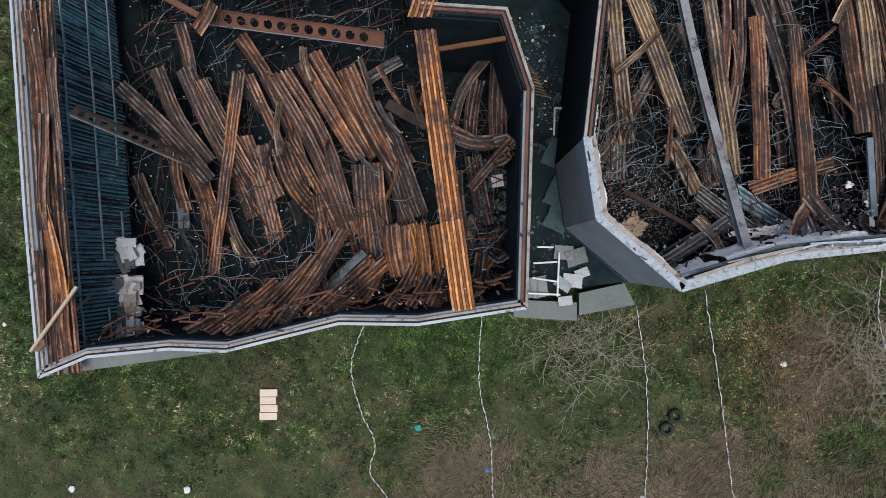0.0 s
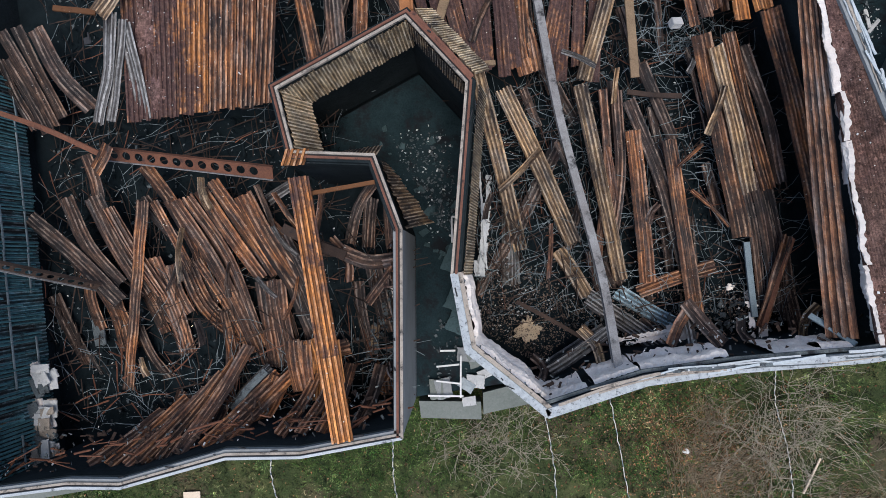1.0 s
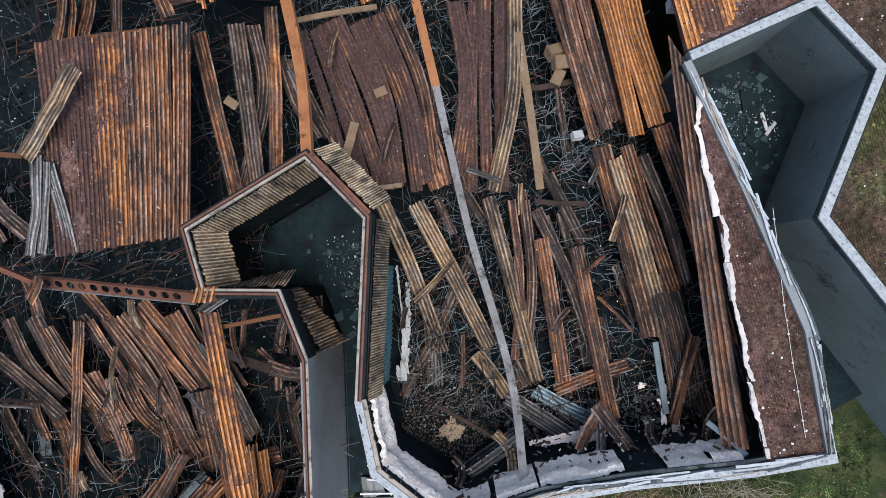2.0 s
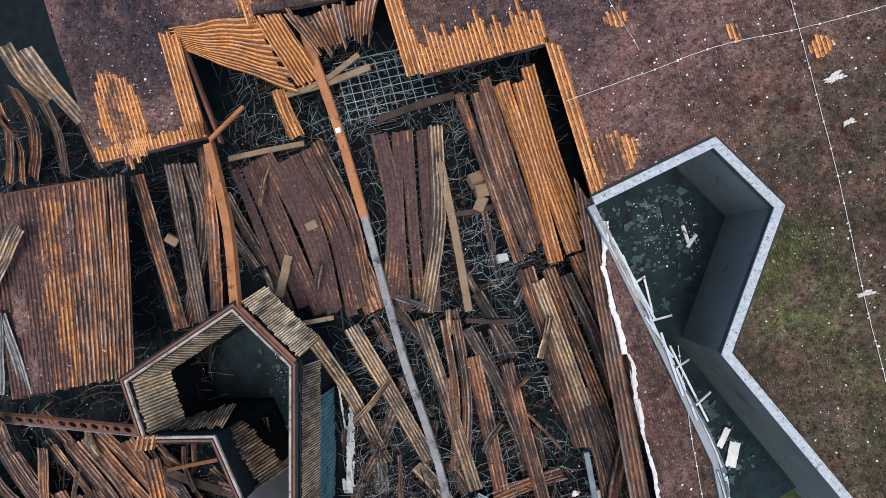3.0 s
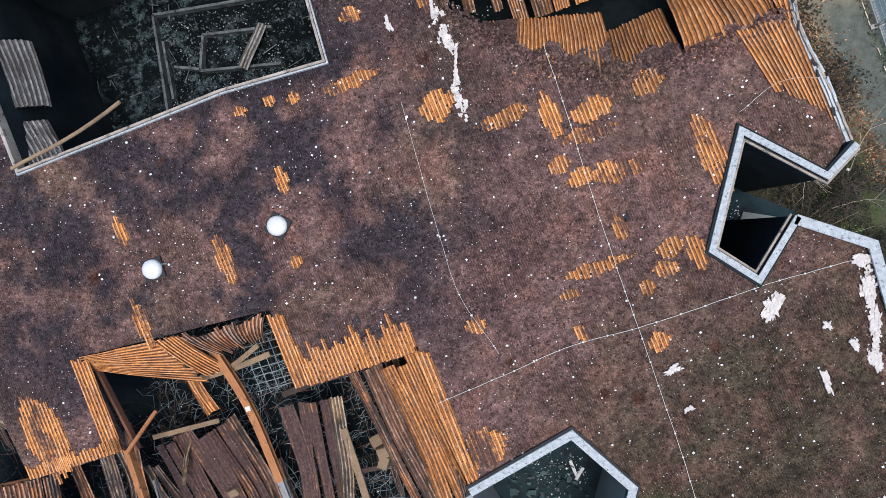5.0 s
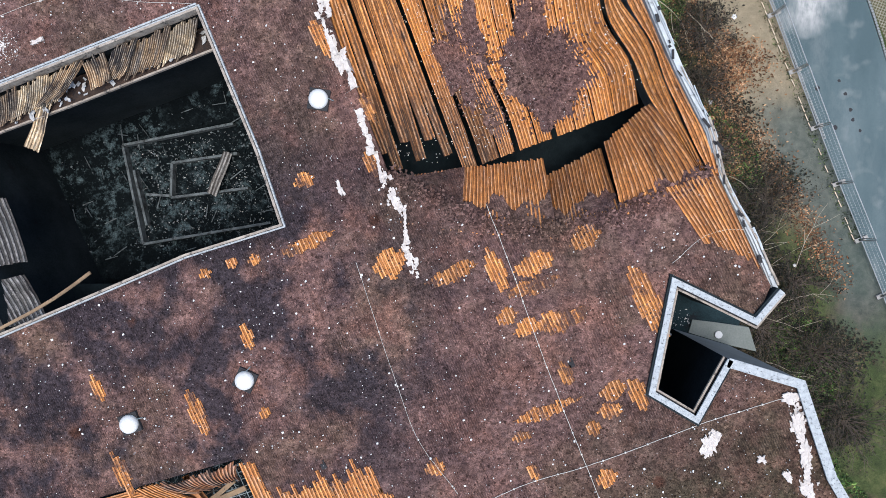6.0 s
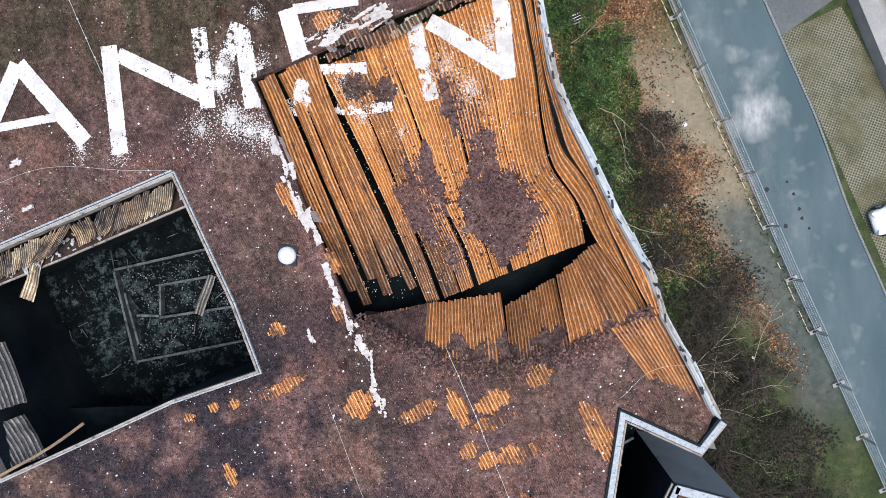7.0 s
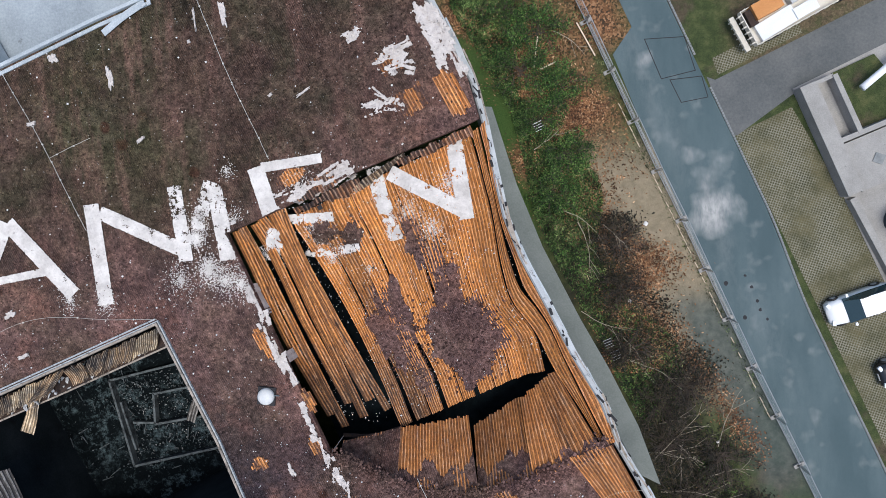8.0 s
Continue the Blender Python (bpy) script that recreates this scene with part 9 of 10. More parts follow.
def tufts(name, count, spot, material, words, size=0.22, blades=4):
    """Tufts of grass blades; spot() gives places."""
    soup = Soup()
    for _ in range(count):
        where = spot()
        if where is None:
            continue
        x, y = where
        z = float(terrain(x, y))
        for _ in range(blades):
            a, lean, h = rng.uniform(0, 6.28), rng.uniform(0.3, 1.0), size * rng.uniform(0.6, 1.5)
            dx, dy = math.cos(a), math.sin(a)
            w_ = 0.022
            base_ = (x + rng.normal(0, 0.05), y + rng.normal(0, 0.05))
            soup.add([(base_[0] - dy * w_, base_[1] + dx * w_, z - 0.02), (base_[0] + dy * w_, base_[1] - dx * w_, z - 0.02),
                      (base_[0] + dx * lean * h, base_[1] + dy * lean * h, z + h * 0.75)], [(0, 1, 2)])
    return tagged(soup.done(name, material), words, "grass", kind="stuff")


def front_spot():
    for _ in range(20):
        x, y = rng.uniform(-21, 27), rng.uniform(-13, 8)
        dry = (y - 0.3 * x < -6.2 - 0.6 * math.sin(0.9 * x) and x > -1) or math.hypot((x - 18) / 4.5, (y - 2.2) / 2.2) < 1
        if not in_building(x, y) and (not dry or rng.random() < 0.35):
            return x, y


def west_spot():
    y = rng.uniform(-6, 12)
    return np.interp(y, [-4, 8], [-10.2, -14.3]) - rng.uniform(0.1, 7), y


def bank_spot():
    for _ in range(30):
        y = rng.uniform(22, 68)
        x = rng.uniform(20, 41)
        o = street_x(y) - x
        if x > wall_x(y) + (2.0 if y > 38 else 4.5) and rng.random() < 0.3 + 0.7 * ease(47, 53, y) and o > 5.0 + 1.2 * math.sin(0.55 * y) and rng.random() < o / 9:
            return x, y


def field(name, xy, length, width, material, words, heading=None, rise=0.5):
    """Single grass blades, one bent leaf each, rooted at the given places."""
    m = len(xy)
    a = rng.uniform(0, 6.28, m) if heading is None else heading + rng.normal(0, 0.3, m)
    h = length * rng.uniform(0.5, 1.3, m)
    up = rise * rng.uniform(0.3, 1.2, m)
    z = terrain(xy[:, 0], xy[:, 1])
    c, s_ = np.cos(a), np.sin(a)
    leaf = np.zeros((m, 5, 3))
    for k, (f, w_, lift) in enumerate(((0.0, 1, 0.0), (0.0, -1, 0.0), (0.55, -0.8, 0.75), (1.0, 0, 0.8), (0.55, 0.8, 0.75))):
        leaf[:, k, 0] = xy[:, 0] + c * h * f - s_ * width * w_ / 2
        leaf[:, k, 1] = xy[:, 1] + s_ * h * f + c * width * w_ / 2
        leaf[:, k, 2] = z - 0.02 + h * up * lift
    return tagged(mass(name, leaf, [(0, 1, 2, 3, 4)], material), words, "grass", kind="stuff")


def lawn(count, x0=-22, x1=28, y0=-14, y1=9):
    """Random places on the open ground in front."""
    xy = np.stack([rng.uniform(x0, x1, count), rng.uniform(y0, y1, count)], 1)
    line = WEST[2:] + SOUTH[1:] + [(5.0, 1.3), (7.6, 1.7), (9.3, 3.0)] + FRONT[1:] + [(27.0, 10.0)]
    edge_ = np.interp(xy[:, 0], [p[0] for p in line[1:]], [p[1] for p in line[1:]])
    return xy[(xy[:, 1] < edge_ - 0.15) | (xy[:, 0] < -12.0)]


def dryness(xy):
    """How far the grass has withered: most in the south-east and below the front wall."""
    x, y = xy[:, 0], xy[:, 1]
    wave = np.array([noise.noise((p * 0.3, q * 0.42, 9)) + 0.5 * noise.noise((p * 1.1, q * 1.3, 4)) for p, q in xy])
    return 0.75 * wave + 0.11 * (0.3 * x - y - 6.6) + 0.7 * np.exp(-((x - 18) / 4.0) ** 2 - ((y - 2.4) / 2.0) ** 2)


spots_ = lawn(210000)
dry = dryness(spots_)
green_ = spots_[dry < 0.1 + rng.normal(0, 0.12, len(dry))]
field("grass_front", green_, 0.19, 0.026, "grass_blades", "rough uneven grass, green and olive")
spots_ = lawn(70000)
dry = dryness(spots_)
field("straw_front", spots_[dry > 0.16 + rng.normal(0, 0.12, len(dry))], 0.3, 0.014, "straw", "long straw-coloured dry grass", rise=0.35)
# tussocks of long bleached grass, each combed its own way
seeds_ = lawn(3600)
seeds_ = seeds_[(dryness(seeds_) > 0.2) & (seeds_[:, 0] > 3)][:420]
roots, ways = [], []
for x, y in seeds_:
    r_, way = rng.uniform(0.25, 0.8), rng.uniform(0, 6.28)
    k = int(rng.uniform(90, 220))
    roots.append(np.array((x, y)) + rng.normal(0, r_, (k, 2)))
    ways.append(np.full(k, way))
field("straw_tussocks", np.concatenate(roots), 0.45, 0.016, "straw_pale", "bleached tussocks of long dead grass", np.concatenate(ways), 0.45)


def patch_blades(x, y, r, count):
    """A lush green patch standing out of the dry grass."""
    return np.array((x, y)) + rng.normal(0, r, (count, 2))


field("lush_grass", np.concatenate([patch_blades(17.6, -3.2, 0.35, 900), patch_blades(20.7, -1.1, 0.7, 2600), patch_blades(22.2, -1.9, 0.8, 2600), patch_blades(0.5, -1.4, 0.9, 2200), patch_blades(3.4, 0.2, 0.7, 1800)]), 0.22, 0.026, "leaf_green", "lush green patches in the rough grass")


def herb_spot():
    for _ in range(40):
        x, y = rng.uniform(-20, 25), rng.uniform(-12, 6)
        # Herbs thicken towards the wall, also standing in for its dark shade.
        if not in_building(x, y) and noise.noise((x * 0.16, y * 0.2, 3)) + 0.10 * (y - 0.22 * x + 3.5) > 0.0:
            return x, y


def russet_spot():
    for _ in range(40):
        x, y = rng.normal(18.0, 3.6), rng.normal(1.6, 2.4)
        if not in_building(x, y):
            return x, y


tufts("grass_herbs", 14000, herb_spot, "leaf_green", "low green herbs among the rough grass", 0.15, 4)
tufts("grass_west", 3500, west_spot, "grass_blades", "rough uneven grass, green and straw-coloured")
tufts("grass_bank", 9000, bank_spot, "grass_blades", "green grass growing on the bank", 0.26, 5)


def verge_spot():
    y = rng.uniform(38, 66)
    return street_x(y) - rng.uniform(-0.1, 0.6), y


tufts("grass_verge", 900, verge_spot, "grass_blades", "thin grass along the fence", 0.14, 3)


def leaf_litter(name, count, spot, material, words, size=0.09):
    soup = Soup()
    for _ in range(count):
        where = spot()
        if where is None:
            continue
        x, y = where
        s = size * rng.uniform(0.5, 1.2)
        a = rot(rng.uniform(-35, 35), rng.uniform(-35, 35), rng.uniform(0, 360))
        c = np.array((x, y, float(terrain(x, y)) + rng.uniform(0.02, 0.09)))
        ring = [c + a @ np.array(p) for p in ((-s, 0, 0), (-0.2 * s, -0.45 * s, 0.01), (s, 0, 0), (-0.2 * s, 0.45 * s, 0.01))]
        soup.add([tuple(p) for p in ring], [(0, 1, 2, 3)])
    return tagged(soup.done(name, material), words, "leaves", kind="stuff")


def litter_spot():
    y = rng.uniform(41.5, 66)
    return street_x(y) - 5.2 + 1.2 * math.sin(0.55 * y) + 0.8 * math.sin(1.3 * y + 1) + rng.normal(0, 1.2), y


leaf_litter("fallen_leaves", 2600, russet_spot, "leaf_dry", "brown fallen leaves below the front wall", 0.07)
leaf_litter("bank_herbs", 26000, bank_spot, "leaf_green", "green herbs covering the bank", 0.12)


def mould_spot():
    for _ in range(30):
        y = rng.uniform(26, 52)
        x = rng.uniform(24, 41)
        if x > wall_x(max(y, 36.5)) + 2.0 and x > 31.5 - 0.6 * (y - 27) and street_x(y) - x > 3.9 + rng.normal(0, 0.55) + 1.2 * math.sin(0.55 * y) + 0.8 * math.sin(1.3 * y + 1):
            return x, y


# Low leaves, kept extra dark to stand in for shade beside the ledge.
leaf_litter("undergrowth", 24000, mould_spot, "leaf_bush", "dark undergrowth on the bank, toned down for shade", 0.11)
leaf_litter("fallen_leaves", 22000, litter_spot, "leaf_dry", "brown fallen leaves on the bank")


def north_spot():
    y = rng.uniform(54, 67)
    return street_x(y) - rng.uniform(0.8, 7.0) + rng.normal(0, 0.3), y


leaf_litter("fallen_leaves", 3200, north_spot, "leaf_dry", "brown fallen leaves under the street fence")


def tongue_spot():
    f = rng.random()
    return 33.2 + 4.2 * f + rng.normal(0, 0.5), 43.0 - 7.5 * f + rng.normal(0, 0.6)


leaf_litter("fallen_leaves", 1500, tongue_spot, "leaf_dry", "drift of brown fallen leaves towards the fence")
def patch_spot():
    return rng.normal(17.6, 1.6), min(rng.normal(2.6, 1.1), 5.0)


leaf_litter("fallen_leaves", 1800, patch_spot, "leaf_dry", "drift of brown fallen leaves in the front grass", 0.06)
leaf_litter("fallen_leaves", 2600, front_spot, "leaf_dry", "brown fallen leaves in the grass", 0.07)


def bush(x, y, radius, height, stems, material, leaf=None, leaves=0, words="bare brown bush of thin branching twigs", spread=1.0):
    """A bush of arching branching stems, with small leaves where it has any."""
    z = float(terrain(x, y))
    thing = empty("bush", pose(x, y, z))
    soup, tips = Soup(), []
    for _ in range(stems):
        a = rng.uniform(0, 6.28)
        L = radius * rng.uniform(0.6, 1.15)
        root = radius * 0.6 if material == "twig_pale" else 0.15
        p = np.array((rng.normal(0, root), rng.normal(0, root), 0.0))
        d = np.array((math.cos(a) * spread, math.sin(a) * spread, rng.uniform(0.5, 1.4) * height / radius))
        d /= np.linalg.norm(d)
        for k in range(4):
            q = p + d * L / 4
            soup.rod(p, q, (0.011 if material == "twig_pale" else 0.026) * (1 - k / 5), 3)
            for _ in range(2 if k else 1):
                e = d + rng.normal(0, 0.55, 3)
                e /= np.linalg.norm(e)
                m = q + e * L * rng.uniform(0.15, 0.4)
                soup.rod(q, m, 0.007 if material == "twig_pale" else 0.012, 3)
                tips.append(m)
                if k > 1:
                    f = e + rng.normal(0, 0.6, 3)
                    soup.rod(m, m + f / np.linalg.norm(f) * L * 0.16, 0.006, 3)
                    tips.append(m + f * 0.1)
            p = q
            d = d + rng.normal(0, 0.22, 3) + np.array((0, 0, -0.10))
            d /= np.linalg.norm(d)
    tagged(soup.done("branchwork", material, thing), kind="stuff")
    if leaves:
        soup = Soup()
        for _ in range(leaves):
            c = tips[rng.integers(len(tips))] + rng.normal(0, 0.16, 3)
            c[2] = max(c[2], 0.05)
            s = rng.uniform(0.03, 0.085)
            a = rot(rng.uniform(-50, 50), rng.uniform(-50, 50), rng.uniform(0, 360))
            soup.add([tuple(c + a @ np.array(v)) for v in ((-s, 0, 0), (0, -s * 0.5, 0.01), (s, 0, 0), (0, s * 0.5, 0.01))], [(0, 1, 2, 3)])
        tagged(soup.done("foliage", leaf, thing), kind="stuff")
    return tagged(thing, words, "bush", "bushes")


for x, y, r in ((8.6, 0.4, 1.7), (7.2, 0.2, 1.3), (9.6, 0.7, 1.3)):
    bush(x, y, r, 0.45, 38, "twig_pale", words="straw-coloured bare shrub flattened in the grass", spread=1.3)
bush(21.2, 4.0, 2.3, 1.3, 80, "twig_pale", words="pale leafless shrub below the front wall")
bush(20.3, 4.6, 1.7, 1.0, 55, "twig_pale", words="pale leafless shrub below the front wall")
for x, y, r, h, s in ((29.4, 50.2, 1.7, 1.2, 34), (33.2, 40.4, 2.0, 1.4, 42), (31.4, 39.4, 1.7, 1.2, 30), (31.5, 36.9, 1.8, 1.2, 34), (29.6, 43.2, 1.6, 1.2, 30), (29.4, 46.9, 1.5, 1.2, 30), (35.0, 35.6, 1.7, 1.1, 30), (33.0, 33.0, 1.9, 1.2, 32),
                      (34.6, 28.2, 2.2, 1.6, 34), (37.6, 27.6, 2.2, 1.5, 34), (36.0, 31.4, 1.8, 1.2, 28), (32.6, 30.3, 1.5, 1.2, 24)):
    bush(x, y, r, h, s + 16, "twig", "leaf_bush", 1700, "dark bare bush with a few withered leaves on the bank")
for x, y, r in ((25.2, 58.4, 1.5), (26.6, 56.0, 1.4), (25.8, 53.6, 1.4), (24.0, 61.5, 1.6), (25.6, 63.9, 1.7), (23.6, 65.5, 1.6), (26.6, 60.4, 1.3)):
    bush(x, y, r, 0.9, 26, "twig", "leaf_green", 3600, "leafy green undergrowth on the bank below the wall")
def dead_branch(x0, y0, x1, y1, r=0.03, forks=4):
    """A bleached branch lying on the bank, forking towards its tip."""
    soup = Soup()
    base = np.array((x0, y0, float(terrain(x0, y0)) + 0.35))
    tip = np.array((x1, y1, float(terrain(x1, y1)) + 0.6))
    L = float(np.linalg.norm(tip - base))
    d = (tip - base) / L
    side = np.array((-d[1], d[0], 0.0))
    bow = rng.uniform(-0.12, 0.12) * L
    line = [base + (tip - base) * f + side * (bow * math.sin(math.pi * f) + rng.normal(0, 0.03)) for f in np.linspace(0, 1, 9)]
    for k, (a, b) in enumerate(zip(line, line[1:])):
        soup.rod(a, b, r * (1 - 0.09 * k), 5)
    for _ in range(forks):
        k = int(rng.integers(2, 8))
        e = d + side * rng.choice((-1, 1)) * rng.uniform(0.35, 0.9) + np.array((0, 0, rng.uniform(-0.1, 0.25)))
        m = line[k] + e * L * rng.uniform(0.12, 0.22)
        q = m + (e + rng.normal(0, 0.25, 3)) * L * rng.uniform(0.08, 0.16)
        soup.rod(line[k], m, r * 0.5, 4), soup.rod(m, q, r * 0.32, 3)
    return tagged(soup.done("dead_branch", "twig_pale"), "bleached forked dead branch lying on the bank", "branch", "dead branches")


for x0, y0, x1, y1, forks in ((26.2, 52.4, 28.5, 50.0, 4), (27.0, 51.6, 27.5, 48.3, 3), (26.8, 45.8, 29.8, 44.4, 3), (28.7, 42.7, 32.5, 40.8, 4), (30.6, 35.7, 34.1, 39.0, 3), (32.4, 36.7, 33.8, 35.2, 3), (32.6, 36.9, 32.3, 34.4, 2), (31.2, 38.1, 33.5, 39.3, 2), (29.3, 43.9, 30.6, 41.7, 2), (31.2, 36.2, 33.4, 36.0, 2),
                              (24.6, 56.4, 27.4, 57.4, 3), (26.4, 63.8, 28.2, 62.1, 3), (29.0, 36.4, 33.8, 36.7, 2), (34.8, 36.4, 36.4, 40.2, 3), (31.0, 33.6, 35.2, 32.8, 3), (33.2, 31.0, 35.4, 29.4, 3), (34.0, 34.4, 36.8, 34.9, 2), (28.6, 51.3, 30.4, 49.2, 4)):
    dead_branch(x0, y0, x1, y1, 0.026, forks)

# ---- front lawn things ----
def ground_rope(pts):
    """A rope lying in the grass, pale with dark marks."""
    thing = empty("ground_wire", pose(pts[0][0], pts[0][1], float(terrain(*pts[0]))))
    line = smooth_line([(x, y, 0) for x, y in pts], 14 * len(pts))
    line[:, :2] += rng.normal(0, 0.018, (len(line), 2))
    line[:, 2] = terrain(line[:, 0], line[:, 1]) + 0.14
    light, dark = Soup(), Soup()
    for k, (a, b) in enumerate(zip(line, line[1:])):
        (light if k % 3 else dark).rod(a, b, 0.026, 4)
    for soup_, name, mat in ((light, "wire_core", "rope"), (dark, "wire_mark", "wire")):
        ob = tagged(soup_.done(name, mat, thing), kind="stuff")
        ob.matrix_parent_inverse = thing.matrix_world.inverted()
    return tagged(thing, "pale flaking wire lying in the grass", "wire", "ground wires")


ground_rope([(-1.2, -0.6), (-1.32, -2.9), (-0.39, -4.74), (0.58, -6.04), (0.58, -7.07), (1.74, -8.2), (2.6, -9.6)])
ground_rope([(3.7, 1.0), (3.92, -0.28), (4.36, -2.23), (5.44, -4.52), (6.14, -6.91), (6.8, -9.0)])
ground_rope([(10.2, 2.8), (11.13, 0.52), (11.96, -2.33), (12.55, -5.24), (13.0, -8)])
ground_rope([(12.88, 4.2), (14.46, 0.35), (16.22, -4.28), (17.6, -8)])
ground_rope([(20.0, 7.0), (20.36, 4.89), (21.24, 3.09), (22.2, 0.0)])

pallet = empty("pallet", pose(-4.5, -5.4, 3.62, 0, 0, 15))
for k in range(4):
    soup = Soup()
    soup.box((0.03 * (k % 2), -0.52 + 0.345 * k, 0.13), (0.78 - 0.06 * (k == 2), 0.315, 0.03))
    soup.done("deck_board", "pallet_wood", pallet)
for k in (-0.3, 0, 0.3):
    soup = Soup()
    soup.box((k, 0, 0.06), (0.1, 1.36, 0.1))
    soup.done("bearer", "burnt_wood", pallet)
tagged(pallet, "small pale wooden pallet lying in the grass", "pallet")


def tyre(x, y, tilt):
    verts, faces = [], []
    A, B_ = 22, 8
    for i in range(A):
        for k in range(B_):
            t, u = 2 * math.pi * i / A, 2 * math.pi * k / B_
            r = 0.23 + 0.085 * math.cos(u)
            verts.append((r * math.cos(t), r * math.sin(t), 0.09 * math.sin(u)))
            faces.append((i * B_ + k, ((i + 1) % A) * B_ + k, ((i + 1) % A) * B_ + (k + 1) % B_, i * B_ + (k + 1) % B_))
    ob = build("old_tyre", verts, faces, "rubber", smooth=True)
    ob.matrix_world = pose(x, y, 3.7, tilt, 0, 0)
    return tagged(ob, "old black tyre lying in the grass", "tyre", "old tyres")


tyre(12.75, -2.1, 8), tyre(13.0, -1.45, -6)
for x, y, s_, mat, words in ((2.2, -4.77, 0.3, "cloth_teal", "crumpled teal plastic bag in the grass"), (5.6, -5.8, 0.25, "cloth_blue", "crumpled blue rag in the grass"), (-7.1, -10.0, 0.32, "chip_white", "white litter in the grass"), (-12.2, -11.3, 0.3, "chip_white", "white litter in the grass"),
                             (-17.0, -4.9, 0.2, "chip_white", "white litter in the grass"), (12.5, -5.3, 0.3, "chip_white", "white litter in the grass"), (17.0, 1.9, 0.3, "chip_white", "white litter in the grass"), (31.33, 51.1, 0.28, "chip_white", "white litter on bare ground"), (30.0, 46.2, 0.3, "chip_white", "white litter on the bank"), (34.9, 36.6, 0.22, "chip_white", "white litter on the bank")):
    bm = bmesh.new()
    bmesh.ops.create_icosphere(bm, subdivisions=2, radius=s_ / 2)
    for v in bm.verts:
        v.co *= 1 + 0.5 * noise.noise(v.co * 9 + Vector((x, y, 0)))
        v.co.z *= 0.35
    me = bpy.data.meshes.new("litter")
    bm.to_mesh(me)
    bm.free()
    me.materials.append(MATS[mat])
    ob = new("litter", me)
    ob.matrix_world = pose(x, y, float(terrain(x, y)) + s_ * 0.18)
    tagged(ob, words, "litter", "litter")
for p, q in (((22.35, 1.2, 3.75), (22.75, 2.9, 3.8)), ((27.9, 64.2, 0.2), (28.9, 62.0, 0.2)), ((25.0, 61.6, 0.3), (25.4, 63.6, 0.3)), ((25.4, 61.5, 0.3), (26.5, 61.9, 0.3))):
    ob = build("garden_stake", *sweep([p, q], rect(0.08, 0.06)), "pallet_wood")
    tagged(ob, "pale wooden stake lying on the ground", "stake", "stakes")
for x, y in ((25.0, 57.9), (28.4, 43.6), (28.8, 42.8)):
    rack_ = empty("wire_basket", pose(x, y, float(terrain(x, y)) + 0.3, 0, 0, 20))
    for k in range(4):
        soup = Soup()
        soup.rod((-0.3, -0.25 + k * 0.17, 0.1), (0.3, -0.25 + k * 0.17, 0.1), 0.02, 4)
        soup.done("bar", "fence_metal", rack_)
    soup = Soup()
    soup.box((0, 0, -0.1), (0.5, 0.4, 0.3))
    soup.done("body", "rubber", rack_)
    tagged(rack_, "small dark metal basket thrown on the bank", "basket", "baskets")

# ---- street furniture ----
def fence_panel():
    """A mobile fence panel 3.4 m long with its wires, standing along x."""
    thing = empty("fence_panel")
    for p, q, name in (((-1.7, 0, 0.1), (-1.7, 0, 1.5), "post"), ((1.7, 0, 0.1), (1.7, 0, 1.5), "post"), ((-1.7, 0, 1.5), (1.7, 0, 1.5), "top_tube"), ((-1.7, 0, 0.2), (1.7, 0, 0.2), "bottom_tube")):
        soup = Soup()
        soup.rod(p, q, 0.03, 6)
        soup.done(name, "fence_metal", thing)
    soup = Soup()
    for k in range(22):
        soup.rod((-1.6 + k * 0.152, 0, 0.2), (-1.6 + k * 0.152, 0, 1.5), 0.004, 3)
    for z in (0.5, 0.85, 1.2):
        soup.rod((-1.7, 0, z), (1.7, 0, z), 0.005, 3)
    soup.done("mesh_wires", "fence_metal", thing)
    soup = Soup()
    for y in (-0.27, 0.27):
        soup.box((-1.75, y, 0.07), (0.24, 0.2, 0.14))
    for x in (-1.84, -1.66):
        soup.box((x, 0, 0.06), (0.06, 0.4, 0.12))
    soup.done("foot", "concrete", thing, "pale concrete block foot")
    return tagged(thing, "galvanised mobile fence panel along the street", "fence panel", "fence panels")


panel = fence_panel()
dirv = np.array((-0.385, 1.0)) / math.hypot(0.385, 1.0)
turn_ = math.degrees(math.atan2(dirv[1], dirv[0]))
first = np.array((street_x(28.3), 28.3))
for k in range(12):
    c = first + dirv * 3.5 * (k + 0.5)
    if k == 0:
        panel.matrix_world = pose(*c, 0.0, 0, 0, turn_)
    else:
        copy_thing(panel, pose(*c, 0.0, 0, 0, turn_ + rng.uniform(-1, 1)))
soup = Soup()
for y in np.arange(38, 60, 0.5):
    if rng.random() < 0.6:
        soup.rod((street_x(y) - 0.35, y, 0.06), (street_x(y + 0.4) - 0.38, y + 0.4, 0.06), 0.03, 4)
tagged(soup.done("tape_scraps", "pallet_wood"), "yellowed tape scraps along the fence", "tape", kind="stuff")
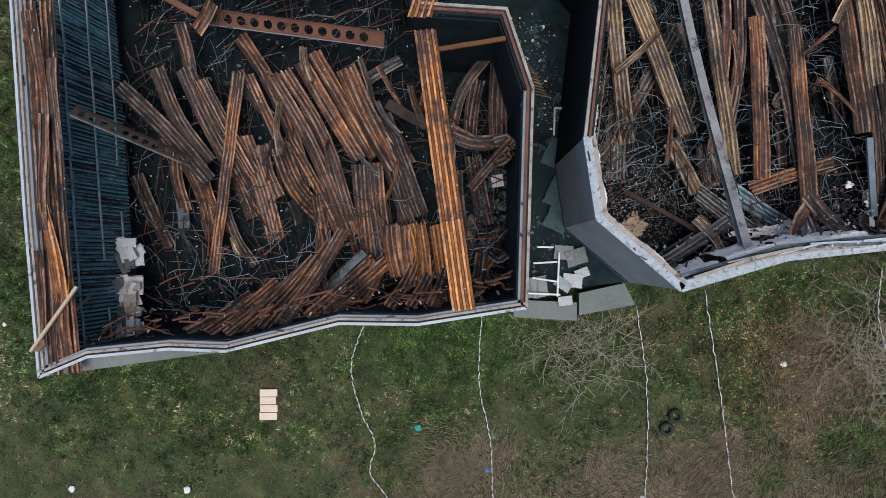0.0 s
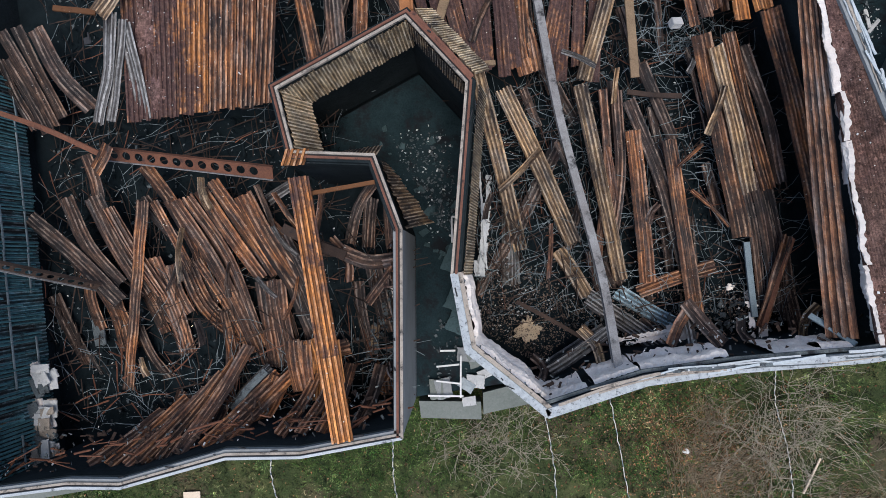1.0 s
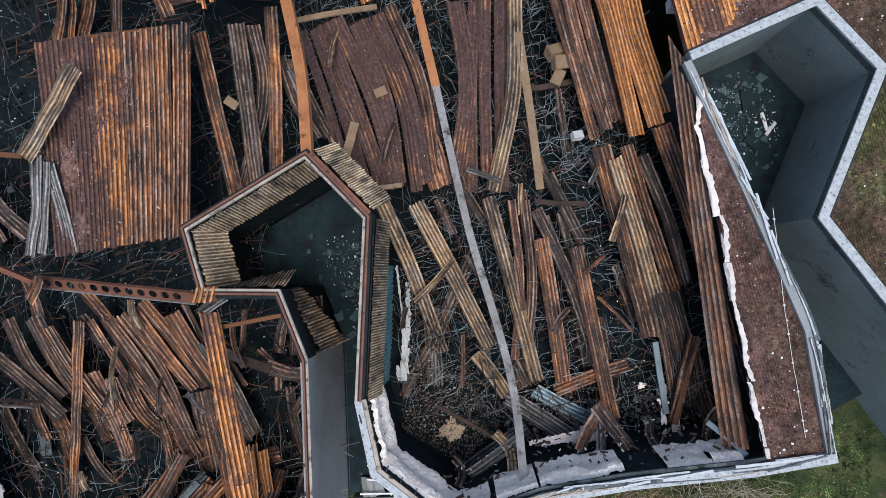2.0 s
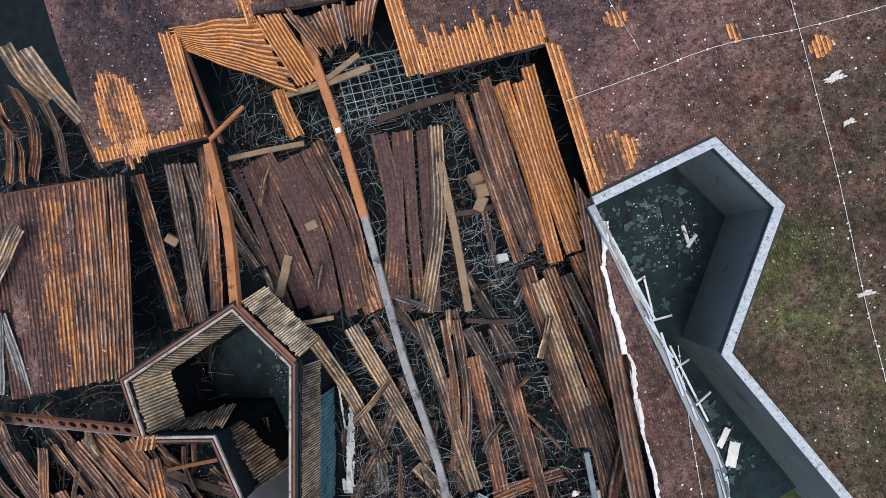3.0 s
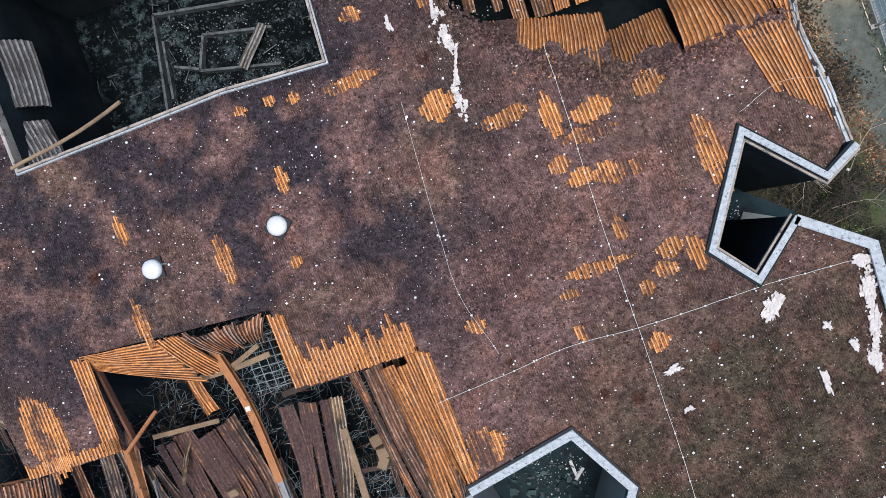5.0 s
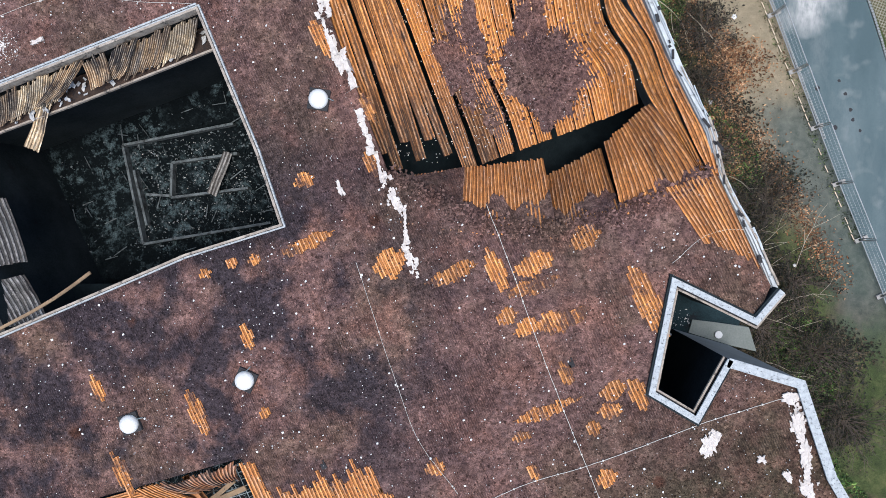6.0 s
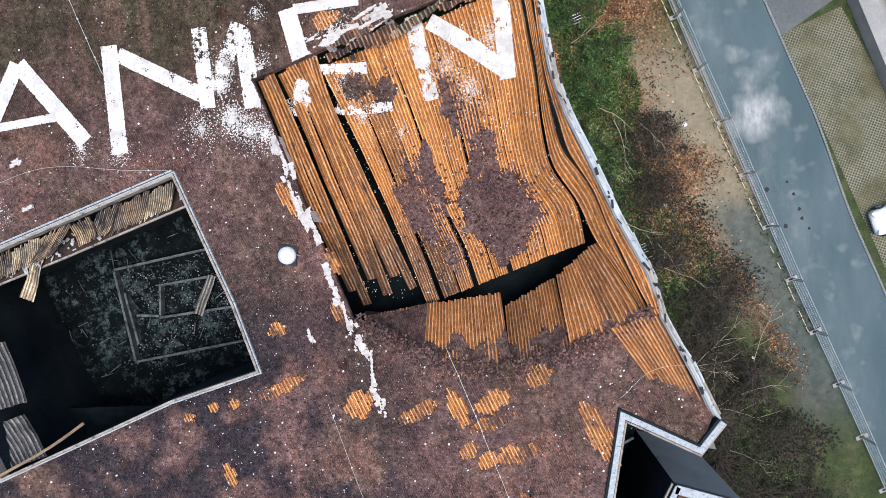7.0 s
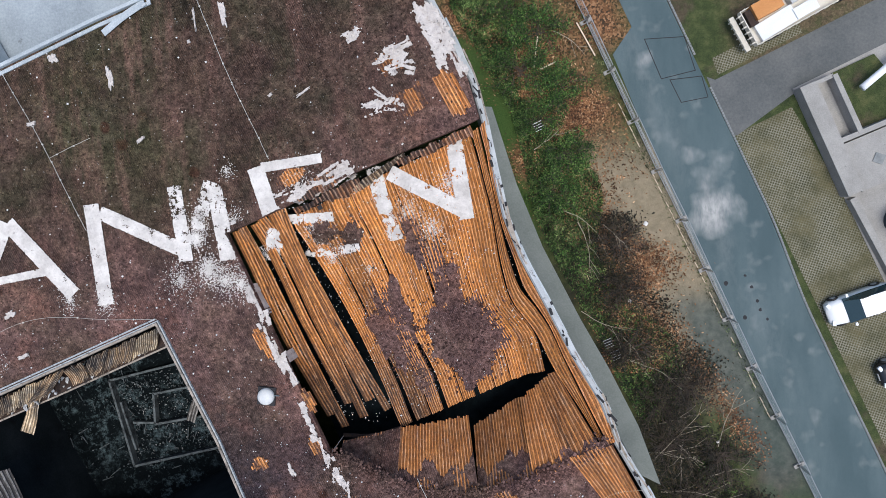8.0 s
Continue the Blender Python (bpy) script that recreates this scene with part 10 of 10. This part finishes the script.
# damp spots and patches on the asphalt
for x, y in ((36.06, 46.86), (37.24, 47.27), (37.61, 46.52), (38.04, 45.03), (37.07, 44.59), (38.45, 44.38), (37.9, 45.6)):
    r = rng.uniform(0.09, 0.17)
    ob = build("oil_spot", [(x + r * math.cos(t) * rng.uniform(0.7, 1.2), y + r * math.sin(t) * rng.uniform(0.7, 1.2), 0.026) for t in np.arange(9) * 0.698], [tuple(range(9))], "felt_black")
    tagged(ob, "dark oil spot on the asphalt", "oil spot", "oil spots")
for a, b, c, d in (((32.06, 62.74), (34.5, 62.63), (35.04, 60.47), (32.93, 60.16)), ((33.45, 60.04), (35.4, 60.07), (35.7, 58.73), (34.05, 58.56))):
    ring = [a, b, c, d]
    ob = run("tar_seam", ring, -0.025, 0.025, 0.021, 0.027, "felt_black", closed=True)
    tagged(ob, "dark tar seam round a road patch", "tar seam", "tar seams")


def car(paint, roof_len=0.5, words="white estate car parked on lattice paving"):
    """A compact car along x: body, glasshouse, wheels, lamps, plates, mirrors."""
    thing = empty("parked_car")
    st = [(-2.02, 0.35, 0.55, 0.60), (-1.96, 0.28, 0.78, 0.74), (-1.5, 0.22, 0.92, 0.83), (-0.6, 0.2, 0.96, 0.85), (0.5, 0.2, 0.95, 0.85), (1.1, 0.2, 0.90, 0.84), (1.7, 0.22, 0.78, 0.78), (1.95, 0.3, 0.62, 0.66), (2.0, 0.36, 0.52, 0.52)]
    ring = [(-1, 0), (-0.97, 0.55), (-0.86, 0.92), (-0.55, 1.0), (0.55, 1.0), (0.86, 0.92), (0.97, 0.55), (1, 0), (0.8, -0.1), (-0.8, -0.1)]
    verts = [(x, a * w_, z0 + max(b, 0) * (z1 - z0)) for x, z0, z1, w_ in st for a, b in ring]
    m = len(ring)
    faces = [(i * m + k, i * m + (k + 1) % m, (i + 1) * m + (k + 1) % m, (i + 1) * m + k) for i in range(len(st) - 1) for k in range(m)]
    faces += [tuple(range(m))[::-1], tuple((len(st) - 1) * m + k for k in range(m))]
    build("body", verts, faces, paint, thing, smooth=True)
    gl = [(-1.92, 0.90, 0.70, 0.70, 0.90), (-1.55, 0.92, 1.40, 0.60, 0.80), (-0.4, 0.94, 1.47, 0.62, 0.82), (0.25, 0.94, 1.42, 0.60, 0.82), (1.05, 0.88, 0.94, 0.64, 0.80)]
    verts = [(x, s * w_, z) for x, z0, z1, top, low in gl for s, w_, z in ((-1, low, z0), (-1, top, z1), (1, top, z1), (1, low, z0))]
    rows_ = [(i * 4 + k, i * 4 + (k + 1) % 4, (i + 1) * 4 + (k + 1) % 4, (i + 1) * 4 + k) for i in range(len(gl) - 1) for k in range(4)]
    for name, faces in (("rear_window", [rows_[1]]), ("windscreen", [rows_[13]]), ("side_window", rows_[0::4]), ("side_window", rows_[2::4]), ("roof_lining", rows_[5:10:4])):
        used = sorted({i for f in faces for i in f})
        build(name, [verts[i] for i in used], [tuple(used.index(i) for i in f) for f in faces], "car_glass", thing, "dark tinted glass")
    verts = [(x, s * w_, z) for x, w_, z in ((-1.6, 0.56, 1.42), (-0.4, 0.61, 1.50), (0.3, 0.585, 1.445)) for s in (-1, 1)]
    verts += [(x, y, z - 0.05) for x, y, z in verts]
    build("roof_panel", verts, [(0, 1, 3, 2), (2, 3, 5, 4), (0, 2, 8, 6), (2, 4, 10, 8), (1, 7, 9, 3), (3, 9, 11, 5), (0, 6, 7, 1), (4, 5, 11, 10)], paint, thing)
    for s in (-1, 1):
        soup = Soup()
        soup.rod((-1.5, s * 0.6, 1.44), (0.2, s * 0.6, 1.49), 0.022, 5)
        soup.done("roof_rail", "rubber", thing, "black roof rail")
        soup = Soup()
        soup.box((0.75, s * 0.93, 0.98), (0.14, 0.2, 0.12))
        soup.done("mirror", paint, thing)
        soup = Soup()
        soup.box((1.85, s * 0.55, 0.68), (0.22, 0.3, 0.12), rotz(-s * 20))
        soup.done("headlight", "cargo_white", thing, "clear headlight")
        soup = Soup()
        soup.box((-1.98, s * 0.62, 0.8), (0.08, 0.16, 0.2))
        soup.done("tail_light", "beam_rust", thing, "red tail light")
        for x in (-1.3, 1.28):
            bm = bmesh.new()
            bmesh.ops.create_cone(bm, cap_ends=True, segments=20, radius1=0.31, radius2=0.31, depth=0.2, matrix=pose(x, s * 0.78, 0.31, 90))
            wheel = part("wheel", bm, "rubber", thing, "black tyre")
            bm = bmesh.new()
            bmesh.ops.create_cone(bm, cap_ends=True, segments=14, radius1=0.19, radius2=0.17, depth=0.04, matrix=pose(x, s * 0.885, 0.31, 90))
            part("rim", bm, "fence_metal", wheel, "grey rim")
    soup = Soup()
    soup.box((2.0, 0, 0.48), (0.03, 0.46, 0.1))
    soup.done("number_plate", "chip_white", thing, "plain pale plate")
    return tagged(thing, words, "car", "parked cars")


car("car_white").matrix_world = pose(43.75, 45.0, 0.02, 0, 0, 196)
car("car_black", words="black and white small car parked on lattice paving").matrix_world = pose(46.6, 40.9, 0.02, 0, 0, 196)

truck = empty("flatbed_truck", pose(40.15, 63.35, 0.0, 0, 0, 24))
for name, c, s_, mat, words in (("bed_floor", (0.2, 0, 0.95), (5.4, 2.2, 0.12), "truck_cream", ""), ("side_board", (0.2, -1.12, 1.2), (5.4, 0.05, 0.42), "truck_cream", "cream dropside board"), ("side_board", (0.2, 1.12, 1.2), (5.4, 0.05, 0.42), "truck_cream", "cream dropside board"),
                                ("tail_board", (-2.5, 0, 1.2), (0.06, 2.2, 0.42), "truck_cream", "cream ribbed tailboard"), ("chassis", (0.4, 0, 0.7), (5.6, 0.9, 0.25), "rubber", "black chassis"), ("cab", (3.7, 0, 1.45), (1.5, 2.1, 1.7), "truck_cream", "cream cab"), ("rear_frame", (-2.85, 0, 0.75), (0.3, 2.3, 0.2), "truck_cream", "cream under-run bar")):
    soup = Soup()
    soup.box(c, s_)
    if name == "side_board":
        for k in range(9):
            soup.box((c[0] - 2.4 + 0.6 * k, c[1] + (0.04 if c[1] > 0 else -0.04), c[2]), (0.06, 0.04, 0.42))
    if name in ("tail_board", "rear_frame"):
        for k in range(6):
            soup.box((c[0] - 0.1, c[1] - 0.9 + 0.36 * k, c[2]), (0.25, 0.08, 0.3))
    soup.done(name, mat, truck, words)
for x in (-0.95, 3.6):
    for y in (-1.0, 1.0):
        bm = bmesh.new()
        bmesh.ops.create_cone(bm, cap_ends=True, segments=20, radius1=0.42, radius2=0.42, depth=0.3, matrix=pose(x, y * 1.05, 0.42, 90))
        part("wheel", bm, "rubber", truck, "black tyre")
tagged(truck, "cream flatbed truck loaded with boxes beside the street", "truck")
for x, y, s_, mat, words in ((-1.1, 0.65, (1.7, 0.95, 0.7), "cargo_orange", "orange-brown cardboard box on the truck bed"), (-0.9, -0.5, (2.4, 1.05, 0.3), "cargo_white", "white flat appliance lying on the truck bed"), (0.9, -0.6, (1.4, 0.7, 0.4), "cargo_white", "white crate on the truck bed"), (0.9, 0.5, (1.3, 0.9, 0.5), "fence_metal", "grey metal case on the truck bed"), (-2.1, 0.5, (0.5, 1.0, 0.45), "burnt_wood", "dark box on the truck bed")):
    soup = Soup()
    soup.box((0, 0, 0), s_)
    soup.box((0, 0, s_[2] / 2 + 0.01), (s_[0] * 0.96, s_[1] * 0.1, 0.02))
    ob = soup.done("cargo_box", mat)
    c = truck.matrix_world @ Vector((x, y, 1.01 + s_[2] / 2))
    ob.matrix_world = pose(*c, 0, 0, 24 + rng.uniform(-3, 3))
    tagged(ob, words, "cargo", "truck cargo")

# concrete yard walls with planter and manhole
yard = slab("yard_base", [(40.8, 58.7), (44.6, 60.2), (53, 63.5), (58, 50), (45.6, 46.2)], -0.2, 0.05, "concrete")
tagged(yard, "pale concrete yard behind a low wall", "pavement", kind="structure")
d0, d1 = np.array((40.8, 58.7)), np.array((43.5, 51.7))
for name, a, b, w_, z, mat, words in (("yard_wall", d0 + (0.48, 0.05), d1 + (0.24, 0.2), 1.0, 0.95, "concrete", "broad pale concrete yard wall"), ("yard_wall", (42.9, 59.2), (44.25, 55.5), 0.3, 0.9, "concrete", "narrow pale concrete yard wall"),
                                      ("yard_wall", (41.75, 58.75), (42.85, 59.15), 0.25, 0.82, "concrete", "narrow pale concrete yard wall"), ("yard_wall", (42.9, 55.1), (46.5, 56.3), 0.3, 0.86, "concrete", "narrow pale concrete yard wall"), ("yard_wall", (43.7, 51.6), (46.6, 45.0), 0.4, 0.6, "concrete", "pale concrete yard wall")):
    ob = build(name, *sweep([(*a, z / 2), (*b, z / 2)], rect(w_, z)), mat)
    tagged(ob, words, "low wall", "yard walls")
planter = slab("planter_bed", [(43.1, 59.4), (45.6, 60.3), (47.9, 56.9), (44.5, 55.85)], 0.0, 0.2, "ground_soil")
tagged(planter, "dark green planted bed behind the yard wall", "planted bed", kind="structure")
terrace = slab("terrace", [(43.3, 54.95), (46.4, 56.0), (47.3, 53.0), (44.25, 51.95)], 0.0, 0.62, "concrete")
tagged(terrace, "pale concrete terrace slab, water-stained", "terrace", kind="structure")
hatch = Soup()
hatch.box((45.3, 53.9, 0.65), (0.6, 0.6, 0.05), rotz(65))
tagged(hatch.done("manhole_cover", "sett_stone"), "square grey manhole cover in the terrace", "manhole cover")
pipe = build("white_pipe", *sweep(smooth_line([(44.4, 58.2, 0.9), (46.0, 59.4, 0.95), (48.5, 61.2, 1.0)], 10), [(0.22 * math.cos(t), 0.22 * math.sin(t)) for t in np.arange(14) * 2 * math.pi / 14]), "car_white", smooth=True)
tagged(pipe, "fat white pipe rising from the planted bed", "pipe")
tank = Soup()
tank.add([(r * math.cos(t), r * math.sin(t), z) for r, z in ((0.9, 0), (0.9, 1.3), (0.78, 1.3), (0.78, 0.9), (0.6, 0.95), (0.6, 1.25)) for t in np.arange(20) * math.pi / 10], [(a * 20 + i, a * 20 + (i + 1) % 20, (a + 1) * 20 + (i + 1) % 20, (a + 1) * 20 + i) for a in range(5) for i in range(20)] + [tuple(range(100, 120))])
ob = tank.done("round_tank", "teal")
ob.matrix_world = pose(46.6, 50.0, 0.05)
tagged(ob, "blue-grey round metal tank in the yard", "tank")
